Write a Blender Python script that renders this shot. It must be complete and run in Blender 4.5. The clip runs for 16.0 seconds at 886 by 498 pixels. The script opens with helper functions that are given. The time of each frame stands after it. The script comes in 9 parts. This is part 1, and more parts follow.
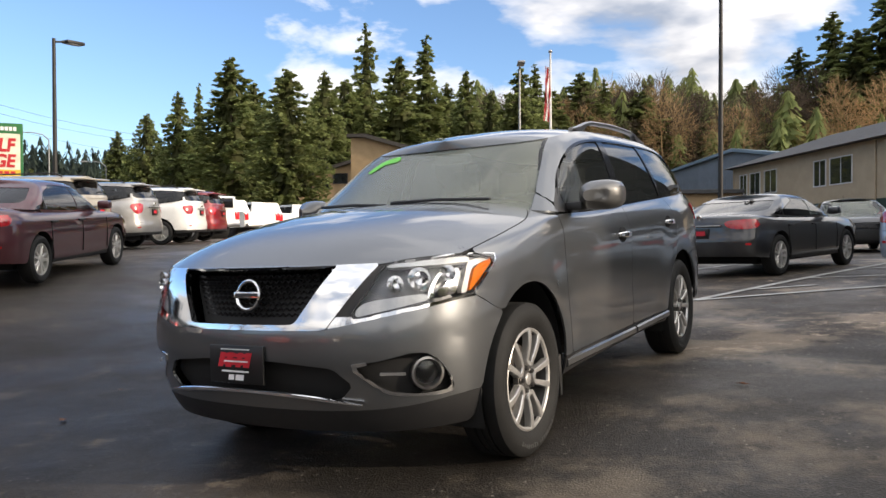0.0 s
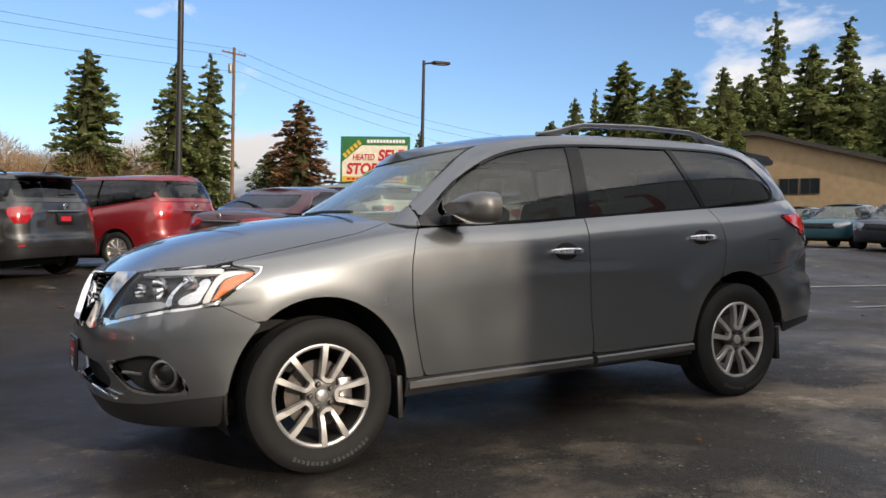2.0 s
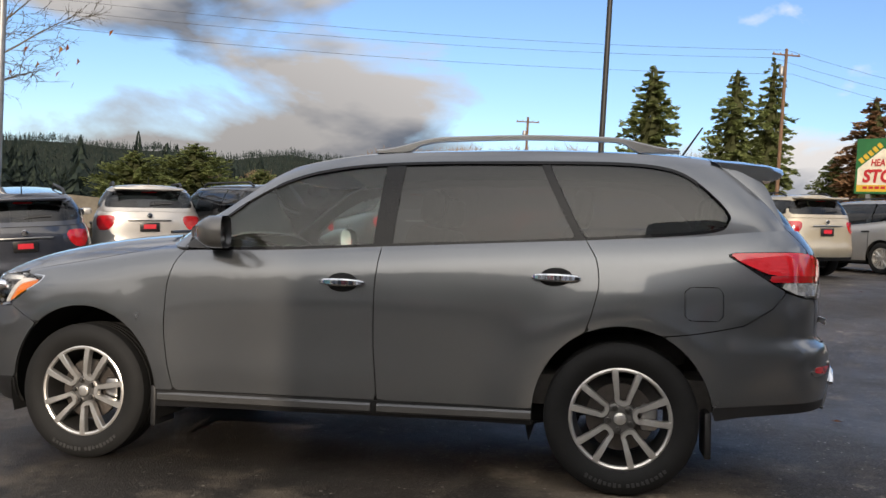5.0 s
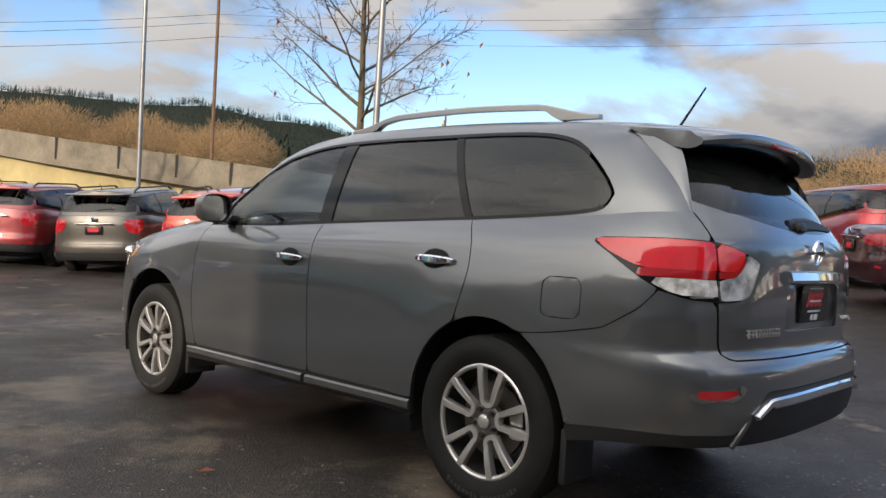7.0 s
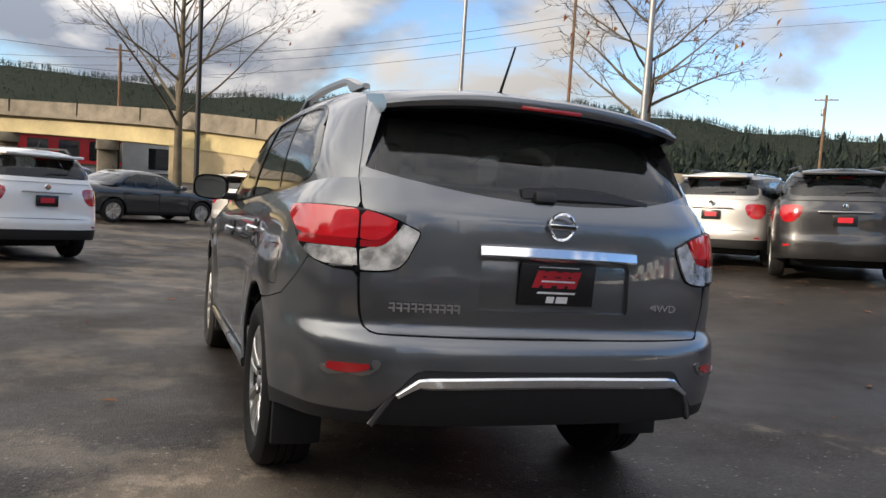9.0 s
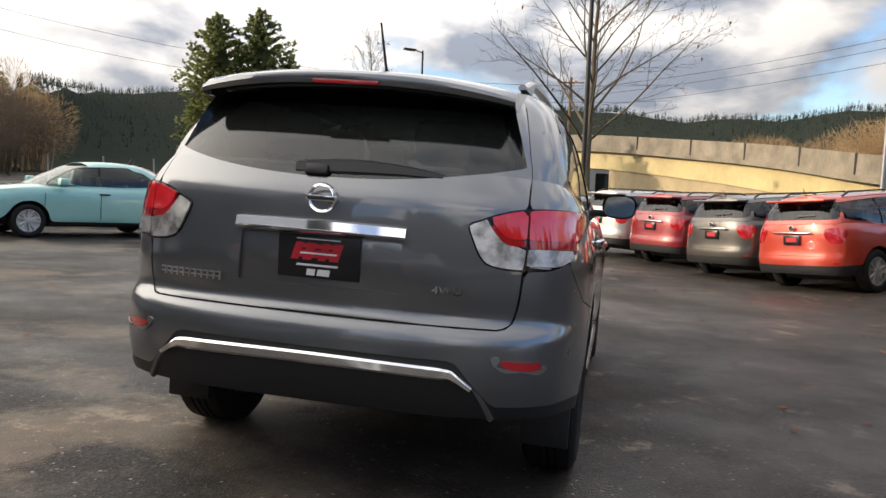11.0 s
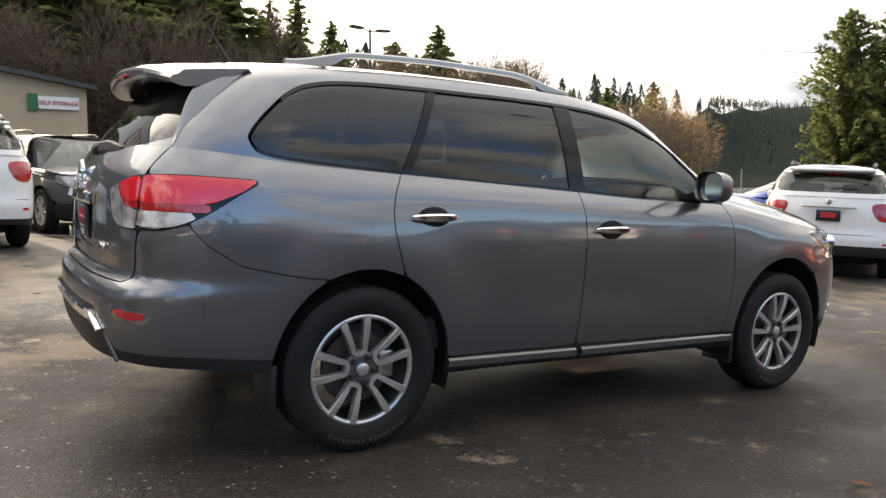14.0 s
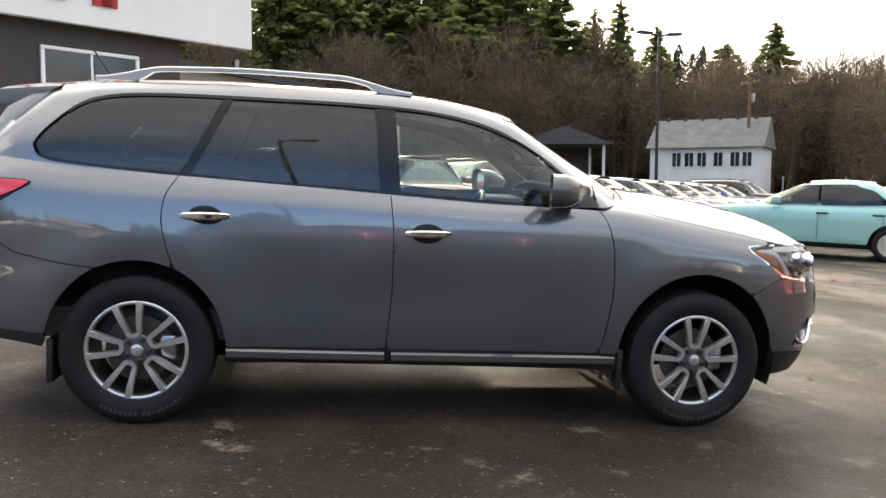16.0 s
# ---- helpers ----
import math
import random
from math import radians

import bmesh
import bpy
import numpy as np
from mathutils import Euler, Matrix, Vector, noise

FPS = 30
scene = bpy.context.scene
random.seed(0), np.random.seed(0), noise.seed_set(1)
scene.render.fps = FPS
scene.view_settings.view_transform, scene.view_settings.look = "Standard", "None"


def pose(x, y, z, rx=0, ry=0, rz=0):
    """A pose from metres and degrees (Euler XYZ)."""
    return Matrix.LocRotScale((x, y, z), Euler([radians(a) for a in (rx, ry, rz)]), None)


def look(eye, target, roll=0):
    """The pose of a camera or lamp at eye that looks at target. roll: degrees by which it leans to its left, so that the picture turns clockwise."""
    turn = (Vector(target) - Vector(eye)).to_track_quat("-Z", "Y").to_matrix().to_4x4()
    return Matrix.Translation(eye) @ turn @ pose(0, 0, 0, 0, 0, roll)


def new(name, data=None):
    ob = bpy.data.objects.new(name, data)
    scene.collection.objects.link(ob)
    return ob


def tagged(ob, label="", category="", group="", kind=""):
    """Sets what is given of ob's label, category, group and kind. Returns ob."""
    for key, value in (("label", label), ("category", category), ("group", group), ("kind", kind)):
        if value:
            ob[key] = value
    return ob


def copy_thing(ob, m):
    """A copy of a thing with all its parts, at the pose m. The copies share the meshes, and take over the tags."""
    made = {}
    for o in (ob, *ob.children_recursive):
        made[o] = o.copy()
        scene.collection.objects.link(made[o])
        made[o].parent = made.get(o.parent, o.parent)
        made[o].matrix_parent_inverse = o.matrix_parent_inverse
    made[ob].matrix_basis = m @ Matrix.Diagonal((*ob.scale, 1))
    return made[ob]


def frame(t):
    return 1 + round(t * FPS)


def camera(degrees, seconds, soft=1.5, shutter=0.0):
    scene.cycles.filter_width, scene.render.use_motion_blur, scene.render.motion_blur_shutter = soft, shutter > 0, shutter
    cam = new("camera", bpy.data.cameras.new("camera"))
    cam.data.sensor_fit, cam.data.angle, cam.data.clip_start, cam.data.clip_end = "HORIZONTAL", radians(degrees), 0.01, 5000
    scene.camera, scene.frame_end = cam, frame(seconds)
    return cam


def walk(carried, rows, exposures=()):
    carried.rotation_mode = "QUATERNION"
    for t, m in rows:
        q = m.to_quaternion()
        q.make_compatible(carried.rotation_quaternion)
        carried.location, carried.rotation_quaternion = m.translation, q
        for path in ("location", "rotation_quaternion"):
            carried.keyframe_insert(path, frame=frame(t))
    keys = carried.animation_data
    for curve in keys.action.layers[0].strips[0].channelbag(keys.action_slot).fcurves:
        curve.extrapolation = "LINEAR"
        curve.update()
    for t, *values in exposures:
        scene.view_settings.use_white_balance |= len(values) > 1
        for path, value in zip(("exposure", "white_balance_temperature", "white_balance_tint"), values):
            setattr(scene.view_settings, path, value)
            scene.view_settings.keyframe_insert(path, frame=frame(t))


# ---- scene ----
cam = camera(58.1, 16.0)

PATH = [
    (0, (4.994, 2.527, 1.026), (3.273, 1.508, 0.995), -0.2),
    (0.5, (4.582, 3.112, 1.029), (2.996, 1.893, 1.009), 0.2),
    (1, (4.066, 3.649, 1.061), (2.706, 2.183, 1.046), 0.4),
    (1.5, (3.504, 4.126, 1.093), (2.312, 2.52, 1.082), 0.9),
    (2, (2.864, 4.492, 1.114), (1.87, 2.756, 1.079), 1.2),
    (2.5, (2.205, 4.816, 1.133), (1.447, 2.966, 1.094), 1.6),
    (3, (1.48, 4.984, 1.184), (0.904, 3.069, 1.143), 1.9),
    (3.5, (0.776, 5.094, 1.225), (0.388, 3.132, 1.183), 2.2),
    (4, (0.057, 5.107, 1.233), (-0.008, 3.108, 1.187), 2.6),
    (4.2, (-0.217, 5.095, 1.264), (-0.195, 3.096, 1.215), 2.7),
    (6.3, (-2.813, 4.069, 1.443), (-1.819, 2.338, 1.316), 3.5),
    (6.5, (-3.031, 3.933, 1.446), (-1.944, 2.259, 1.312), 3.5),
    (7, (-3.559, 3.53, 1.415), (-2.201, 2.068, 1.285), 3.8),
    (7.5, (-4.029, 3.049, 1.421), (-2.505, 1.763, 1.277), 3.9),
    (8, (-4.432, 2.548, 1.428), (-2.762, 1.462, 1.249), 3.8),
    (8.5, (-4.731, 1.989, 1.45), (-2.941, 1.118, 1.259), 3.7),
    (9, (-5.034, 1.401, 1.464), (-3.169, 0.707, 1.269), 3.5),
    (9.5, (-5.211, 0.798, 1.481), (-3.255, 0.433, 1.278), 3.2),
    (10, (-5.322, 0.168, 1.48), (-3.334, 0.119, 1.268), 3.0),
    (10.2, (-5.311, -0.096, 1.45), (-3.323, -0.042, 1.246), 3.0),
    (12.3, (-4.468, -2.541, 1.371), (-2.788, -1.475, 1.167), 0.2),
    (12.5, (-4.321, -2.75, 1.381), (-2.713, -1.579, 1.175), 0.2),
    (13, (-3.941, -3.229, 1.354), (-2.499, -1.858, 1.154), 0.0),
    (13.5, (-3.444, -3.64, 1.302), (-2.242, -2.054, 1.11), 0.0),
    (14, (-2.946, -4.069, 1.26), (-1.9, -2.374, 1.077), -0.1),
    (14.5, (-2.354, -4.358, 1.227), (-1.539, -2.541, 1.05), 0.0),
    (15, (-1.739, -4.646, 1.222), (-1.106, -2.756, 1.051), 0.0),
    (15.5, (-1.096, -4.824, 1.218), (-0.65, -2.882, 1.052), 0.0),
    (16, (-0.464, -4.982, 1.22), (-0.194, -3.006, 1.061), 0.1),
]
walk(cam, [(t, look(eye, target, roll)) for t, eye, target, roll in PATH], [(0.0, 0.62, 6500.0, 12.0), (1.5, 0.22, 6400.0, 12.0), (4.2, 0.22, 6450.0, 13.0), (6.3, 0.36, 6450.0, 12.0), (8.5, 0.56, 6550.0, 12.0), (10.2, 0.60, 6600.0, 12.0), (12.5, 0.95, 6900.0, 12.0), (14.0, 1.25, 7050.0, 12.0), (16.0, 1.52, 7050.0, 12.0)])
import itertools

# ---------------------------------------------------------------- exposure, sky and sun
SUN_HEADING = radians(101.3)    # the sun stands low behind the sales building
SUN_HEIGHT = radians(18)

# ---------------------------------------------------------------- small tools


def smooth(e0, e1, x):
    t = np.clip((np.asarray(x, float) - e0) / (e1 - e0), 0, 1)
    return t * t * (3 - 2 * t)


def curve(pairs):
    """A smooth function through (x, y) pairs (monotone cubic)."""
    xs, ys = (np.array(v, float) for v in zip(*sorted(pairs)))
    h = np.diff(xs)
    d = np.diff(ys) / h
    m = np.zeros(len(xs))
    m[0], m[-1] = d[0], d[-1]
    for i in range(1, len(xs) - 1):
        if d[i - 1] * d[i] > 0:
            w1, w2 = 2 * h[i] + h[i - 1], h[i] + 2 * h[i - 1]
            m[i] = (w1 + w2) / (w1 / d[i - 1] + w2 / d[i])

    def f(x):
        x = np.clip(np.asarray(x, float), xs[0], xs[-1])
        i = np.clip(np.searchsorted(xs, x) - 1, 0, len(h) - 1)
        t = (x - xs[i]) / h[i]
        return ((1 + 2 * t) * (1 - t) ** 2 * ys[i] + t * (1 - t) ** 2 * h[i] * m[i]
                + t * t * (3 - 2 * t) * ys[i + 1] + t * t * (t - 1) * h[i] * m[i + 1])
    return f


def soft(pairs, sigma):
    """The same curve with its kinks eased over a length, so that a skin built on it mirrors evenly."""
    f = curve(pairs)
    lo, hi = min(p[0] for p in pairs), max(p[0] for p in pairs)
    xs = np.linspace(lo - 3 * sigma, hi + 3 * sigma, 600)
    inner = np.clip(xs, lo, hi)
    y = f(inner)
    y = np.where(xs < lo, 2 * f(np.full_like(xs, lo)) - f(np.clip(2 * lo - xs, lo, hi)), np.where(xs > hi, 2 * f(np.full_like(xs, hi)) - f(np.clip(2 * hi - xs, lo, hi)), y))
    half = int(3 * sigma / (xs[1] - xs[0]))
    k = np.exp(-0.5 * (np.arange(-half, half + 1) * (xs[1] - xs[0]) / sigma) ** 2)
    out = np.convolve(np.pad(y, half, mode="edge"), k / k.sum(), mode="valid")
    return lambda x: np.interp(np.clip(np.asarray(x, float), lo, hi), xs, out)


def closed(points, n=8):
    """A closed, rounded outline through the points (Catmull-Rom)."""
    p = np.array(points, float)
    k = len(p)
    out = []
    for i in range(k):
        a, b, c, d = p[i - 1], p[i], p[(i + 1) % k], p[(i + 2) % k]
        for t in np.linspace(0, 1, n, endpoint=False):
            out.append(0.5 * (2 * b + (c - a) * t + (2 * a - 5 * b + 4 * c - d) * t * t + (3 * b - a - 3 * c + d) * t ** 3))
    return np.array(out)


def inside(poly, x, y):
    """Signed distance to a closed outline, positive inside."""
    poly = np.asarray(poly, float)
    shape = np.shape(x)
    p = np.stack([np.ravel(x), np.ravel(y)], -1)
    a, b = poly, np.roll(poly, -1, 0)
    best = np.full(len(p), 1e9)
    odd = np.zeros(len(p), bool)
    for (ax, ay), (bx, by) in zip(a, b):
        ex, ey = bx - ax, by - ay
        wx, wy = p[:, 0] - ax, p[:, 1] - ay
        t = np.clip((wx * ex + wy * ey) / (ex * ex + ey * ey + 1e-12), 0, 1)
        best = np.minimum(best, (wx - t * ex) ** 2 + (wy - t * ey) ** 2)
        cross = (ay > p[:, 1]) != (by > p[:, 1])
        odd ^= cross & (p[:, 0] < ex * (p[:, 1] - ay) / (ey if abs(ey) > 1e-9 else 1e-9) + ax)
    d = np.sqrt(best)
    return np.where(odd, d, -d).reshape(shape)


def mesh_of(name, bm, smooth_angle=35):
    me = bpy.data.meshes.new(name)
    bm.normal_update()
    lim = radians(smooth_angle)
    for e in bm.edges:
        if len(e.link_faces) == 2 and e.calc_face_angle(0) > lim:
            e.smooth = False
    for f in bm.faces:
        f.smooth = smooth_angle > 0
    bm.to_mesh(me)
    bm.free()
    return me


def part(name, bm, material, parent=None, label="", angle=35, at=None):
    """One mesh object under a thing or a part."""
    me = mesh_of(name, bm, angle) if isinstance(bm, bmesh.types.BMesh) else bm
    ob = new(name, me)
    if material is not None and not me.materials:
        me.materials.append(material)
    if at is not None:
        ob.matrix_basis = at
    ob.parent = parent
    return tagged(ob, label)


def thing(name, label, category, group="", m=None, kind=""):
    ob = new(name)
    ob.empty_display_size = 0.2
    if m is not None:
        ob.matrix_basis = m
    return tagged(ob, label, category, group, kind)


def box(bm, x0, x1, y0, y1, z0, z1, bevel=0.0, m=None, seg=2):
    tmp = bmesh.new()
    bmesh.ops.create_cube(tmp, size=1)
    bmesh.ops.transform(tmp, matrix=Matrix.Translation(((x0 + x1) / 2, (y0 + y1) / 2, (z0 + z1) / 2))
                        @ Matrix.Diagonal((x1 - x0, y1 - y0, z1 - z0, 1)), verts=tmp.verts)
    if bevel:
        bmesh.ops.bevel(tmp, geom=list(tmp.edges), offset=bevel, segments=seg, affect="EDGES", profile=0.5)
    add(bm, tmp, m)


def add(bm, tmp, m=None):
    """Moves the faces of tmp into bm."""
    if m is not None:
        bmesh.ops.transform(tmp, matrix=m, verts=tmp.verts)
    vs = {v: bm.verts.new(v.co) for v in tmp.verts}
    for f in tmp.faces:
        try:
            bm.faces.new([vs[v] for v in f.verts]).smooth = True
        except ValueError:
            pass
    tmp.free()


def lathe(bm, profile, n=32, axis="y", m=None, cap=False):
    """Turns (radius, height) pairs about an axis."""
    tmp = bmesh.new()
    rings = []
    for r, h in profile:
        ring = []
        for k in range(n):
            a = 2 * math.pi * k / n
            c, s = r * math.cos(a), r * math.sin(a)
            ring.append(tmp.verts.new((c, h, s) if axis == "y" else (c, s, h)))
        rings.append(ring)
    for p, q in zip(rings, rings[1:]):
        for k in range(n):
            f = (p[k], p[(k + 1) % n], q[(k + 1) % n], q[k])
            tmp.faces.new(f if axis == "z" else f[::-1])
    if cap:
        tmp.faces.new(rings[0][::-1] if axis == "z" else rings[0])
        tmp.faces.new(rings[-1] if axis == "z" else rings[-1][::-1])
    add(bm, tmp, m)


def tube(bm, pts, radii, n=8, cap=True):
    """A tapered tube along points."""
    pts = [Vector(p) for p in pts]
    if not hasattr(radii, "__len__"):
        radii = [radii] * len(pts)
    rings, side = [], None
    for i, p in enumerate(pts):
        d = (pts[min(i + 1, len(pts) - 1)] - pts[max(i - 1, 0)]).normalized()
        if side is None:
            side = d.orthogonal().normalized()
        side = (side - d * side.dot(d)).normalized()
        up = d.cross(side)
        rings.append([bm.verts.new(p + (side * math.cos(2 * math.pi * k / n) + up * math.sin(2 * math.pi * k / n)) * radii[i])
                      for k in range(n)])
    for p, q in zip(rings, rings[1:]):
        for k in range(n):
            bm.faces.new((p[k], p[(k + 1) % n], q[(k + 1) % n], q[k]))
    if cap:
        bm.faces.new(rings[0][::-1])
        bm.faces.new(rings[-1])


def strip(bm, pts, half_w, half_t, normal=(0, 0, 1), bevel=0.0):
    """A bar of rectangular section along points; normal is the way of its thickness."""
    nrm = Vector(normal).normalized()
    pts = [Vector(p) for p in pts]
    rings = []
    for i, p in enumerate(pts):
        d = (pts[min(i + 1, len(pts) - 1)] - pts[max(i - 1, 0)]).normalized()
        s = d.cross(nrm).normalized()
        hw = half_w[i] if hasattr(half_w, "__len__") else half_w
        rings.append([bm.verts.new(p + s * a * hw + nrm * b * half_t) for a, b in ((-1, -1), (1, -1), (1, 0.3), (0.6, 1), (-0.6, 1), (-1, 0.3))])
    for p, q in zip(rings, rings[1:]):
        for k in range(6):
            bm.faces.new((p[k], p[(k + 1) % 6], q[(k + 1) % 6], q[k]))
    bm.faces.new(rings[0][::-1])
    bm.faces.new(rings[-1])
    bmesh.ops.recalc_face_normals(bm, faces=bm.faces)


# ---------------------------------------------------------------- materials
def nodes_of(name):
    mat = bpy.data.materials.new(name)
    mat.use_nodes = True
    nt = mat.node_tree
    return mat, nt, nt.nodes["Principled BSDF"]


def link(nt, a, b):
    nt.links.new(a, b)


def noise_node(nt, scale, detail=4.0, rough=0.55, coords="Object"):
    tc = nt.nodes.new("ShaderNodeTexCoord")
    n = nt.nodes.new("ShaderNodeTexNoise")
    n.inputs["Scale"].default_value, n.inputs["Detail"].default_value, n.inputs["Roughness"].default_value = scale, detail, rough
    link(nt, tc.outputs[coords], n.inputs["Vector"])
    return n


def ramp(nt, fac, stops):
    r = nt.nodes.new("ShaderNodeValToRGB")
    el = r.color_ramp.elements
    while len(el) < len(stops):
        el.new(0.5)
    for e, (p, c) in zip(el, stops):
        e.position = p
        e.color = (*c, 1) if hasattr(c, "__len__") else (c, c, c, 1)
    link(nt, fac, r.inputs["Fac"])
    return r


def mixed(nt, fac, a, b, mode="MIX"):
    m = nt.nodes.new("ShaderNodeMix")
    m.data_type, m.blend_type = "RGBA", mode
    for sock, v in ((m.inputs["Factor"], fac), (m.inputs[6], a), (m.inputs[7], b)):
        if hasattr(v, "is_linked"):
            link(nt, v, sock)
        elif hasattr(v, "__len__"):
            sock.default_value = (*v, 1)
        else:
            sock.default_value = v
    return m.outputs[2]


def bump(nt, height, bsdf, strength=0.3, dist=0.01, chain=None):
    b = nt.nodes.new("ShaderNodeBump")
    b.inputs["Strength"].default_value, b.inputs["Distance"].default_value = strength, dist
    link(nt, height, b.inputs["Height"])
    if chain is not None:
        link(nt, chain.outputs["Normal"], b.inputs["Normal"])
    link(nt, b.outputs["Normal"], bsdf.inputs["Normal"])
    return b


def plain(name, color, rough=0.5, metal=0.0, coat=0.0, grain=0.0, scale=30.0, dark=0.75, spec=0.5):
    """A surface of one colour, with faint wear at two scales."""
    mat, nt, b = nodes_of(name)
    b.inputs["Base Color"].default_value = (*color, 1)
    b.inputs["Roughness"].default_value, b.inputs["Metallic"].default_value = rough, metal
    b.inputs["Coat Weight"].default_value, b.inputs["Coat Roughness"].default_value = coat, 0.04
    b.inputs["Specular IOR Level"].default_value = spec
    n1, n2 = noise_node(nt, scale), noise_node(nt, scale * 0.12, 3)
    f = ramp(nt, n2.outputs["Fac"], [(0.3, dark), (0.7, 1.0)])
    g = ramp(nt, n1.outputs["Fac"], [(0.3, 0.5 + dark / 2), (0.7, 1.0)])
    c = mixed(nt, 1.0, f.outputs["Color"], g.outputs["Color"], "MULTIPLY")
    link(nt, mixed(nt, 1.0, color, c, "MULTIPLY"), b.inputs["Base Color"])
    if grain:
        bump(nt, n1.outputs["Fac"], b, grain, 0.004)
    return mat


def paint(name, color, metal=0.35, rough=0.38, flake=True, dirt=0.1, gloss=1.6):
    """Clear-coated car paint with a metal flake and a little road film."""
    mat, nt, b = nodes_of(name)
    b.inputs["Metallic"].default_value = metal
    b.inputs["Coat Weight"].default_value, b.inputs["Coat Roughness"].default_value = 1.0, 0.02
    b.inputs["Coat IOR"].default_value = gloss
    n = noise_node(nt, 900, 2)
    fl = ramp(nt, n.outputs["Fac"], [(0.35, tuple(c * 0.8 for c in color)), (0.7, tuple(min(1, c * 1.2) for c in color))])
    d = noise_node(nt, 2.5, 6, 0.6)
    dr = ramp(nt, d.outputs["Fac"], [(0.4, 0.0), (0.75, dirt)])
    link(nt, mixed(nt, dr.outputs["Color"], fl.outputs["Color"], (0.16, 0.15, 0.13)), b.inputs["Base Color"])
    rr = ramp(nt, d.outputs["Fac"], [(0.3, rough), (0.8, rough + 0.1)])
    link(nt, rr.outputs["Color"], b.inputs["Roughness"])
    return mat


def glass(name, tint, rough=0.0, film=0.0, gloss=1.0):
    """Thin tinted glass: lets light straight through and mirrors the sky."""
    mat = bpy.data.materials.new(name)
    mat.use_nodes = True
    nt = mat.node_tree
    nt.nodes.remove(nt.nodes["Principled BSDF"])
    out = nt.nodes["Material Output"]
    tr, gl, mx = (nt.nodes.new(k) for k in ("ShaderNodeBsdfTransparent", "ShaderNodeBsdfGlossy", "ShaderNodeMixShader"))
    tr.inputs["Color"].default_value = (*tint, 1)
    gl.inputs["Roughness"].default_value = rough
    gl.inputs["Color"].default_value = (gloss, gloss, gloss, 1)
    fr = nt.nodes.new("ShaderNodeFresnel")
    fr.inputs["IOR"].default_value = 1.55
    link(nt, fr.outputs["Fac"], mx.inputs["Fac"])
    link(nt, tr.outputs["BSDF"], mx.inputs[1])
    link(nt, gl.outputs["BSDF"], mx.inputs[2])
    last = mx
    if film:
        # a thin dusty film that scatters light
        df, m2 = nt.nodes.new("ShaderNodeBsdfDiffuse"), nt.nodes.new("ShaderNodeMixShader")
        df.inputs["Color"].default_value = (0.62, 0.68, 0.58, 1)
        n = noise_node(nt, 1.6, 4)
        f = ramp(nt, n.outputs["Fac"], [(0.3, film * 0.7), (0.7, film * 1.2)])
        link(nt, f.outputs["Color"], m2.inputs["Fac"])
        link(nt, mx.outputs["Shader"], m2.inputs[1])
        link(nt, df.outputs["BSDF"], m2.inputs[2])
        last = m2
    link(nt, last.outputs["Shader"], out.inputs["Surface"])
    return mat


M_GREY = paint("grey_metallic_paint", (0.156, 0.164, 0.172), metal=0.82, rough=0.27, gloss=1.66, dirt=0.05)
M_BLACKTRIM = plain("black_plastic_trim", (0.012, 0.012, 0.013), 0.5, grain=0.15, scale=300)
M_GLOSSBLACK = plain("gloss_black_trim", (0.010, 0.010, 0.011), 0.12, coat=0.1, spec=0.25)
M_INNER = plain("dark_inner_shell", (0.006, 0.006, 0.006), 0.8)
M_CHROME = plain("chrome", (0.9, 0.9, 0.9), 0.07, 1.0, dark=0.95)
M_SATIN = plain("satin_aluminium", (0.45, 0.44, 0.43), 0.28, 1.0, dark=0.92)
M_ALLOY = plain("machined_alloy", (0.66, 0.645, 0.62), 0.28, 0.75, dark=0.85, scale=60)
M_ALLOYGREY = plain("painted_grey_alloy", (0.16, 0.155, 0.15), 0.35, 0.6, dark=0.8, scale=60)
M_ALLOYDARK = plain("dark_alloy_pocket", (0.03, 0.029, 0.028), 0.5, 0.2)
M_RUBBER = plain("tyre_rubber", (0.014, 0.014, 0.014), 0.7, grain=0.3, scale=120, dark=0.8, spec=0.22)
M_STEEL = plain("brake_steel", (0.13, 0.125, 0.12), 0.45, 1.0)
M_GLASS = glass("clear_car_glass", (0.80, 0.90, 0.86), film=0.02)
M_SHIELD = glass("windscreen_glass", (0.80, 0.88, 0.84), film=0.16)
M_PRIVACY = glass("dark_privacy_glass", (0.15, 0.155, 0.155), film=0.02)
M_LENS = glass("clear_lamp_lens", (0.93, 0.94, 0.95))
M_REDLENS = plain("red_lamp_lens", (0.86, 0.02, 0.03), 0.08, coat=1.0, dark=0.8)
M_REDDARK = plain("dark_red_lamp_lens", (0.48, 0.010, 0.016), 0.1, coat=1.0, dark=0.8)
M_CLEARLENS = plain("clear_reflector_lens", (0.93, 0.92, 0.90), 0.22, 0.25, coat=1.0, dark=0.7, scale=60)
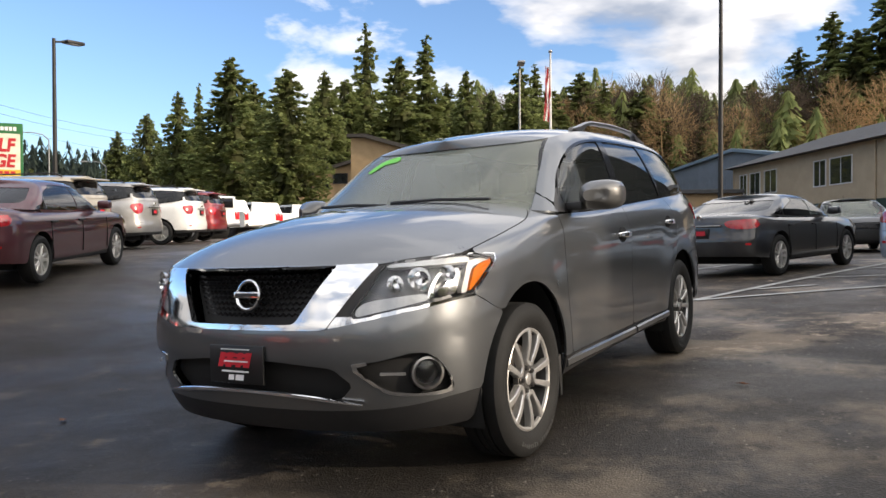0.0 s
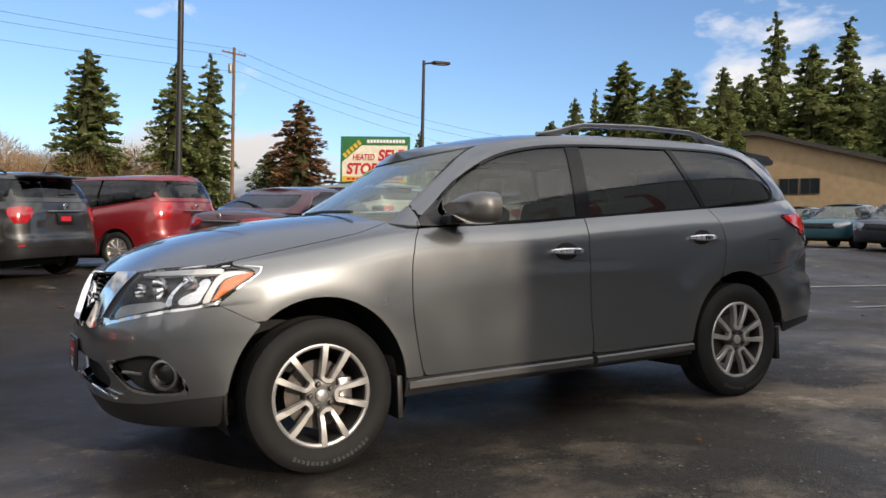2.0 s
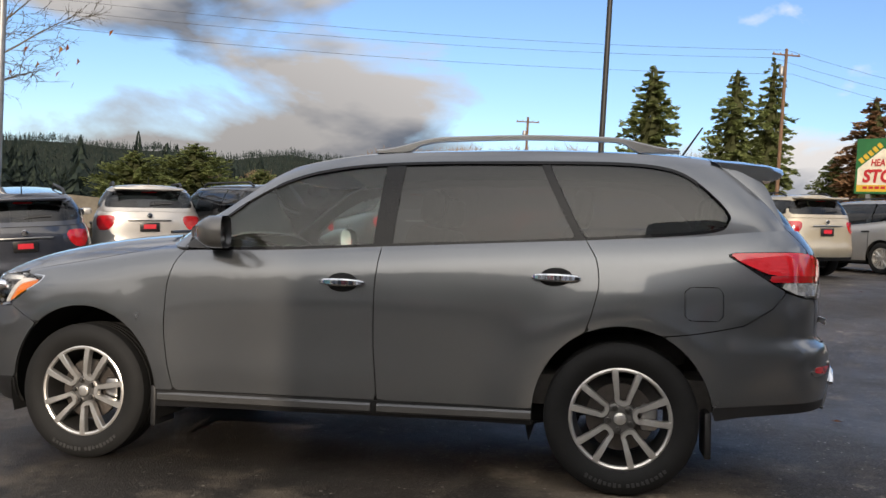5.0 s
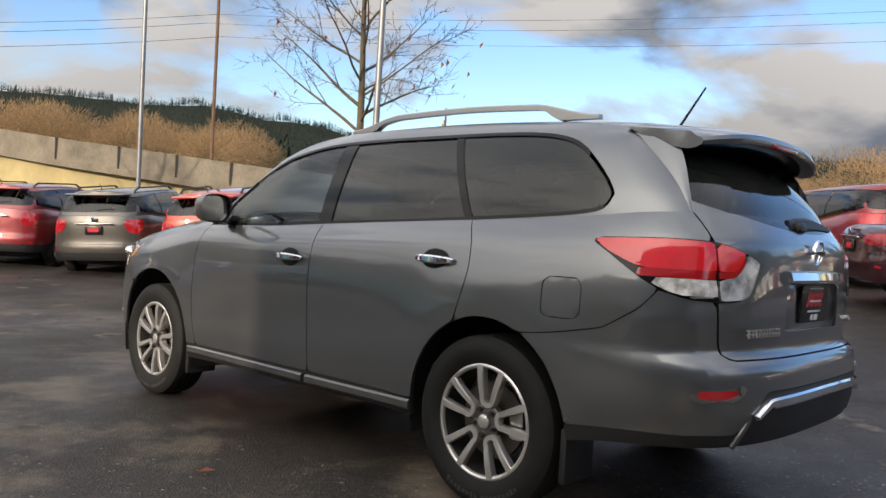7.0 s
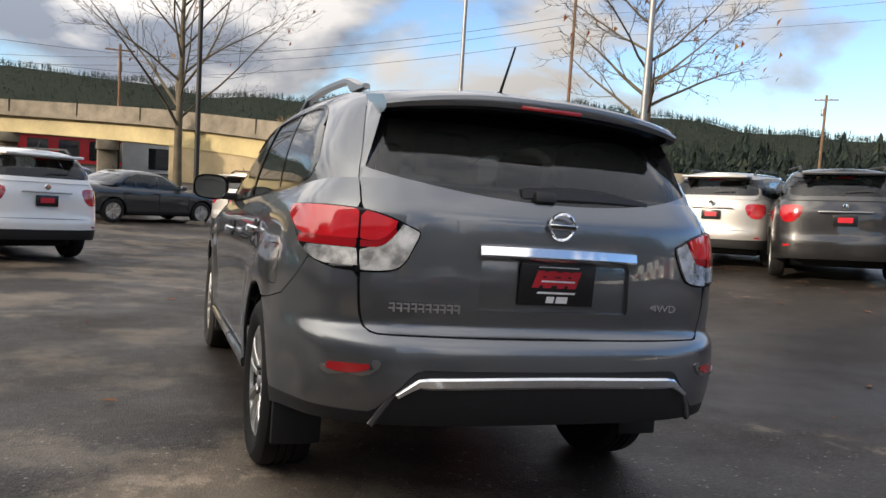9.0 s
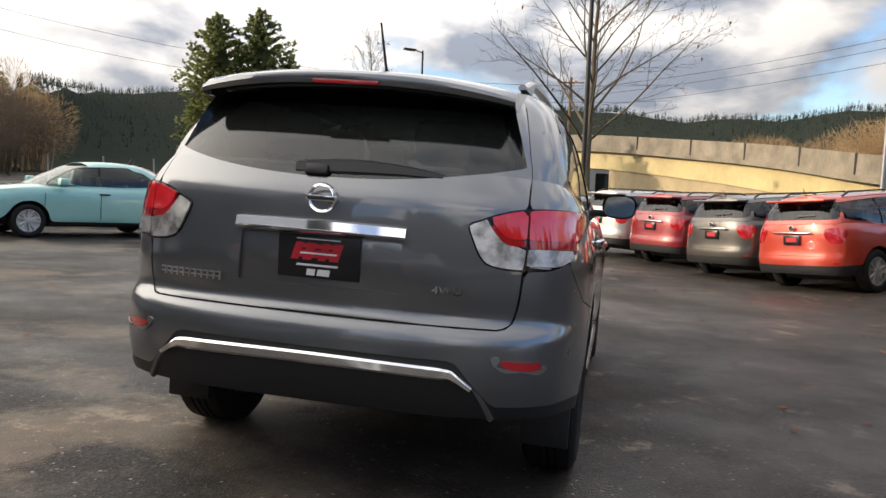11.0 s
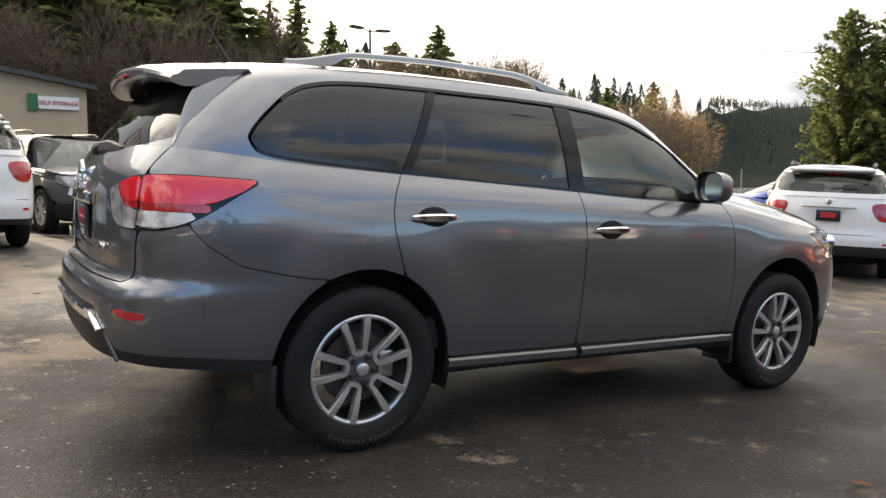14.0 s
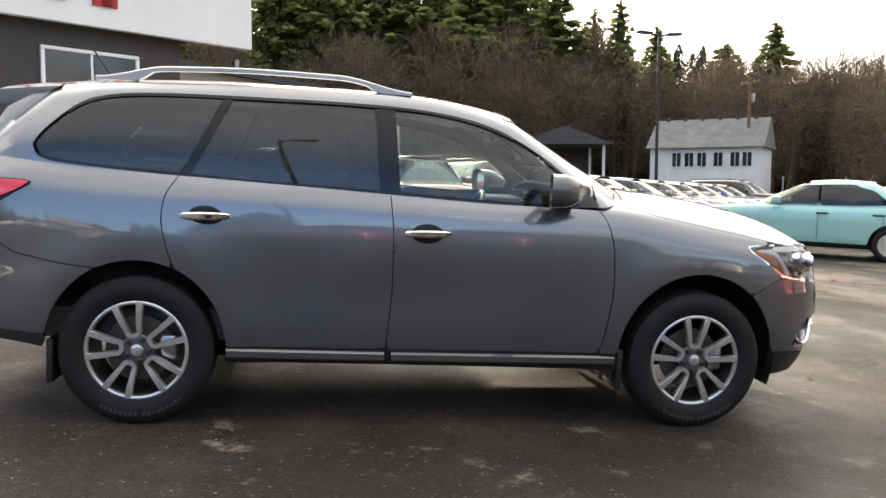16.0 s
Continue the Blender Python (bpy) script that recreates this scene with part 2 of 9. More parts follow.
def fluted(name):
    """Clear ribbed lamp lens over a bright reflector."""
    mat, nt, b = nodes_of(name)
    wv = nt.nodes.new("ShaderNodeTexWave")
    wv.wave_type, wv.bands_direction = "BANDS", "DIAGONAL"
    wv.inputs["Scale"].default_value, wv.inputs["Distortion"].default_value = 130.0, 0.4
    tc = nt.nodes.new("ShaderNodeTexCoord")
    link(nt, tc.outputs["Object"], wv.inputs["Vector"])
    n = noise_node(nt, 14, 3)
    c = ramp(nt, wv.outputs["Fac"], [(0.0, (0.50, 0.50, 0.50)), (0.7, (0.74, 0.73, 0.72))])
    d = ramp(nt, n.outputs["Fac"], [(0.36, 0.34), (0.58, 1.0)])
    link(nt, mixed(nt, 1.0, c.outputs["Color"], d.outputs["Color"], "MULTIPLY"), b.inputs["Base Color"])
    b.inputs["Roughness"].default_value, b.inputs["Metallic"].default_value = 0.22, 0.6
    b.inputs["Coat Weight"].default_value, b.inputs["Coat Roughness"].default_value = 1.0, 0.03
    bump(nt, wv.outputs["Fac"], b, 0.35, 0.003)
    return mat


M_FLUTED = fluted("fluted_clear_lens")
M_AMBER = plain("amber_lamp_lens", (0.75, 0.20, 0.02), 0.12, coat=1.0)
M_SEAT = plain("charcoal_seat_cloth", (0.10, 0.095, 0.09), 0.9, grain=0.3, scale=200)
M_SEATLIGHT = plain("pale_grey_trim", (0.28, 0.265, 0.24), 0.85, grain=0.2, scale=200)
M_DASH = plain("dashboard_plastic", (0.07, 0.068, 0.065), 0.6, grain=0.2, scale=250)
M_PLATEBLACK = plain("black_plate_card", (0.012, 0.012, 0.013), 0.3)
M_PLATERED = plain("red_print", (0.55, 0.02, 0.035), 0.4)
M_PLATEWHITE = plain("white_print", (0.8, 0.8, 0.8), 0.4)
M_LAMPBACK = plain("lamp_housing_grey", (0.13, 0.13, 0.135), 0.25, 0.6)
M_GREYDARK = paint("grey_paint_mirror", (0.07, 0.07, 0.07), metal=0.5, rough=0.35)
# ---------------------------------------------------------------- world and sun
world = bpy.data.worlds.new("sky")
world.use_nodes = True
scene.world = world
wn = world.node_tree
sky = wn.nodes.new("ShaderNodeTexSky")
sky.sky_type, sky.sun_disc = "NISHITA", False
sky.sun_elevation, sky.sun_rotation = SUN_HEIGHT, radians(90) - SUN_HEADING
sky.air_density, sky.dust_density, sky.ozone_density = 1.0, 0.25, 3.5
bg = wn.nodes["Background"]
bg.inputs["Strength"].default_value = 0.15
# broken cloud: thin over the west, heavy and grey to the east, bright towards the sun
wtc = wn.nodes.new("ShaderNodeTexCoord")
wmap = wn.nodes.new("ShaderNodeMapping")
wmap.inputs["Scale"].default_value = (1.0, 1.0, 2.3)
wmap.inputs["Location"].default_value = (0.35, 0.1, 0.0)
wn.links.new(wtc.outputs["Generated"], wmap.inputs["Vector"])


def cloud_noise(scale, detail, rough, rise=0.0):
    """Cloud thickness, at the sky's place or a little above it."""
    n = wn.nodes.new("ShaderNodeTexNoise")
    n.inputs["Scale"].default_value, n.inputs["Detail"].default_value, n.inputs["Roughness"].default_value = scale, detail, rough
    n.inputs["Distortion"].default_value = 0.25
    if rise:
        v = wn.nodes.new("ShaderNodeVectorMath")
        v.operation = "ADD"
        v.inputs[1].default_value = (0.02, 0.03, rise)
        wn.links.new(wmap.outputs["Vector"], v.inputs[0])
        wn.links.new(v.outputs["Vector"], n.inputs["Vector"])
    else:
        wn.links.new(wmap.outputs["Vector"], n.inputs["Vector"])
    return n


wn1, wn1up = cloud_noise(3.4, 9.0, 0.52), cloud_noise(3.4, 5.0, 0.5, 0.11)
wn2 = cloud_noise(6.5, 6.0, 0.55)


def toward(heading, lo, hi):
    """1 where the sky lies towards a heading, 0 away from it."""
    d = wn.nodes.new("ShaderNodeVectorMath")
    d.operation = "DOT_PRODUCT"
    d.inputs[1].default_value = (math.cos(radians(heading)), math.sin(radians(heading)), 0)
    wn.links.new(wtc.outputs["Generated"], d.inputs[0])
    m = wn.nodes.new("ShaderNodeMapRange")
    m.inputs["From Min"].default_value, m.inputs["From Max"].default_value = lo, hi
    wn.links.new(d.outputs["Value"], m.inputs["Value"])
    return m.outputs["Result"]


def wmath(op, a, b):
    m = wn.nodes.new("ShaderNodeMath")
    m.operation = op
    for s, v in zip(m.inputs, (a, b)):
        if hasattr(v, "is_linked"):
            wn.links.new(v, s)
        else:
            s.default_value = v
    return m.outputs["Value"]


upz = wn.nodes.new("ShaderNodeSeparateXYZ")
wn.links.new(wtc.outputs["Generated"], upz.inputs["Vector"])
high = wmath("MAXIMUM", upz.outputs["Z"], 0.0)
cover = wmath("ADD", wn1.outputs["Fac"], wmath("MULTIPLY", toward(20, -0.45, 0.95), 0.20))
cover = wmath("ADD", cover, wmath("MULTIPLY", high, 0.22))
cover = wmath("ADD", cover, wmath("MULTIPLY", toward(90, 0.0, 0.9), 0.12))
cover = wmath("SUBTRACT", cover, wmath("MULTIPLY", wmath("MULTIPLY", toward(-90, 0.1, 0.7), high), 0.36))
cover = wmath("ADD", cover, wmath("MULTIPLY", toward(-170, 0.90, 0.99), 0.11))
cover = wmath("ADD", cover, wmath("MULTIPLY", toward(-66, 0.86, 0.98), 0.10))
cover = wmath("SUBTRACT", cover, wmath("MULTIPLY", toward(-32, 0.90, 0.99), 0.05))
# a low white bank over the southern horizon
low = wn.nodes.new("ShaderNodeMapRange")
low.interpolation_type = "SMOOTHSTEP"
low.inputs["From Min"].default_value, low.inputs["From Max"].default_value = 0.13, 0.04
wn.links.new(upz.outputs["Z"], low.inputs["Value"])
cover = wmath("ADD", cover, wmath("MULTIPLY", wmath("MULTIPLY", low.outputs["Result"], toward(-88, 0.80, 0.95)), 0.14))
mask = ramp(wn, cover, [(0.565, 0.0), (0.60, 0.45), (0.67, 1.0)])
sunny = toward(88, 0.55, 1.0)
# tops catch the light, bases are grey
lit = wmath("ADD", wmath("MULTIPLY", wmath("SUBTRACT", wn1.outputs["Fac"], wn1up.outputs["Fac"]), 5.5), 0.46)
lit = wmath("ADD", lit, wmath("MULTIPLY", wmath("SUBTRACT", wn2.outputs["Fac"], 0.5), 1.1))
thin = ramp(wn, cover, [(0.58, 0.55), (0.74, 0.0)])
lit = wmath("ADD", lit, thin.outputs["Color"])
cloud = mixed(wn, ramp(wn, lit, [(0.0, 0.0), (0.85, 1.0)]).outputs["Color"], (1.60, 1.82, 2.20), (4.9, 4.75, 4.55))
# an overcast sky is brightest overhead
lift = wmath("ADD", 0.72, wmath("MULTIPLY", high, 2.2))
cloud = mixed(wn, 1.0, cloud, lift, "MULTIPLY")
# a darker bank of cloud over the south-east
bank = wmath("SUBTRACT", 1.0, wmath("MULTIPLY", toward(-50, 0.62, 0.95), 0.48))
cloud = mixed(wn, 1.0, cloud, bank, "MULTIPLY")
cloud = mixed(wn, sunny, cloud, (7.5, 7.1, 6.5))
# the veil of thin cloud glows round the hidden sun
halo_dot = wn.nodes.new("ShaderNodeVectorMath")
halo_dot.operation = "DOT_PRODUCT"
halo_dot.inputs[1].default_value = tuple(Vector((math.cos(SUN_HEADING) * 0.85, math.sin(SUN_HEADING) * 0.85, 0.52)).normalized())
wn.links.new(wtc.outputs["Generated"], halo_dot.inputs[0])
halo = ramp(wn, halo_dot.outputs["Value"], [(0.62, 0.0), (0.85, 0.35), (1.0, 1.0)])
cloud = mixed(wn, halo.outputs["Color"], cloud, (17.0, 16.0, 14.2))
blue = mixed(wn, 1.0, sky.outputs["Color"], (0.92, 0.92, 0.98), "MULTIPLY")
# the cloud sheet overhead is thin and even
overhead = wn.nodes.new("ShaderNodeMapRange")
overhead.interpolation_type = "SMOOTHSTEP"
for k_, v_ in (("From Min", 0.34), ("From Max", 0.70), ("To Max", 0.82)):
    overhead.inputs[k_].default_value = v_
wn.links.new(upz.outputs["Z"], overhead.inputs["Value"])
seen = mixed(wn, mask.outputs["Color"], blue, cloud)
sheet = mixed(wn, halo.outputs["Color"], (4.3, 4.45, 4.75), (16.0, 15.2, 13.8))
wn.links.new(mixed(wn, overhead.outputs["Result"], seen, sheet), bg.inputs["Color"])
sun = new("sun", bpy.data.lights.new("sun", "SUN"))
sun.data.energy, sun.data.angle, sun.data.color = 3.0, radians(0.7), (1.0, 0.85, 0.66)
sd_ = Vector((math.cos(SUN_HEADING) * math.cos(SUN_HEIGHT), math.sin(SUN_HEADING) * math.cos(SUN_HEIGHT), math.sin(SUN_HEIGHT)))
sun.matrix_basis = look(tuple(sd_ * 50), (0, 0, 0))
# ---------------------------------------------------------------- car bodies


def ring(count_end, count_side, m, inv_n, s_end=0.985):
    """(along, across) of a rounded plan outline from the end's middle (1, 0) to the flank (0, 1)."""
    s = np.linspace(0, 1, count_end) ** 0.85 * s_end
    c = np.maximum(1 - s ** m, 0) ** inv_n
    c2 = c[-1] * (1 - np.linspace(0, 1, count_side + 1)[1:])
    s2 = np.maximum(1 - c2 ** (1 / inv_n), 0) ** (1 / m)
    return np.r_[c, c2], np.r_[s, s2]


class Shape:
    """The outer skin of one half (y > 0) of a car body that faces +x: a wrap from sill to shoulder, a bonnet, a rear deck, a
    cabin wrap and a roof, each a grid of points."""

    def __init__(self, front, rear, width, shoulder, bonnet, roof_edge, roof_mid, cabin_front, cabin_rear, cabin_width,
                 bottom, plan_front=(2.2, 0.072), plan_rear=(3.0, 0.0894), cabin_plan=(2.0, 0.078), deck=None, x0=-0.6, fine=1.0, swell=None,
                 cabin_rear_plan=None):
        f = fine
        self.x0, self.f = x0, f
        ends, sides, rows = int(34 * f), int(104 * f), int(56 * f)
        cf, sf = ring(ends, int(sides * 0.55), *plan_front)
        cr, sr = ring(ends, int(sides * 0.45), *plan_rear)
        self.nfront = len(cf)
        fz, rz, wz = soft(front, 0.03), soft(rear, 0.012), soft(width, 0.05)
        zs, zb = soft(shoulder, 0.10), curve(bottom)
        top_f, top_r = front[-1][1], rear[-1][1]
        c = np.r_[cf, cr[::-1][1:]]
        s = np.r_[sf, sr[::-1][1:]]
        is_front = np.arange(len(c)) < len(cf)
        xref = np.where(is_front, x0 + (top_f - x0) * c, x0 + (top_r - x0) * c)
        v = np.linspace(0, 1, rows)
        z = zb(xref)[:, None] + (zs(xref) - zb(xref))[:, None] * v
        a = np.where(is_front[:, None], fz(z), rz(z))
        x = x0 + (a - x0) * c[:, None]
        tuck = 0.035 * np.clip((z - zs(xref)[:, None] + 0.13) / 0.13, 0, 1) ** 2
        y = wz(z) * s[:, None] - tuck * s[:, None] ** 4
        if swell is not None:
            y = y + swell(x, z) * smooth(0.6, 0.95, s)[:, None]
        self.wrap = np.stack([x, y, z], -1)
        edge = self.wrap[:, -1]
        self.edge = edge

        def cap(cols, mid, power, n):
            t = 1 - (1 - np.linspace(0, 1, n)) ** 1.6
            e = edge[cols]
            zc = np.maximum(mid(e[:, 0]), e[:, 2])
            g = np.empty((len(e), n, 3))
            g[:, :, 0] = e[:, :1]
            g[:, :, 1] = e[:, 1:2] * (1 - t)
            g[:, :, 2] = e[:, 2:3] + (zc - e[:, 2])[:, None] * (1 - (1 - t) ** power)
            return g
        hood_cols = np.nonzero(is_front & (edge[:, 0] > bonnet[0][0]))[0]
        self.hood = cap(hood_cols, soft(bonnet, 0.07), 3.0, int(26 * f) + 2)
        self.deck = None
        if deck:
            cols = np.nonzero(~is_front & (edge[:, 0] < deck[-1][0]))[0]
            self.deck = cap(cols, curve(deck), 3.0, int(16 * f) + 2)
        # cabin
        cf, sf = ring(int(30 * f), int(sides * 0.42), *cabin_plan)
        cr, sr = ring(int(26 * f), int(sides * 0.45), *(cabin_rear_plan or plan_rear))
        c = np.r_[cf, cr[::-1][1:]]
        s = np.r_[sf, sr[::-1][1:]]
        is_front = np.arange(len(c)) < len(cf)
        w = np.linspace(0, 1, int(40 * f))
        ze, zm = soft(roof_edge, 0.12), soft(roof_mid, 0.12)
        cfz, crz, cwz = soft(cabin_front, 0.08), soft(cabin_rear, 0.06), soft(cabin_width, 0.05)
        tf, tr = cabin_front[-1][1], cabin_rear[-1][1]
        xt = np.where(is_front, x0 + (tf - x0) * c, x0 + (tr - x0) * c)
        xb = np.where(is_front, x0 + (cabin_front[0][1] - x0) * c, x0 + (cabin_rear[0][1] - x0) * c)
        base = np.where(is_front & (xb > bonnet[0][0]), np.maximum(zs(xb), curve(bonnet)(xb) - 0.10 * s ** 3 - 0.02), zs(xb) - 0.012)
        if deck:
            base = np.where(~is_front & (xb < deck[-1][0]), np.maximum(zs(xb), curve(deck)(xb) - 0.06 * s ** 3 - 0.02), base)
        zz = base[:, None] + (ze(xt) - base)[:, None] * w
        ww = (zz - base[:, None]) / (ze(xt) - base)[:, None]
        a = np.where(is_front[:, None], cfz(ww), crz(ww))
        x = x0 + (a - x0) * c[:, None]
        y = cwz(ww) * s[:, None]
        # the cabin's foot lies on the shoulder along the flanks
        foot = np.interp(x[:, 0], edge[::-1, 0], edge[::-1, 1])
        y = y * (1 + (np.minimum(foot, y[:, 0] + 0.06) / np.maximum(y[:, 0], 0.05) - 1)[:, None] * ((1 - ww) ** 3) * smooth(0.8, 0.97, s)[:, None])
        self.cabin = np.stack([x, y, zz], -1)
        e = self.cabin[:, -1]
        n = int(18 * f) + 2
        t = 1 - (1 - np.linspace(0, 1, n)) ** 1.7
        g = np.empty((len(e), n, 3))
        g[:, :, 0] = e[:, :1]
        g[:, :, 1] = e[:, 1:2] * (1 - t)
        g[:, :, 2] = e[:, 2:3] + np.maximum(zm(e[:, 0]) - e[:, 2], 0)[:, None] * (1 - (1 - t) ** 2.6)
        self.roof = g

    def grids(self):
        return [g for g in (self.wrap, self.hood, self.deck, self.cabin, self.roof) if g is not None]


def normals_of(g):
    du, dv = np.gradient(g, axis=0), np.gradient(g, axis=1)
    n = np.cross(dv, du)
    k = np.linalg.norm(n, axis=-1, keepdims=True)
    return n / np.maximum(k, 1e-9)


def cut(bm, g, gate, mirror=False, offset=0.0):
    """Adds the faces of the grid g where gate(points) > 0, with the outline laid smoothly along gate = 0."""
    val = gate(g)
    if offset:
        n = normals_of(g)
        # outward is away from the car's middle
        mid = g - np.array([np.clip(g[..., 0].mean(), -1.2, 1.2), 0, 0.6])
        flip = np.sign((n * mid).sum(-1).mean()) or 1
        g = g + n * flip * offset
    nu, nv = val.shape
    ins = val > 0
    cell = ins[:-1, :-1] | ins[1:, :-1] | ins[:-1, 1:] | ins[1:, 1:]
    if not cell.any():
        return
    verts = {}
    sgn = -1 if mirror else 1

    def vert(i, j):
        if (i, j) in verts:
            return verts[i, j]
        p = g[i, j]
        if not ins[i, j]:
            acc, k = np.zeros(3), 0
            for diag in (False, True):
                for di, dj in (((-1, 0), (1, 0), (0, -1), (0, 1)) if not diag else ((-1, -1), (1, 1), (-1, 1), (1, -1))):
                    a, b = i + di, j + dj
                    if 0 <= a < nu and 0 <= b < nv and ins[a, b]:
                        t = val[i, j] / (val[i, j] - val[a, b])
                        acc += p + (g[a, b] - p) * t
                        k += 1
                if k:
                    break
            p = acc / k if k else p
        verts[i, j] = bm.verts.new((p[0], p[1] * sgn, p[2]))
        return verts[i, j]
    for i, j in zip(*np.nonzero(cell)):
        q = [vert(i, j), vert(i + 1, j), vert(i + 1, j + 1), vert(i, j + 1)]
        try:
            bm.faces.new(q if mirror else q[::-1])
        except ValueError:
            pass


def panel(name, grids, gate, material, parent, sides="LR", rim=0.012, offset=0.0, label=""):
    """A body panel: the parts of the grids inside the gate, with a turned-in edge. sides: L, R or both joined."""
    bm = bmesh.new()
    for g in grids:
        if "L" in sides:
            cut(bm, g, gate, False, offset)
        if "R" in sides:
            cut(bm, g, gate, True, offset)
    bmesh.ops.remove_doubles(bm, verts=bm.verts, dist=0.0008)
    bmesh.ops.dissolve_degenerate(bm, edges=bm.edges, dist=0.0003)
    if not bm.faces:
        bm.free()
        return None
    bm.normal_update()
    out = sum(((f.calc_center_median() - Vector((max(-1.3, min(1.3, f.calc_center_median().x)), 0, 0.65))).dot(f.normal) * f.calc_area() for f in bm.faces))
    if out < 0:
        bmesh.ops.reverse_faces(bm, faces=bm.faces)
        bm.normal_update()
    if rim:
        n0 = {v: v.normal.copy() for v in bm.verts}
        edges = [e for e in bm.edges if len(e.link_faces) == 1]
        low = {}
        for e in edges:
            for v in e.verts:
                if v not in low:
                    low[v] = bm.verts.new(v.co - n0[v] * rim)
        for e in edges:
            f = e.link_faces[0]
            loop = next(l for l in f.loops if l.edge == e)
            a, b = loop.vert, loop.link_loop_next.vert
            try:
                bm.faces.new((b, a, low[a], low[b]))
            except ValueError:
                pass
            e.smooth = False
    return part(name, bm, material, parent, label, angle=50)


def both(*gates):
    return lambda p: np.minimum.reduce([g(p) for g in gates])


def outside(g):
    return lambda p: -g(p)


def xz(points, n=8, rounded=True):
    poly = closed(points, n) if rounded else np.array(points, float)
    return lambda p: inside(poly, p[..., 0], p[..., 2])


def disc(x, z, rx, rz):
    return lambda p: (1 - np.hypot((p[..., 0] - x) / rx, (p[..., 2] - z) / rz)) * min(rx, rz)


# ---- wheels
def tyre_mesh(r=0.372, w=0.235, rim=0.245, n=56):
    bm = bmesh.new()
    h = w / 2
    lathe(bm, [(rim - 0.004, h * 0.78), (rim + 0.012, h * 0.90), (rim + 0.05, h * 1.03), (r - 0.045, h * 1.02), (r - 0.02, h * 0.93),
               (r - 0.004, h * 0.80), (r, h * 0.6), (r, h * 0.34), (r - 0.009, h * 0.33), (r - 0.009, h * 0.25), (r, h * 0.24), (r, h * 0.05),
               (r - 0.009, h * 0.04), (r - 0.009, -h * 0.04), (r, -h * 0.05), (r, -h * 0.24), (r - 0.009, -h * 0.25), (r - 0.009, -h * 0.33),
               (r, -h * 0.34), (r, -h * 0.6), (r - 0.004, -h * 0.8), (r - 0.02, -h * 0.93), (r - 0.045, -h * 1.02), (rim + 0.05, -h * 1.03), (rim, -h * 0.85)], n)
    return mesh_of("tyre", bm, 30)


def sidewall_marks():
    """Raised bars round the side wall, where the tyre's writing stands."""
    bm = bmesh.new()
    for k in range(17):
        a = 1.05 + k * 0.075 + (0.05 if k > 7 else 0)
        for rr, l in ((0.316, 0.008 if k % 3 else 0.011),):
            m = Matrix.Rotation(a, 4, "Y") @ Matrix.Translation((rr, 0.1215, 0))
            box(bm, -l, l, -0.001, 0.0012, -0.0075, 0.0075, 0.0, m)
    return mesh_of("sidewall_lettering", bm, 30)


def spoke_mesh():
    """One of the five U-shaped forks of a rim, along +z, outer face to +y."""
    bm = bmesh.new()
    pts = []
    for u in np.linspace(-1, 1, 25):
        a = abs(u)
        if a > 0.28:
            t = (a - 0.28) / 0.72
            p = Vector((math.copysign(0.027 + 0.034 * t, u), 0.006 + 0.010 * math.sin(math.pi * t * 0.8) + 0.002 * t, 0.093 + 0.143 * t))
        else:
            w = u / 0.28 * math.pi / 2
            p = Vector((0.029 * math.sin(w), 0.006, 0.093 - 0.020 * math.cos(w)))
        pts.append((p, 0.0120 + 0.0055 * max(0, (a - 0.28) / 0.72)))
    rings = []
    for k, (p, hw) in enumerate(pts):
        d = (pts[min(k + 1, 24)][0] - pts[max(k - 1, 0)][0])
        d.y = 0
        s_ = Vector((0, 1, 0)).cross(d.normalized())
        rings.append([bm.verts.new(p + s_ * x + Vector((0, y, 0))) for x, y in ((-hw, -0.036), (-hw, -0.005), (-hw * 0.8, 0), (hw * 0.8, 0), (hw, -0.005), (hw, -0.036))])
    for a, b in zip(rings, rings[1:]):
        for k in range(6):
            bm.faces.new((a[k], a[(k + 1) % 6], b[(k + 1) % 6], b[k]))
    bm.faces.new(rings[0][::-1])
    bm.faces.new(rings[-1])
    bmesh.ops.recalc_face_normals(bm, faces=bm.faces)
    return mesh_of("spoke", bm, 25)


M_DISC = plain("worn_brake_disc", (0.11, 0.095, 0.085), 0.5, 0.5, dark=0.6, scale=40)


def hero_wheel(parent, x, side, meshes):
    """A wheel: tyre, barrel, forked spokes, hub cap, nuts, brake disc. side: +1 left, -1 right."""
    m = pose(x, side * 0.835, 0.372, 0, 0, 0 if side > 0 else 180)
    turn = {(1, 1): -21, (-1, 1): -8, (-1, -1): 12, (1, -1): 0}[1 if x > 0 else -1, side]
    w = new("wheel")
    w.matrix_basis = m
    w.parent = parent
    part("tyre", meshes["tyre"], M_RUBBER, w)
    tagged(part("sidewall_lettering", meshes["marks"], M_SIDEMARK, w), kind="stuff")
    part("rim", meshes["barrel"], M_ALLOYDARK, w)
    part("rim_lip", meshes["lip"], M_ALLOY, w)
    for k in range(5):
        part("spoke", meshes["spoke"], M_ALLOY, w, at=Matrix.Translation((0, 0.088, 0)) @ Matrix.Rotation(radians(72 * k + turn), 4, "Y"))
    part("hub", meshes["hub"], M_ALLOYGREY, w)
    part("hub_cap", meshes["cap"], M_ALLOY, w)
    for k in range(5):
        part("wheel_nut", meshes["nut"], M_STEEL, w, at=Matrix.Translation((0, 0.088, 0)) @ Matrix.Rotation(radians(72 * k + turn + 36), 4, "Y"))
    part("brake_disc", meshes["disc"], M_DISC, w)
    part("brake_caliper", meshes["caliper"], M_SATIN, w)


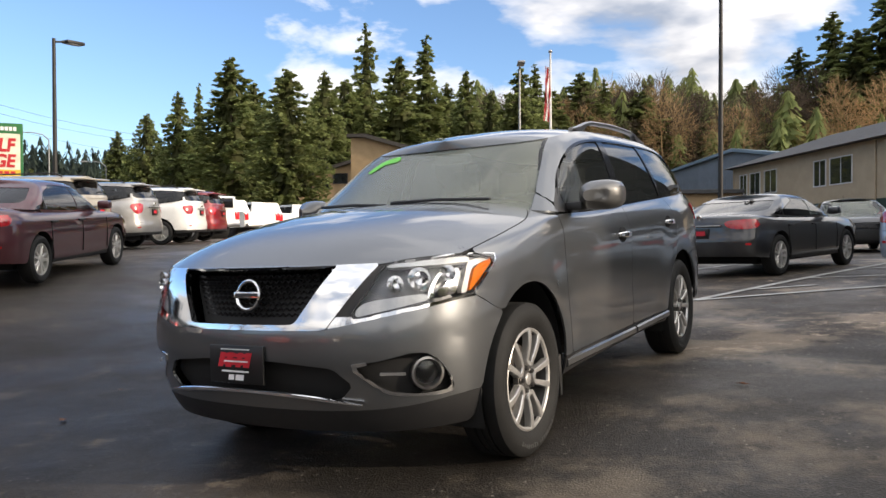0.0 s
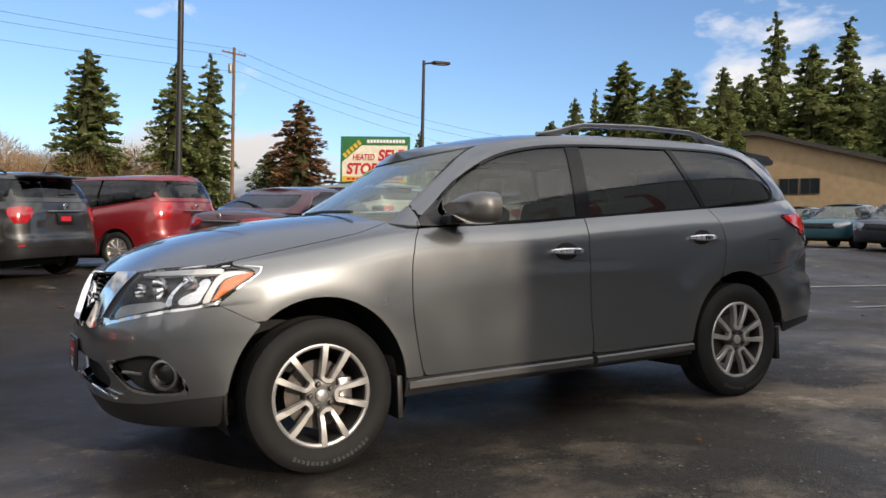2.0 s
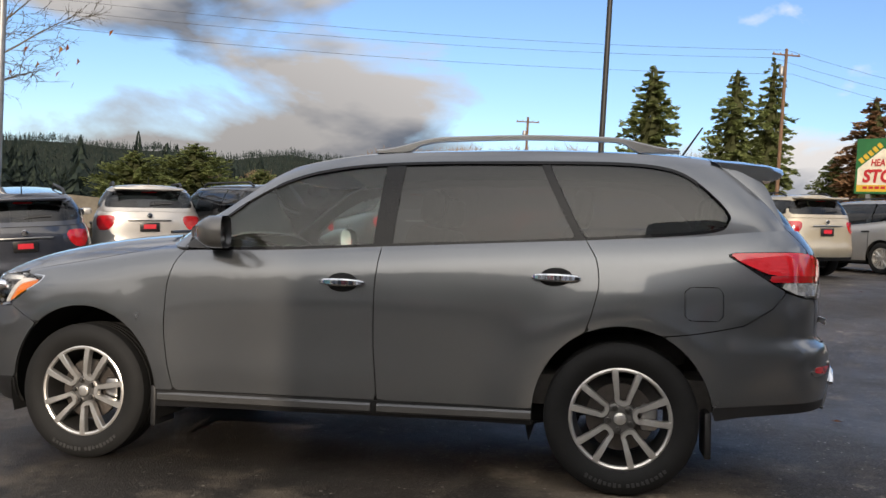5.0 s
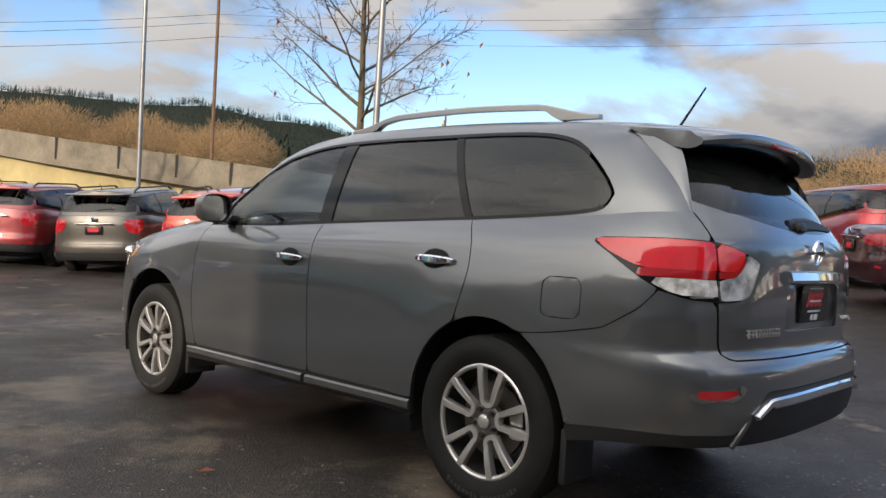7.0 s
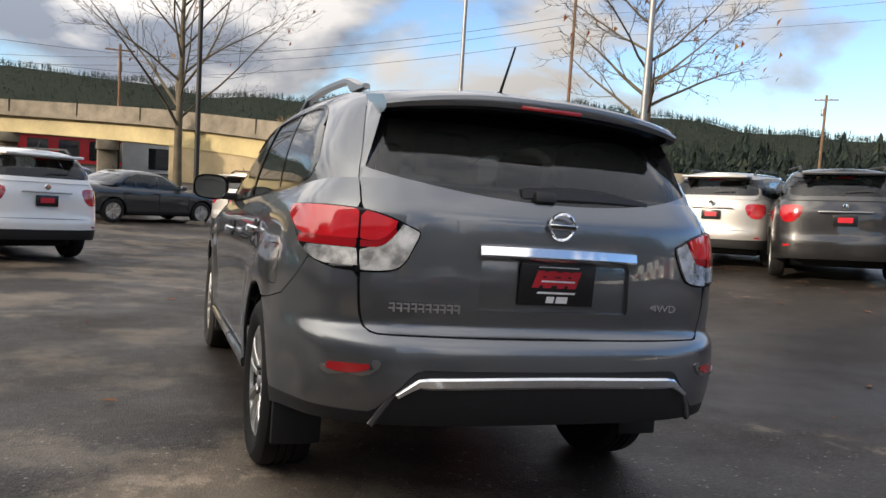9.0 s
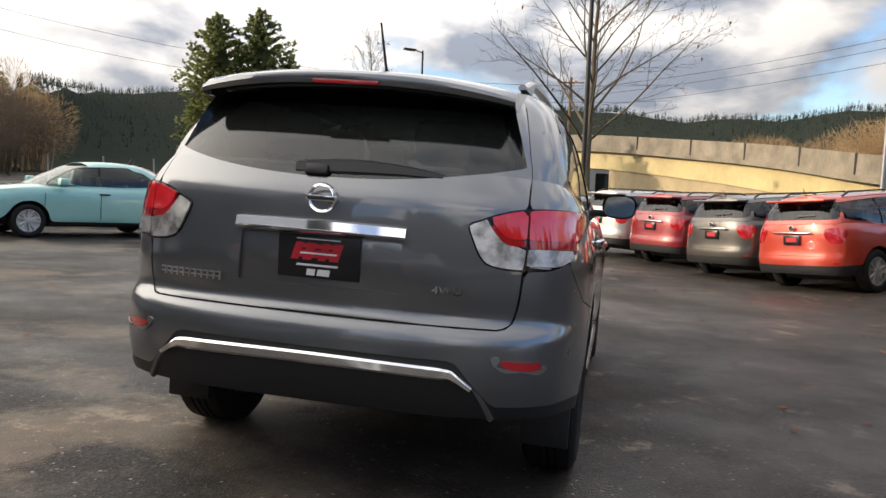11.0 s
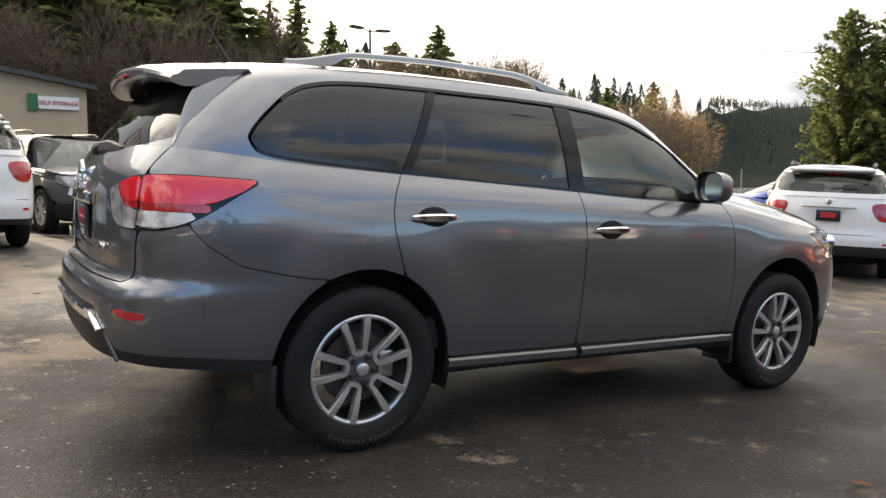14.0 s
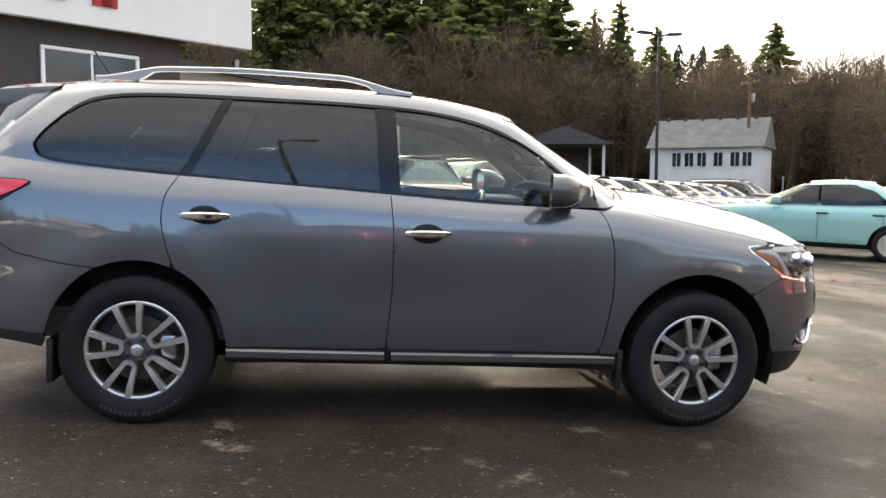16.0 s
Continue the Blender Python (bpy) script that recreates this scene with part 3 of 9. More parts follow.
def wheel_meshes():
    d = {"tyre": tyre_mesh(), "marks": sidewall_marks(), "spoke": spoke_mesh()}
    bm = bmesh.new()
    lathe(bm, [(0.242, 0.098), (0.232, 0.085), (0.226, 0.04), (0.215, -0.02), (0.215, -0.09), (0.235, -0.1)], 56)
    d["barrel"] = mesh_of("rim", bm)
    bm = bmesh.new()
    lathe(bm, [(0.228, 0.086), (0.231, 0.098), (0.240, 0.102), (0.2485, 0.098), (0.2485, 0.088)], 56)
    d["lip"] = mesh_of("rim_lip", bm, 40)
    bm = bmesh.new()
    lathe(bm, [(0.0005, 0.080), (0.045, 0.082), (0.068, 0.080), (0.078, 0.074), (0.082, 0.05)], 30)
    d["hub"] = mesh_of("hub", bm, 40)
    bm = bmesh.new()
    lathe(bm, [(0.0005, 0.099), (0.022, 0.0985), (0.029, 0.095), (0.031, 0.086)], 24)
    d["cap"] = mesh_of("hub_cap", bm, 40)
    bm = bmesh.new()
    lathe(bm, [(0.0005, 0.012), (0.010, 0.011), (0.012, -0.002), (0.0165, -0.004), (0.0165, -0.01)], 12, m=Matrix.Translation((0, 0, 0.057)))
    d["nut"] = mesh_of("wheel_nut", bm)
    bm = bmesh.new()
    lathe(bm, [(0.06, 0.028), (0.085, 0.026), (0.165, 0.026), (0.165, 0.0)], 40)
    d["disc"] = mesh_of("brake_disc", bm)
    bm = bmesh.new()
    box(bm, -0.18, -0.10, -0.02, 0.05, -0.06, 0.07, 0.015)
    d["caliper"] = mesh_of("brake_caliper", bm)
    return d


M_SIDEMARK = plain("raised_tyre_print", (0.03, 0.03, 0.03), 0.7)
# ---------------------------------------------------------------- the grey sport utility car
TILT = Matrix(((0.99888, 0.00083, 0.04573), (0.00083, 0.99949, -0.03202), (-0.04573, 0.03202, 0.99844))).to_4x4()   # it stands on the lot's fall

HERO = Shape(
    front=[(0.20, 2.26), (0.30, 2.34), (0.42, 2.39), (0.52, 2.415), (0.64, 2.435), (0.72, 2.43), (0.80, 2.405), (0.90, 2.375), (0.98, 2.335), (1.02, 2.30)],
    rear=[(0.20, -2.38), (0.34, -2.44), (0.46, -2.505), (0.60, -2.53), (0.70, -2.525), (0.745, -2.505), (0.77, -2.465), (0.90, -2.475), (1.05, -2.47), (1.18, -2.46), (1.26, -2.415), (1.32, -2.37)],
    width=[(0.20, 0.86), (0.30, 0.91), (0.38, 0.935), (0.44, 0.937), (0.50, 0.947), (0.62, 0.952), (0.78, 0.955), (0.92, 0.952), (1.02, 0.943), (1.10, 0.933), (1.18, 0.918), (1.30, 0.885)],
    shoulder=[(-2.5, 1.31), (-2.0, 1.285), (-1.8, 1.262), (-1.17, 1.235), (-0.24, 1.192), (0.30, 1.166), (0.84, 1.160), (1.0, 1.150), (1.3, 1.10), (1.6, 1.055), (1.9, 1.02), (2.1, 1.005), (2.3, 0.995)],
    bonnet=[(0.72, 1.285), (1.15, 1.268), (1.38, 1.252), (1.71, 1.212), (1.9, 1.175), (2.04, 1.140), (2.17, 1.085), (2.25, 1.04), (2.30, 1.0)],
    roof_edge=[(-2.4, 1.615), (-1.96, 1.655), (-1.55, 1.69), (-0.91, 1.712), (-0.27, 1.708), (0.12, 1.675), (0.35, 1.628), (0.56, 1.60)],
    roof_mid=[(-2.4, 1.66), (-1.96, 1.715), (-1.55, 1.745), (-0.91, 1.765), (-0.27, 1.762), (0.12, 1.735), (0.35, 1.695), (0.56, 1.655)],
    cabin_front=[(0.0, 1.17), (0.25, 1.015), (0.5, 0.85), (0.75, 0.69), (1.0, 0.54)],
    cabin_rear=[(0.0, -2.375), (0.2, -2.335), (0.45, -2.26), (0.7, -2.17), (1.0, -2.06)],
    cabin_width=[(0.0, 0.885), (0.25, 0.855), (0.5, 0.815), (0.75, 0.765), (0.88, 0.728), (0.95, 0.695), (1.0, 0.655)],
    bottom=[(-2.5, 0.36), (-2.0, 0.31), (-1.0, 0.32), (1.0, 0.31), (1.9, 0.27), (2.4, 0.27)],
    swell=lambda x, z: 0.015 * np.exp(-((np.hypot(x - 1.45, z - 0.40) - 0.47) / 0.15) ** 2) * smooth(0.85, 0.55, np.abs(x - 1.45))
    + 0.016 * np.exp(-((np.hypot(x + 1.45, z - 0.40) - 0.47) / 0.16) ** 2) * smooth(0.85, 0.55, np.abs(x + 1.45))
    + 0.010 * np.exp(-(((x + 1.7) / 0.6) ** 2 + ((z - 1.02) / 0.13) ** 2))
    - 0.012 * np.exp(-(((x + 0.0) / 0.9) ** 2 + ((z - 0.66) / 0.20) ** 2)))

hero = thing("sport_utility_car", "dark grey metallic three-row sport utility car parked on the damp asphalt", "car", m=TILT)

# seams, as functions on the skin
GAP = 0.0028
X = lambda p: p[..., 0]
Z = lambda p: p[..., 2]
Y = lambda p: p[..., 1]
door_front = curve([(0.30, 0.87), (0.36, 0.885), (0.44, 0.91), (0.59, 0.94), (0.77, 0.957), (0.94, 0.95), (1.09, 0.915), (1.18, 0.86), (1.3, 0.80)])
door_mid = curve([(0.30, -0.235), (0.5, -0.222), (0.71, -0.208), (0.95, -0.21), (1.2, -0.232), (1.7, -0.275)])
door_rear = curve([(0.79, -1.275), (0.89, -1.31), (1.04, -1.34), (1.13, -1.33), (1.23, -1.28), (1.45, -1.17), (1.7, -1.06)])
arch_f, arch_r = disc(1.45, 0.385, 0.445, 0.462), disc(-1.45, 0.385, 0.425, 0.440)
DLO = closed([(0.885, 1.165), (0.74, 1.30), (0.56, 1.435), (0.32, 1.558), (0.04, 1.622), (-0.36, 1.648), (-1.06, 1.648), (-1.46, 1.638),
              (-1.66, 1.612), (-1.78, 1.562), (-1.90, 1.455), (-1.965, 1.372), (-1.955, 1.318), (-1.86, 1.278), (-1.47, 1.248), (-0.87, 1.218), (-0.24, 1.193), (0.21, 1.172), (0.6, 1.163)], 7)
dlo = lambda p: inside(DLO, X(p), Z(p))
qf = lambda p: np.abs(Y(p)) + (2.40 - X(p))       # way round the front corner
qr = lambda p: np.abs(Y(p)) + (X(p) + 2.45)       # way round the rear corner
HEAD = closed([(0.62, 0.782), (0.74, 0.90), (0.845, 0.990), (1.02, 1.005), (1.28, 1.011), (1.47, 1.005), (1.585, 0.998), (1.603, 0.990), (1.56, 0.957), (1.46, 0.898), (1.378, 0.852), (1.34, 0.846), (1.17, 0.831), (0.87, 0.805)], 6)
HEADT = closed([(0.46, 0.745), (0.56, 0.85), (0.76, 0.975), (0.84, 0.995), (1.02, 1.011), (1.28, 1.017), (1.47, 1.011), (1.59, 1.004), (1.616, 0.990), (1.572, 0.952), (1.472, 0.890), (1.39, 0.839), (1.345, 0.832), (1.17, 0.817), (0.87, 0.788), (0.62, 0.758)], 6)
TAILP = closed([(0.555, 1.115), (0.60, 1.135), (0.70, 1.165), (0.83, 1.185), (1.05, 1.192), (1.30, 1.188), (1.42, 1.178), (1.36, 1.13), (1.25, 1.06), (1.13, 1.005), (1.0, 0.975), (0.85, 0.965), (0.70, 0.968), (0.62, 0.99), (0.575, 1.06)], 6)
front_only = lambda p: X(p) - 1.2
rear_only = lambda p: -1.2 - X(p)
head = both(lambda p: inside(HEAD, qf(p), Z(p)), front_only)
head_trim = both(lambda p: inside(HEADT, qf(p), Z(p)), front_only)
tail = both(lambda p: inside(TAILP, qr(p), Z(p)), rear_only)
grille_w = lambda z: 0.300 + (z - 0.77) * 0.65
grille = both(lambda p: grille_w(Z(p)) - np.abs(Y(p)), lambda p: np.minimum(Z(p) - 0.768, 0.982 - Z(p)), front_only)
surround = both(lambda p: 0.487 + (Z(p) - 0.787) * 0.70 - np.abs(Y(p)), lambda p: np.minimum(Z(p) - 0.733, 0.996 - Z(p)), front_only)
intake = both(lambda p: 0.545 - np.abs(Y(p)) - np.abs(Z(p) - 0.50) * 1.0, lambda p: np.minimum(Z(p) - 0.452 + 0.10 * np.maximum(np.abs(Y(p)) - 0.15, 0) ** 1.0 * 0.6, 0.602 - Z(p) - 0.10 * np.maximum(np.abs(Y(p)) - 0.2, 0)), front_only)
fog_poly = closed([(0.60, 0.585), (0.64, 0.552), (0.74, 0.495), (0.82, 0.462), (1.00, 0.445), (1.20, 0.450), (1.17, 0.53), (1.10, 0.595), (1.00, 0.628), (0.90, 0.622), (0.76, 0.602)], 5)
fog = both(lambda p: inside(fog_poly, qf(p), Z(p)), front_only)
hood_seam_y = curve([(0.7, 0.74), (0.95, 0.745), (1.08, 0.80), (1.2, 0.838), (1.45, 0.858), (1.65, 0.866), (1.80, 0.862), (1.87, 0.872), (1.93, 0.94), (2.4, 0.97)])
hood_gate = both(lambda p: hood_seam_y(X(p)) - np.abs(Y(p)), lambda p: X(p) - 0.75, lambda p: Z(p) - 0.99 + 0 * X(p))
bump_seam_f = curve([(1.55, 0.605), (1.70, 0.714), (1.83, 0.790), (1.945, 0.848), (2.02, 0.885), (2.12, 0.91), (2.5, 1.02)])
bump_seam_r = curve([(-2.6, 0.752), (-2.44, 0.752), (-2.40, 0.98), (-2.3, 1.0), (-2.19, 1.0), (-2.14, 0.915), (-2.06, 0.858), (-1.92, 0.822), (-1.73, 0.79), (-1.5, 0.77)])
gate_y = curve([(0.70, 0.60), (0.745, 0.675), (0.78, 0.712), (0.90, 0.732), (1.05, 0.738), (1.18, 0.735), (1.30, 0.726), (1.40, 0.704), (1.66, 0.622), (1.72, 0.585)])
gate_region = both(lambda p: gate_y(Z(p)) - np.abs(Y(p)), lambda p: Z(p) - 0.752, lambda p: -1.98 - X(p))
REARGLASS = lambda p: np.minimum.reduce([gate_y(Z(p)) - 0.012 - np.abs(Y(p)), Z(p) - (1.250 + 0.19 * np.abs(Y(p)) ** 2.2), -1.95 - X(p), 1.66 - Z(p)])
sill_z = 0.405
sill = lambda p: sill_z - Z(p)
black_f = curve([(1.2, 0.40), (1.8, 0.43), (2.0, 0.425), (2.25, 0.395), (2.36, 0.385), (2.5, 0.385)])
black_r = curve([(-2.6, 0.48), (-2.45, 0.48), (-2.2, 0.475), (-1.9, 0.455), (-1.7, 0.43)])
rear_low = curve([(-2.6, 0.435), (-2.3, 0.43), (-2.05, 0.415), (-1.9, 0.39), (-1.8, 0.36), (-1.5, 0.30)])
fuel_sq = lambda p: 0.03 - np.hypot(np.maximum(np.abs(X(p) + 1.83) - 0.058, 0), np.maximum(np.abs(Z(p) - 0.940) - 0.05, 0))
ws_y = curve([(1.10, 0.80), (1.22, 0.772), (1.40, 0.712), (1.60, 0.640), (1.7, 0.60)])
shield = both(lambda p: ws_y(Z(p)) - np.abs(Y(p)), lambda p: X(p) - 0.12 - 0.0 * Z(p))
not_arch = both(outside(arch_f), outside(arch_r))
no_lamps = both(outside(head_trim), outside(tail), outside(surround))
shrink = lambda g, k=GAP: (lambda p: g(p) - k)
W, CB = HERO.wrap, HERO.cabin



def refine(g, k):
    """The same skin on a grid k times closer."""
    a = np.linspace(0, len(g) - 1, (len(g) - 1) * k + 1)
    i = np.minimum(a.astype(int), len(g) - 2)
    w = (a - i)[:, None, None]
    g = g[i] * (1 - w) + g[i + 1] * w
    return g


near_front = np.nonzero(W[:, 30, 0] > 1.45)[0]
FW = refine(W[near_front[0]:near_front[-1] + 1, 30:], 5)
FH = refine(HERO.hood[np.nonzero(HERO.hood[:, 0, 0] > 1.45)[0]], 5)
# -- panels of the lower body
fb_zone = both(lambda p: bump_seam_f(X(p)) - Z(p), lambda p: X(p) - 1.25, outside(arch_f))
rb_zone = both(lambda p: bump_seam_r(X(p)) - Z(p), lambda p: -1.5 - X(p), outside(arch_r), lambda p: np.maximum(0.752 - Z(p), np.abs(Y(p)) - gate_y(Z(p)) - GAP))
fd_zone = both(lambda p: door_front(Z(p)) - X(p), lambda p: X(p) - door_mid(Z(p)))
rd_zone = both(lambda p: door_mid(Z(p)) - X(p), lambda p: X(p) - door_rear(Z(p)), outside(arch_r))
up = lambda p: Z(p) - sill_z
panel("front_bumper", [W], both(shrink(fb_zone, 0.0012), no_lamps, outside(intake), outside(fog), lambda p: Z(p) - black_f(X(p))), M_GREY, hero)
panel("front_lip", [W], both(shrink(fb_zone), lambda p: Z(p) - 0.285, lambda p: black_f(X(p)) - Z(p) - 0.002), M_BLACKTRIM, hero, label="black plastic bumper lip")
panel("rear_bumper", [W], both(shrink(rb_zone), outside(tail), lambda p: np.maximum(Z(p) - black_r(X(p)), -10),
      lambda p: np.maximum(np.abs(Y(p)) - (0.60 - (Z(p) - 0.56) * 0.9), Z(p) - 0.638)), M_GREY, hero)
panel("rear_bumper_lower", [W], both(shrink(rb_zone), lambda p: Z(p) - rear_low(X(p)), lambda p: np.maximum(black_r(X(p)) - Z(p), np.minimum((0.60 - (Z(p) - 0.56) * 0.9) - np.abs(Y(p)), 0.638 - Z(p))) - 0.002),
      M_BLACKTRIM, hero, label="black plastic lower bumper")
for sd, word in (("L", "left"), ("R", "right")):
    panel("front_fender", [W, HERO.hood], both(lambda p: np.where(X(p) > 1.42, Z(p) - bump_seam_f(X(p)) - 0.0012, 1.0), lambda p: X(p) - door_front(Z(p)) - GAP, outside(arch_f), no_lamps, up,
          lambda p: np.where(Z(p) > 0.99, np.abs(Y(p)) - hood_seam_y(X(p)) - GAP, 1.0), lambda p: X(p) - 0.78), M_GREY, hero, sd)
    panel("front_door", [W], both(shrink(fd_zone), up), M_GREY, hero, sd)
    panel("rear_door", [W], both(shrink(rd_zone), up), M_GREY, hero, sd)
    panel("rear_quarter_panel", [W], both(lambda p: door_rear(Z(p)) - X(p) - GAP, outside(arch_r), outside(tail), lambda p: Z(p) - bump_seam_r(X(p)) - GAP,
          lambda p: np.maximum(np.abs(Y(p)) - gate_y(Z(p)) - GAP, X(p) + 2.0), (lambda p: -fuel_sq(p) - 0.0022) if sd == "L" else up, up), M_GREY, hero, sd)
    panel("rocker_panel", [W], both(lambda p: sill_z - 0.004 - Z(p), not_arch, lambda p: 1.02 - X(p), lambda p: X(p) + 1.02), M_BLACKTRIM, hero, sd, label="dark side sill")
    panel("mirror_base", [CB], both(dlo, lambda p: X(p) - 0.70), M_BLACKTRIM, hero, sd)
panel("fuel_door", [W], both(lambda p: fuel_sq(p) - 0.0022, rear_only), M_GREY, hero, "L")
panel("bonnet", [HERO.hood, W[near_front]], both(shrink(hood_gate), outside(head_trim), outside(surround)), M_GREY, hero)
panel("tailgate", [W, CB], both(shrink(gate_region), outside(tail), outside(REARGLASS), lambda p: np.where((np.abs(Y(p)) < 0.335) & (Z(p) > 0.835) & (Z(p) < 1.045) & (X(p) < -2.3),
      np.maximum(np.abs(Y(p)) - 0.325, np.maximum(0.845 - Z(p), Z(p) - 1.035)), 1.0)), M_GREY, hero)
# -- cabin
M_STICKER = plain("bright_green_sticker", (0.16, 0.62, 0.07), 0.5, dark=0.9)
frame_zone = both(outside(dlo), outside(shield), lambda p: np.maximum(-gate_region(p) - GAP, X(p) + 1.97))
roof_zone = both(outside(dlo), lambda p: np.maximum(-gate_region(p) - GAP, X(p) + 1.97))
panel("roof", [HERO.roof], roof_zone, M_GREY, hero)
panel("cabin_frame", [CB], both(frame_zone, lambda p: np.maximum(Z(p) - 1.05, -10), lambda p: np.where((X(p) > 0.86), -1.0, 1.0)), M_GREY, hero)
for sd in "LR":
    panel("pillar_base", [CB], both(outside(shield), lambda p: X(p) - 0.862, lambda p: Z(p) - 1.085), M_GREY, hero, sd)
panel("windscreen", [CB], both(shield, lambda p: X(p) - 0.11), M_SHIELD, hero, rim=0, offset=-0.006, label="clear laminated windscreen")
for sd in "LR":
    panel("windscreen_frit", [CB], both(shield, lambda p: 0.02 - shield(p)), M_GLOSSBLACK, hero, sd, rim=0, offset=-0.003, label="black band round the windscreen")
panel("window_sticker", [CB], both(shield, lambda p: inside(closed([(0.52, 1.50), (0.46, 1.565), (0.34, 1.59), (0.32, 1.555), (0.42, 1.54), (0.48, 1.49)], 4), Y(p), Z(p))), M_STICKER, hero, "R", rim=0, offset=-0.001, label="bright green sticker on the windscreen")
panel("rear_window", [CB, W], both(shrink(gate_region), REARGLASS), M_PRIVACY, hero, rim=0.004, offset=-0.004, label="dark tinted rear window")
for sd in "LR":
    pillar_b = lambda p: 0.052 - np.abs(X(p) - door_mid(Z(p)) + 0.0)
    pillar_c = lambda p: 0.045 - np.abs(X(p) - door_rear(Z(p)) + 0.0)
    rim_in = lambda p: dlo(p) - 0.014
    panel("window_seal", [CB], both(dlo, lambda p: 0.016 - dlo(p)), M_GLOSSBLACK, hero, sd, offset=0.002, label="gloss black window surround")
    panel("front_door_window", [CB], both(rim_in, lambda p: X(p) - door_mid(Z(p)) - 0.05, lambda p: 0.70 - X(p)), M_GLASS, hero, sd, rim=0, offset=-0.008, label="lightly tinted door glass")
    panel("rear_door_window", [CB], both(rim_in, lambda p: door_mid(Z(p)) - 0.05 - X(p), lambda p: X(p) - door_rear(Z(p)) - 0.045), M_PRIVACY, hero, sd, rim=0, offset=-0.008, label="dark tinted door glass")
    panel("quarter_window", [CB], both(rim_in, lambda p: door_rear(Z(p)) - 0.0 - X(p)), M_PRIVACY, hero, sd, rim=0, offset=-0.005, label="dark tinted quarter glass")
    panel("door_pillar", [CB], both(dlo, pillar_b, lambda p: np.abs(X(p) - door_mid(Z(p))) - 0.003), M_GLOSSBLACK, hero, sd, offset=-0.002, label="gloss black door pillar")
    panel("door_pillar", [CB], both(dlo, lambda p: X(p) - door_rear(Z(p)) - 0.003, lambda p: 0.048 - (X(p) - door_rear(Z(p)))), M_GLOSSBLACK, hero, sd, offset=-0.002, label="gloss black door pillar")
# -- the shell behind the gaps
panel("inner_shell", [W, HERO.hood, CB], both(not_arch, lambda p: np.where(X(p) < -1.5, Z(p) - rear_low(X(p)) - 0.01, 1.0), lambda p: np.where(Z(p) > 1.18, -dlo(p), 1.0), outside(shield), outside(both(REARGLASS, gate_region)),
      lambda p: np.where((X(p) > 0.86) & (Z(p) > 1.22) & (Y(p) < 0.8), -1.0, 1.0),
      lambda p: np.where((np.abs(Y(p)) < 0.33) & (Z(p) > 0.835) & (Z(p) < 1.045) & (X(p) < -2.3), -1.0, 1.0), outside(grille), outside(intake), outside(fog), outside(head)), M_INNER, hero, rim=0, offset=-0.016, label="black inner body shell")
under = bmesh.new()
box(under, -1.25, 2.05, -0.62, 0.62, 0.27, 0.36, 0.03)
box(under, -2.40, -1.80, -0.70, 0.70, 0.43, 0.50, 0.03)
part("underbody", under, M_INNER, hero)
for x in (1.45, -1.45):
    for s in (1, -1):
        bm = bmesh.new()
        prof = []
        n = 24
        for y in (0.50, 0.915):
            turn_ = [math.pi * (k / n * (1.2 if x > 0 else 1.06) - 0.1) for k in range(n + 1)]
            prof.append([bm.verts.new((x + 0.465 * math.cos(q), s * y, 0.385 + 0.475 * math.sin(q))) for q in turn_])
        for k in range(n):
            bm.faces.new((prof[0][k], prof[0][k + 1], prof[1][k + 1], prof[1][k]))
        bm.faces.new(prof[0])
        part("wheel_arch_liner", bm, M_INNER, hero)
        bm = bmesh.new()
        fx = x - 0.415 if x > 0 else x - 0.405
        box(bm, fx - 0.02, fx + 0.012, s * 0.72, s * 0.925, 0.20, 0.42, 0.008)
        part("mud_flap", bm, M_BLACKTRIM, hero)
meshes = wheel_meshes()
for x in (1.45, -1.45):
    for s in (1, -1):
        hero_wheel(hero, x, s, meshes)

# -- front: grille, lamps, trims
panel("grille_surround", [W], both(surround, outside(lambda p: grille(p) + 0.012), outside(lambda p: head(p) + 0.004)), M_CHROME, hero, offset=0.006, rim=0.03, label="wide chrome grille surround")
for sd in "LR":
    beside = lambda p: qf(p) - 0.622 - (Z(p) - 0.787) * 1.11
    chrome_zone = lambda p: np.maximum(beside(p), 0.787 - Z(p))
    panel("headlamp_trim", [FW, FH], both(head_trim, outside(head), outside(surround), chrome_zone), M_CHROME, hero, sd, offset=0.001, label="chrome strip round the headlamp")
    panel("headlamp_gasket", [FW, FH], both(head_trim, outside(head), outside(surround), outside(chrome_zone)), M_BLACKTRIM, hero, sd, offset=-0.004, label="black gasket beside the grille")
panel("grille_back", [W], both(lambda p: grille(p) + 0.02), M_INNER, hero, offset=-0.08, rim=0)
bm = bmesh.new()
for row in range(9):
    z = 0.782 + row * 0.024
    for k in range(-14, 15):
        y = (k + 0.5 * (row % 2)) * 0.032
        if abs(y) < grille_w(z) - 0.012:
            xf = 2.36 - 0.06 * (y / 0.42) ** 2 - (z - 0.77) * 0.22 - 0.020
            for sy in (-1, 1):
                v = [bm.verts.new(p) for p in ((xf, y - 0.0 * sy, z - 0.004), (xf, y + sy * 0.016, z + 0.008), (xf, y + sy * 0.016, z + 0.014), (xf, y, z + 0.002))]
                w = [bm.verts.new(q.co + Vector((-0.02, 0, 0))) for q in v]
                for a, b in ((0, 1), (1, 2), (2, 3), (3, 0)):
                    bm.faces.new((v[a], v[b], w[b], w[a]))
                bm.faces.new(v)
bmesh.ops.recalc_face_normals(bm, faces=bm.faces)
part("grille_mesh", bm, M_GLOSSBLACK, hero, "black honeycomb grille mesh", angle=20)


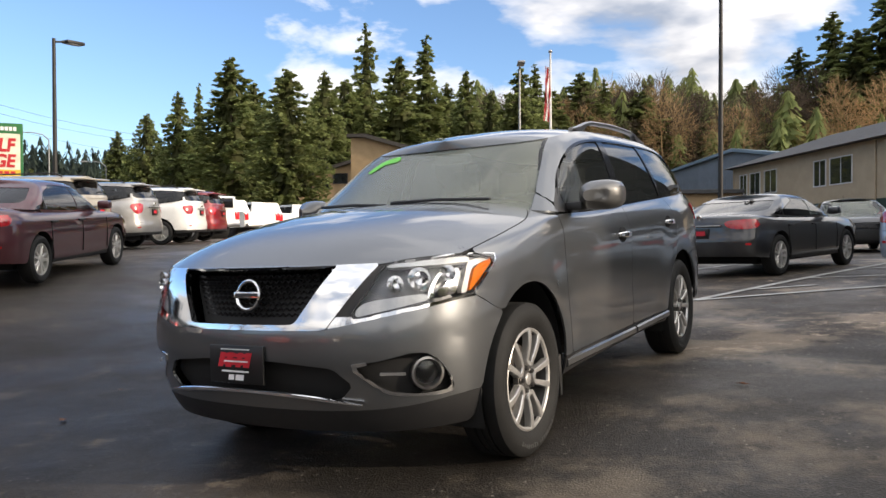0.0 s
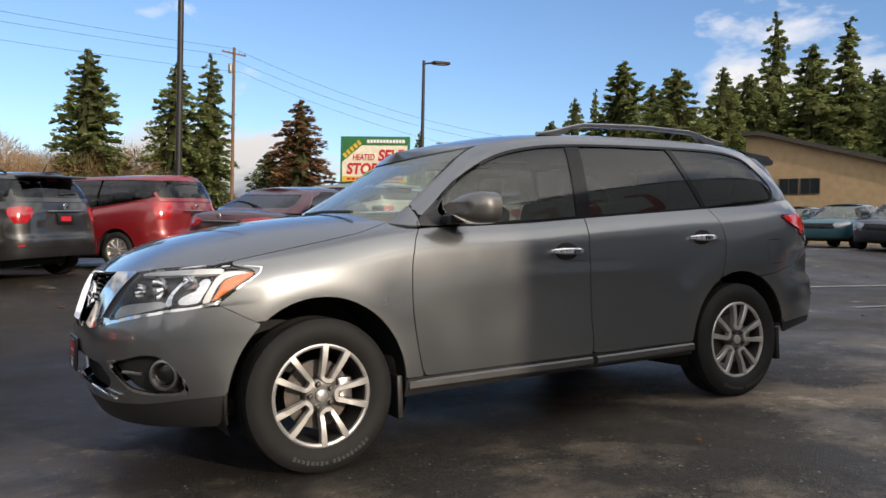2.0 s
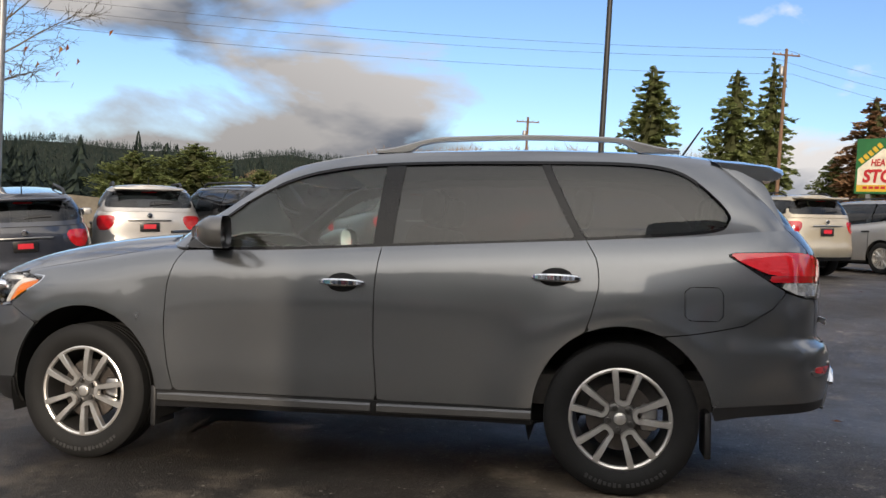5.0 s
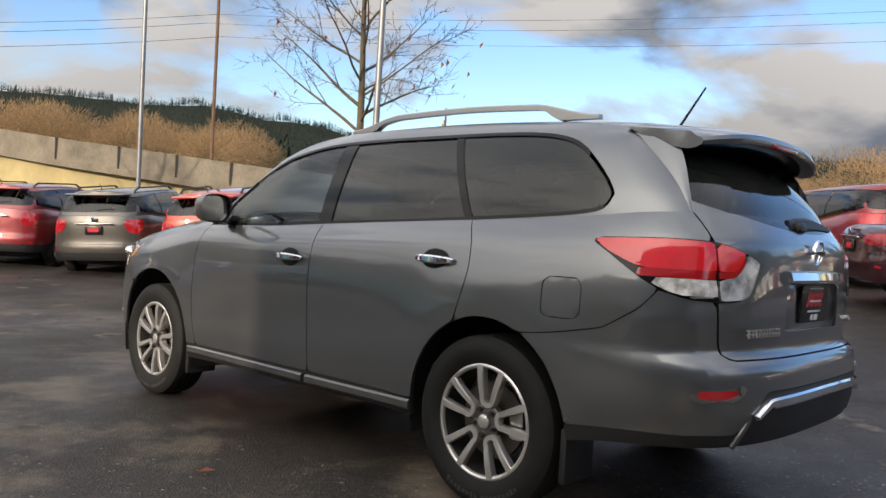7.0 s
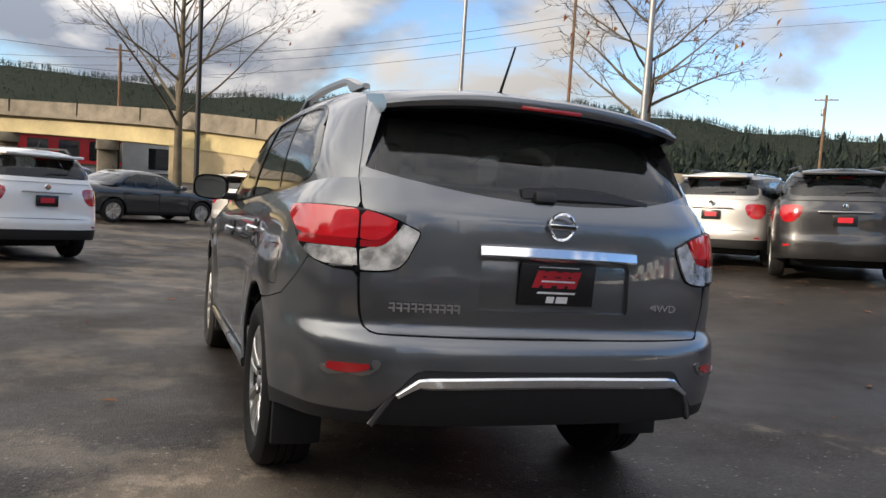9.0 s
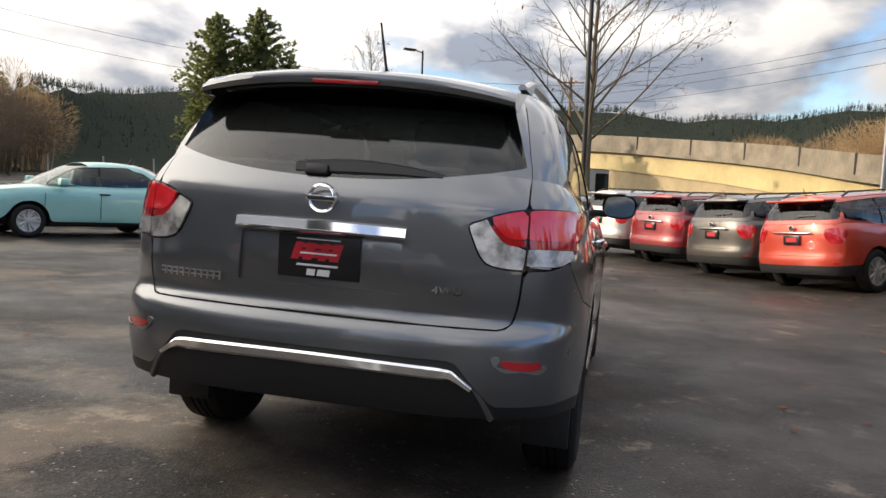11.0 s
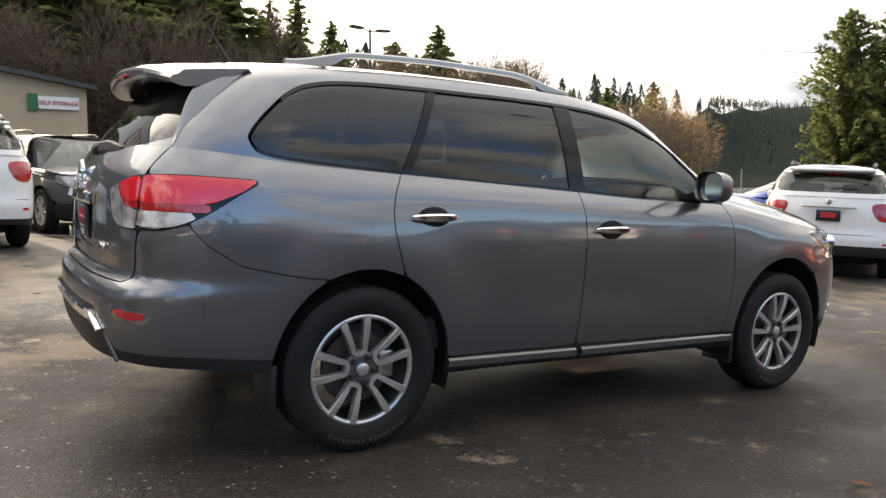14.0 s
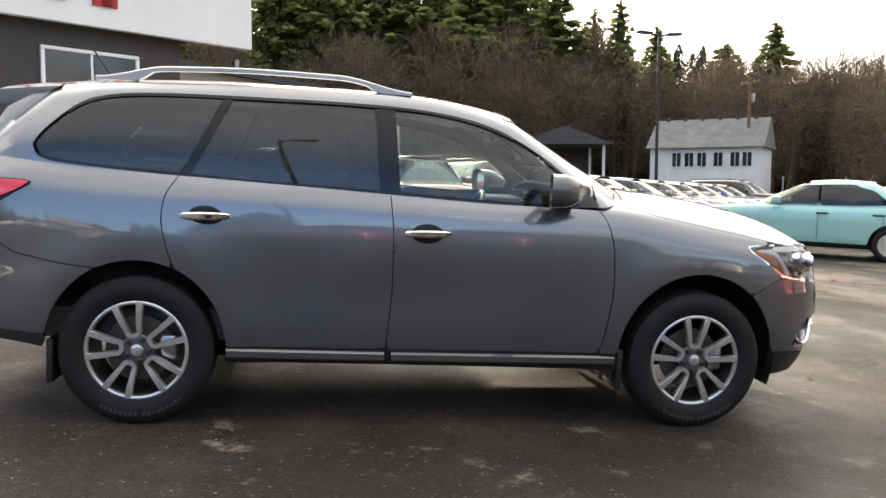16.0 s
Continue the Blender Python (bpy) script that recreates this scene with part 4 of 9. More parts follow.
def ring_badge(parent, m, r, name="badge"):
    b = new(name)
    b.matrix_basis = m
    b.parent = parent
    bm = bmesh.new()
    n = 40
    rings = []
    for k in range(n):
        a = 2 * math.pi * k / n
        d = Vector((0, math.cos(a), math.sin(a)))
        rings.append([bm.verts.new(d * q + Vector((h, 0, 0))) for q, h in ((r, 0), (r * 0.97, 0.011), (r * 0.88, 0.014), (r * 0.79, 0.010), (r * 0.77, 0))])
    for k in range(n):
        a, c = rings[k], rings[(k + 1) % n]
        for j in range(4):
            bm.faces.new((a[j], c[j], c[j + 1], a[j + 1]))
    bmesh.ops.recalc_face_normals(bm, faces=bm.faces)
    part("badge_ring", bm, M_CHROME, b)
    bm = bmesh.new()
    box(bm, 0.002, 0.019, -r * 1.08, r * 1.08, -r * 0.2, r * 0.2, 0.004)
    part("badge_bar", bm, M_CHROME, b)
    bm = bmesh.new()
    box(bm, 0.018, 0.0205, -r * 0.92, r * 0.92, -r * 0.1, r * 0.1, 0.0005)
    part("badge_print", bm, M_ALLOYDARK, b)


ring_badge(hero, pose(2.340, 0, 0.875, 0, -12, 0), 0.073)
for sd in (1, -1):
    S = "L" if sd > 0 else "R"
    lamp = new("headlamp")
    lamp.parent = hero
    tagged(lamp, "clear-lens headlamp with an amber turn signal")
    inset = lambda pts: (lambda p: inside(closed(pts, 5), qf(p), Z(p)))
    panel("lens", [FW, FH], lambda p: head(p) - 0.001, M_LENS, lamp, S, rim=0, offset=0.001)
    panel("housing", [FW, FH], lambda p: head(p) + 0.012, M_LAMPBACK, lamp, S, rim=0, offset=-0.055)
    panel("turn_signal", [FW], both(lambda p: head(p) - 0.008, inset([(1.360, 0.860), (1.390, 0.90), (1.415, 0.945), (1.460, 0.964), (1.560, 0.984), (1.575, 0.974), (1.490, 0.918), (1.400, 0.866)])), M_AMBER, lamp, S, rim=0.02, offset=-0.008, label="amber turn signal")
    panel("lamp_divider", [FW], both(lambda p: head(p) - 0.004, inset([(1.305, 0.848), (1.345, 0.92), (1.390, 0.985), (1.490, 0.992), (1.580, 0.992), (1.560, 0.984), (1.440, 0.966), (1.400, 0.945), (1.370, 0.90), (1.345, 0.852)])), M_CLEARLENS, lamp, S, rim=0.03, offset=-0.012, label="pale frame round the turn signal")
    panel("top_blade", [FW], both(lambda p: head(p) - 0.004, lambda p: Z(p) - 0.982, lambda p: 1.40 - qf(p)), M_CLEARLENS, lamp, S, rim=0.02, offset=-0.010, label="pale strip along the lamp's top")
    panel("lower_reflector", [FW], both(lambda p: head(p) - 0.006, inset([(0.640, 0.790), (0.700, 0.842), (0.940, 0.862), (1.060, 0.862), (1.080, 0.84), (0.960, 0.825), (0.760, 0.802)])), M_CLEARLENS, lamp, S, rim=0.03, offset=-0.016, label="bright lower reflector")
    panel("light_guide", [FW], both(lambda p: head(p) - 0.012, inset([(1.080, 0.845), (1.090, 0.88), (1.140, 0.93), (1.210, 0.975), (1.240, 0.975), (1.160, 0.925), (1.120, 0.88), (1.120, 0.848)])), M_CHROME, lamp, S, rim=0.03, offset=-0.015, label="curved chrome blade")
    panel("outer_reflector", [FW], both(lambda p: head(p) - 0.012, inset([(1.160, 0.850), (1.170, 0.88), (1.230, 0.905), (1.290, 0.965), (1.340, 0.955), (1.310, 0.89), (1.270, 0.852)])), M_CHROME, lamp, S, rim=0.03, offset=-0.03, label="chrome outer reflector")
    for (q, z, r) in ((1.00, 0.925, 0.05), (0.87, 0.91, 0.036), (1.23, 0.94, 0.034)):
        # a projector bowl behind the lens
        i = np.argmin(np.abs(qf(W[:HERO.nfront, 40]) - q))
        bowl = W[i, 40]
        bm = bmesh.new()
        lathe(bm, [(r, 0.03), (r * 0.92, 0.015), (r * 0.6, -0.012), (0.001, -0.02)], 24, m=Matrix.Translation((bowl[0] - 0.05, sd * (bowl[1] - 0.02), z)) @ Matrix.Rotation(radians(-90 + sd * 20), 4, "Z"))
        part("projector", bm, M_CHROME, lamp)
    # fog lamp
    fg = new("fog_lamp")
    fg.parent = hero
    tagged(fg, "round fog lamp in a black recess with chrome trim")
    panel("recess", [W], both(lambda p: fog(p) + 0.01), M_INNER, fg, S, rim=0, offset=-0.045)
    panel("chrome_trim", [W], both(lambda p: fog(p) + 0.006, lambda p: 0.009 - fog(p), lambda p: np.maximum(0.548 + (qf(p) - 0.86) * 0.1 - Z(p), 0.70 - qf(p))), M_CHROME, fg, S, rim=0.012, offset=0.004)
    ctr = Matrix.Translation((2.128, sd * 0.775, 0.532)) @ Matrix.Rotation(radians(-90 + sd * 46), 4, "Z")
    bm = bmesh.new()
    lathe(bm, [(0.074, 0.018), (0.070, 0.032), (0.060, 0.034), (0.050, 0.012), (0.050, -0.02)], 32, m=ctr)
    part("bezel", bm, M_SATIN, fg)
    bm = bmesh.new()
    lathe(bm, [(0.050, 0.005), (0.035, -0.004), (0.012, -0.012), (0.0005, -0.006)], 32, m=ctr)
    part("reflector", bm, M_LAMPBACK, fg)
    bm = bmesh.new()
    lathe(bm, [(0.050, 0.012), (0.03, 0.020), (0.0005, 0.023)], 32, m=ctr)
    part("lens", bm, M_LENS, fg)
    bm = bmesh.new()
    strip(bm, [(2.30, sd * 0.66, 0.548), (2.23, sd * 0.74, 0.54)], 0.006, 0.004, (0.7, sd * 0.7, 0))
    part("slat", bm, M_SATIN, fg)
panel("lower_intake_back", [W], both(lambda p: intake(p) + 0.02), M_INNER, hero, offset=-0.05, rim=0)
bm = bmesh.new()
pts = []
for t in np.linspace(-1, 1, 25):
    y = 0.575 * t
    xx = -0.6 + 3.005 * max(1 - (abs(y) / 0.94) ** 2.2, 0) ** 0.072
    pts.append((xx + 0.004, y, 0.462 - 0.045 * abs(t) ** 2.2))
strip(bm, pts, [0.010 - 0.006 * float(smooth(0.7, 1.0, abs(t))) for t in np.linspace(-1, 1, 25)], 0.007, (1, 0, 0))
part("lower_chrome_strip", bm, M_CHROME, hero, "chrome strip under the intake")


def plate(parent, m, w=0.318, h=0.165):
    """A dealer's advert card in a black holder: red and white print drawn as bars."""
    p = new("number_plate")
    p.matrix_basis = m
    p.parent = parent
    tagged(p, "black dealer card with red and white print")
    bm = bmesh.new()
    box(bm, -0.004, 0.008, -w / 2, w / 2, -h / 2, h / 2, 0.004)
    part("plate_holder", bm, M_PLATEBLACK, p)
    bm = bmesh.new()
    k = w / 0.318
    # slanted block shapes for the mark, a thin bar for its second line
    for a, b in ((-0.10, -0.07), (-0.055, -0.02), (0.005, 0.035), (0.05, 0.085)):
        v = [bm.verts.new((0.0092, y * k, z)) for y, z in ((a - 0.008, -0.012), (b - 0.008, -0.012), (b + 0.012, 0.052), (a + 0.012, 0.052))]
        bm.faces.new(v)
    for z, hh in ((0.012, 0.014), (0.040, 0.008)):
        v = [bm.verts.new((0.0095, y * k, zz)) for y, zz in ((-0.085, z - hh), (0.07, z - hh), (0.08, z + hh), (-0.07, z + hh))]
        bm.faces.new(v)
    part("red_mark", bm, M_PLATERED, p, angle=0)
    bm = bmesh.new()
    for y0, y1, z0, z1 in ((-0.085, 0.075, -0.034, -0.026), (-0.072, 0.070, 0.010, 0.0165), (-0.088, 0.082, 0.0635, 0.068), (-0.045, -0.012, -0.068, -0.044), (-0.004, 0.045, -0.068, -0.044)):
        v = [bm.verts.new((0.0101, y * k, z)) for y, z in ((y0, z0), (y1, z0), (y1 + 0.004, z1), (y0 + 0.004, z1))]
        bm.faces.new(v)
    part("white_print", bm, M_PLATEWHITE, p, angle=0)
    return p


plate(hero, pose(2.440, 0.0, 0.585, 0, -3, 0))
# -- rear: lamps, trims, spoiler
for sd in "LR":
    lamp = new("tail_lamp")
    lamp.parent = hero
    tagged(lamp, "red and clear wrap-round tail lamp")
    split = lambda p: np.abs(Y(p)) - gate_y(Z(p))
    body_side, gate_side = (lambda p: split(p) - 0.0035), (lambda p: -split(p) - 0.0035)
    arc = lambda p: np.minimum(Z(p) - 1.052 - 0.085 * np.clip((0.765 - qr(p)) / 0.125, 0, 1.2) ** 2.5, qr(p) - 0.635)
    top, mid = (lambda p: Z(p) - 1.078), (lambda p: np.minimum(Z(p) - 1.047, 1.078 - Z(p)))
    lens = shrink(tail, 0.006)
    panel("red_lens", [W], both(lens, body_side, top), M_REDLENS, lamp, sd, rim=0.02, offset=0.012)
    panel("brake_strip", [W], both(lens, body_side, mid), M_REDDARK, lamp, sd, rim=0.02, offset=0.0105, label="darker red strip")
    panel("clear_lens", [W], both(lens, body_side, lambda p: 1.045 - Z(p), lambda p: Z(p) - 0.984), M_FLUTED, lamp, sd, rim=0.02, offset=0.011, label="clear ribbed lens")
    panel("lamp_bezel", [W], both(lens, body_side, lambda p: 0.983 - Z(p)), M_SATIN, lamp, sd, rim=0.02, offset=0.010, label="grey lower bezel")
    panel("red_lens", [W], both(lens, gate_side, lambda p: arc(p) - 0.001, lambda p: Z(p) - 1.076 - 0.085 * np.clip((0.765 - qr(p)) / 0.125, 0, 1.2) ** 2.5), M_REDLENS, lamp, sd, rim=0.02, offset=0.012)
    panel("brake_strip", [W], both(lens, gate_side, arc, lambda p: 1.075 + 0.085 * np.clip((0.765 - qr(p)) / 0.125, 0, 1.2) ** 2.5 - Z(p)), M_REDDARK, lamp, sd, rim=0.02, offset=0.0105, label="darker red strip")
    panel("clear_lens", [W], both(lens, gate_side, lambda p: -arc(p) - 0.001), M_FLUTED, lamp, sd, rim=0.02, offset=0.011, label="clear ribbed lens")
    panel("lamp_back", [W], both(lambda p: tail(p) + 0.001), M_GLOSSBLACK, lamp, sd, rim=0.01, offset=0.002)
    panel("bumper_reflector", [W], both(lambda p: inside(closed([(0.66, 0.655), (0.70, 0.622), (0.80, 0.606), (0.93, 0.614), (0.945, 0.648), (0.8, 0.655)], 5), qr(p), Z(p)) - 0.008, rear_only), M_REDDARK, hero, sd, rim=0.01, offset=0.004, label="red bumper reflector")
    panel("reflector_trim", [W], both(lambda p: inside(closed([(0.64, 0.663), (0.69, 0.615), (0.80, 0.600), (0.94, 0.606), (0.955, 0.654), (0.8, 0.661)], 5), qr(p), Z(p)), lambda p: -(inside(closed([(0.66, 0.655), (0.70, 0.622), (0.80, 0.606), (0.93, 0.614), (0.945, 0.648), (0.8, 0.655)], 5), qr(p), Z(p)) - 0.006), rear_only, lambda p: np.maximum(0.63 - Z(p), 0.78 - qr(p))), M_SATIN, hero, sd, rim=0.01, offset=0.006)


bm = bmesh.new()
tt = np.linspace(-1, 1, 33)
pts = [(-0.6 - 1.925 * max(1 - (abs(0.60 * t) / 0.95) ** 3, 0) ** 0.0894 - 0.012, 0.60 * t, 0.600 - 0.012 * t * t - (0.045 * (abs(t) - 0.88) / 0.12 if abs(t) > 0.88 else 0)) for t in tt]
strip(bm, pts, [0.021 - 0.011 * float(smooth(0.8, 1.0, abs(t))) for t in tt], 0.010, (-1, 0, 0))
part("rear_chrome_strip", bm, M_CHROME, hero, "chrome strip across the rear bumper")
for s in (1, -1):
    bm = bmesh.new()
    strip(bm, [(-2.468, s * 0.598, 0.555), (-2.452, s * 0.635, 0.50), (-2.425, s * 0.672, 0.43)], 0.012, 0.008, (-1, s * 0.4, 0))
    part("bumper_edge_trim", bm, M_GREYDARK, hero)
bm = bmesh.new()
box(bm, -2.456, -2.425, -0.34, 0.34, 0.83, 1.05, 0.01)
part("plate_recess", bm, M_GREY, hero)
bm = bmesh.new()
pts = [(-2.498 + 0.03 * t * t, 0.325 * t, 1.068 - 0.004 * t * t) for t in np.linspace(-1, 1, 21)]
strip(bm, pts, 0.026, 0.022, (-1, 0, 0.25))
part("tailgate_garnish", bm, M_CHROME, hero, "chrome garnish above the plate")
plate(hero, pose(-2.465, 0.0, 0.955, 0, 4, 180), 0.315, 0.158)
ring_badge(hero, pose(-2.468, 0, 1.172, 0, 6, 180), 0.055)
# model name on the tailgate: a row of small bright bars
bm = bmesh.new()
box(bm, -0.004, 0.004, -0.0205, 0, 0.010, 0.015)
box(bm, -0.004, 0.004, -0.0205, -0.0155, 0, 0.031)
box(bm, -0.004, 0.004, -0.0205, 0, 0.026, 0.031)
name_me = mesh_of("model_name_bar", bm, 20)
for k in range(10):
    y = 0.640 - k * 0.0262
    part("model_name_bar", name_me, M_ALLOY, hero, at=Matrix.Translation((-2.480 + 0.10 * abs(y) ** 2.6, y, 0.836)))
txt = bpy.data.curves.new("drive_badge", "FONT")
txt.body, txt.size, txt.extrude, txt.align_x = "4WD", 0.040, 0.002, "CENTER"
tx = new("drive_badge", txt)
dg = bpy.context.evaluated_depsgraph_get()
me = bpy.data.meshes.new_from_object(tx.evaluated_get(dg))
bpy.data.objects.remove(tx)
part("drive_badge", me, M_CHROME, hero, "bright raised lettering", at=Matrix(((0, 0, -1, -2.462), (-1.25, 0, 0, -0.485), (0, 1, 0, 0.864), (0, 0, 0, 1))))
# spoiler over the rear window
bm = bmesh.new()
sp, sections = [], []
for t in np.linspace(-1, 1, 41):
    y = 0.640 * t
    a = abs(t)
    zt = 1.702 - 0.062 * a ** 2.6
    back = -2.315 + 0.050 * a ** 2.0 + 0.030 * a ** 5
    e = 1 - 0.35 * a ** 4
    sec = [(-1.90, zt + 0.012), (-2.04, zt - 0.002), (-2.18, zt - 0.020), (back + 0.030, zt - 0.040), (back + 0.006, zt - 0.052), (back, zt - 0.070), (back + 0.008, zt - 0.092), (back + 0.035, zt - 0.108), (-2.17, zt - 0.112), (-2.06, zt - 0.085)]
    sec = [(x, max(z, zt - 0.045) * (1 - e) + z * e if z < zt - 0.045 else z) for x, z in sec]
    sp.append([bm.verts.new((x, y, z)) for x, z in sec])
    sections.append([(x, y, z) for x, z in sec])
for a, b in zip(sp, sp[1:]):
    for k in range(6):
        bm.faces.new((a[k], a[k + 1], b[k + 1], b[k]))
bm.faces.new(sp[0])
bm.faces.new(sp[-1][::-1])
bmesh.ops.recalc_face_normals(bm, faces=bm.faces)
spoiler = part("spoiler", bm, M_GREY, hero, angle=40)
bm = bmesh.new()
for sec_a, sec_b in zip(sections, sections[1:]):
    for k in (6, 7, 8):
        q = [(*sec_a[k],), (*sec_a[k + 1],), (*sec_b[k + 1],), (*sec_b[k],)]
        bm.faces.new([bm.verts.new(v) for v in q])
bmesh.ops.remove_doubles(bm, verts=bm.verts, dist=0.0001)
bmesh.ops.recalc_face_normals(bm, faces=bm.faces)
part("spoiler_underside", bm, M_GLOSSBLACK, spoiler, "gloss black underside", angle=40)
bm = bmesh.new()
box(bm, -2.322, -2.300, -0.13, 0.13, 1.606, 1.622, 0.003)
part("brake_light", bm, M_REDDARK, spoiler, "dark red high brake light")
# the spoiler's shade on the upper glass, laid on as a black band
panel("window_band", [CB], both(shrink(gate_region), REARGLASS, lambda p: Z(p) - 1.545), M_GLOSSBLACK, hero, rim=0, offset=-0.002, label="black band for the spoiler's shade on the rear window")
def cabin_line():
    """How far back the cabin reaches along the tailgate's edge, as a smooth function of height."""
    q = CB[CB[..., 0] < -1.6].reshape(-1, 3)
    zs_ = np.linspace(1.29, 1.60, 14)
    xs_ = []
    for z in zs_:
        d = (np.abs(q[:, 1] - float(gate_y(z))) / 0.02) ** 2 + (np.abs(q[:, 2] - z) / 0.02) ** 2
        w = np.exp(-d)
        xs_.append((w * q[:, 0]).sum() / w.sum())
    c = np.polyfit(zs_, xs_, 2)
    return lambda z: float(np.polyval(c, z))


edge_x = cabin_line()
for s in (1, -1):
    outer, inner = [], []
    for z in np.linspace(1.27, 1.625, 18):
        u = float(smooth(1.25, 1.66, z)) ** 0.9
        gy, px = float(gate_y(z)), edge_x(z)
        d = 0.006 + 0.135 * u ** 1.5
        tip = (px - d, s * (gy - 0.012 - 0.022 * u), z)
        outer.append([(px + 0.012, s * (gy + 0.001), z), (px - 0.45 * d, s * (gy + 0.001 - 0.006 * u), z), tip])
        inner.append([tip, (px - 0.6 * d + 0.004, s * (gy - 0.045 - 0.03 * u), z), (px + 0.02, s * (gy - 0.060 - 0.05 * u), z)])
    fin = None
    for name_, rows_, mat_, lab in (("window_fin", outer, M_GREY, "grey fin beside the rear window"), ("fin_lining", inner, M_GLOSSBLACK, "gloss black inner face")):
        bm = bmesh.new()
        vs = [[bm.verts.new(p) for p in r_] for r_ in rows_]
        for p, q in zip(vs, vs[1:]):
            for k in range(2):
                f = (p[k], p[k + 1], q[k + 1], q[k])
                bm.faces.new(f if s < 0 else f[::-1])
        fin = part(name_, bm, mat_, fin or hero, lab, angle=50)
# rear wiper, aerial, roof rails, mirrors, handles
bm = bmesh.new()
wq_ = np.linspace(0, 1, 17)
strip(bm, [(-2.392 + 0.075 * abs(0.14 - 0.56 * t) ** 1.6, 0.14 - 0.56 * t, 1.278 + 0.012 * math.sin(math.pi * t)) for t in wq_], [0.012 + 0.026 * math.sin(math.pi * min(1, 0.12 + 0.88 * t)) ** 0.8 * (1 - 0.45 * t) for t in wq_], 0.014, (-1, 0, 0.35))
box(bm, -0.035, 0.03, -0.045, 0.045, -0.022, 0.022, 0.012, pose(-2.395, 0.05, 1.268, 0, 20, 0))
part("rear_wiper", bm, M_BLACKTRIM, hero)
bm = bmesh.new()
lathe(bm, [(0.024, 0), (0.022, 0.014), (0.01, 0.026)], 14, "z", Matrix.Translation((-1.80, 0, 1.722)), cap=True)
tube(bm, [(-1.80, 0, 1.735), (-1.93, 0, 1.925)], [0.007, 0.0045])
part("aerial", bm, M_BLACKTRIM, hero, "short black roof aerial")
for s in (1, -1):
    bm = bmesh.new()
    roof_z = curve([(-1.75, 1.712), (-1.55, 1.716), (-0.91, 1.738), (-0.12, 1.726)])
    rail = []
    for t in np.linspace(0, 1, 41):
        x = -0.12 - 1.62 * t
        lift = float(smooth(0, 0.24, t) * (1 - smooth(0.78, 1.0, t)))
        z = float(roof_z(x))
        top = z + 0.008 + 0.058 * lift
        # the feet run solid down to the roof, the middle is an open bar
        foot = max(float(smooth(0.15, 0.11, t)), float(smooth(0.83, 0.87, t)))
        low = (top - 0.026) * (1 - foot) + (z - 0.012) * foot
        y = s * (0.602 - 0.012 * abs(t - 0.5))
        hw = 0.017 + 0.004 * lift
        rail.append([bm.verts.new((x, y + c * hw, q)) for c, q in ((-1, low), (1, low), (1, top - 0.007), (0.6, top), (-0.6, top), (-1, top - 0.007))])
    for p, q in zip(rail, rail[1:]):
        for k in range(6):
            bm.faces.new((p[k], p[(k + 1) % 6], q[(k + 1) % 6], q[k]))
    bm.faces.new(rail[0][::-1])
    bm.faces.new(rail[-1])
    bmesh.ops.recalc_face_normals(bm, faces=bm.faces)
    part("roof_rail", bm, M_SATIN, hero, "satin silver roof rail")
    # door mirror
    mir = new("door_mirror")
    mir.parent = hero
    bm = bmesh.new()
    sec = []
    for t in np.linspace(0, 1, 11):
        x = 0.735 - 0.175 * t
        k = math.sin(math.pi / 2 * min(1, 0.25 + t * 1.05)) if t < 0.72 else 1.0
        hy, hz = 0.118 * k, 0.085 * k
        sec.append([bm.verts.new((x - 0.045 * math.cos(a) * (1 if t < 0.01 else 0.6), s * (1.045 + hy * np.sign(math.cos(a)) * abs(math.cos(a)) ** 0.7), 1.255 + hz * np.sign(math.sin(a)) * abs(math.sin(a)) ** 0.7))
                    for a in np.linspace(0, 2 * math.pi, 24, endpoint=False)])
    for a, b in zip(sec, sec[1:]):
        for k in range(24):
            bm.faces.new((a[k], a[(k + 1) % 24], b[(k + 1) % 24], b[k]))
    bm.faces.new(sec[0])
    bmesh.ops.recalc_face_normals(bm, faces=bm.faces)
    part("mirror_housing", bm, M_GREYDARK, mir, angle=50)
    bm = bmesh.new()
    bm.faces.new([bm.verts.new((0.592 - 0.03 * math.cos(a), s * (1.045 + 0.106 * np.sign(math.cos(a)) * abs(math.cos(a)) ** 0.7), 1.255 + 0.075 * np.sign(math.sin(a)) * abs(math.sin(a)) ** 0.7)) for a in np.linspace(0, 2 * math.pi, 24, endpoint=False)])
    part("mirror_glass", bm, M_CHROME, mir, "silvered mirror glass")
    bm = bmesh.new()
    box(bm, 0.62, 0.73, min(s * 0.86, s * 0.97), max(s * 0.86, s * 0.97), 1.175, 1.225, 0.015)
    part("mirror_arm", bm, M_BLACKTRIM, mir)
    for x, z in ((-0.04, 1.006), (-1.135, 1.052)):
        han = new("door_handle")
        han.parent = hero
        # near-black disc on the door: its colour stands in for the shaded hand hollow
        bm = bmesh.new()
        lathe(bm, [(0.082, 0.0), (0.066, 0.004), (0.001, 0.0045)], 28, m=Matrix.Translation((x, s * 0.9465, z - 0.002)) @ Matrix.Diagonal((1, s, 0.62, 1)))
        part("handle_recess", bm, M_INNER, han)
        bm = bmesh.new()
        strip(bm, [(x + 0.118 - 0.236 * t, s * (0.955 + 0.030 * math.sin(math.pi * t) ** 0.6), z + 0.006 * (0.5 - t)) for t in np.linspace(0, 1, 15)], [0.008 + 0.011 * math.sin(math.pi * t) ** 0.5 for t in np.linspace(0, 1, 15)], 0.008, (0, s, 0))
        part("handle_bar", bm, M_CHROME, han, "chrome door handle")
    # side step strip
    bm = bmesh.new()
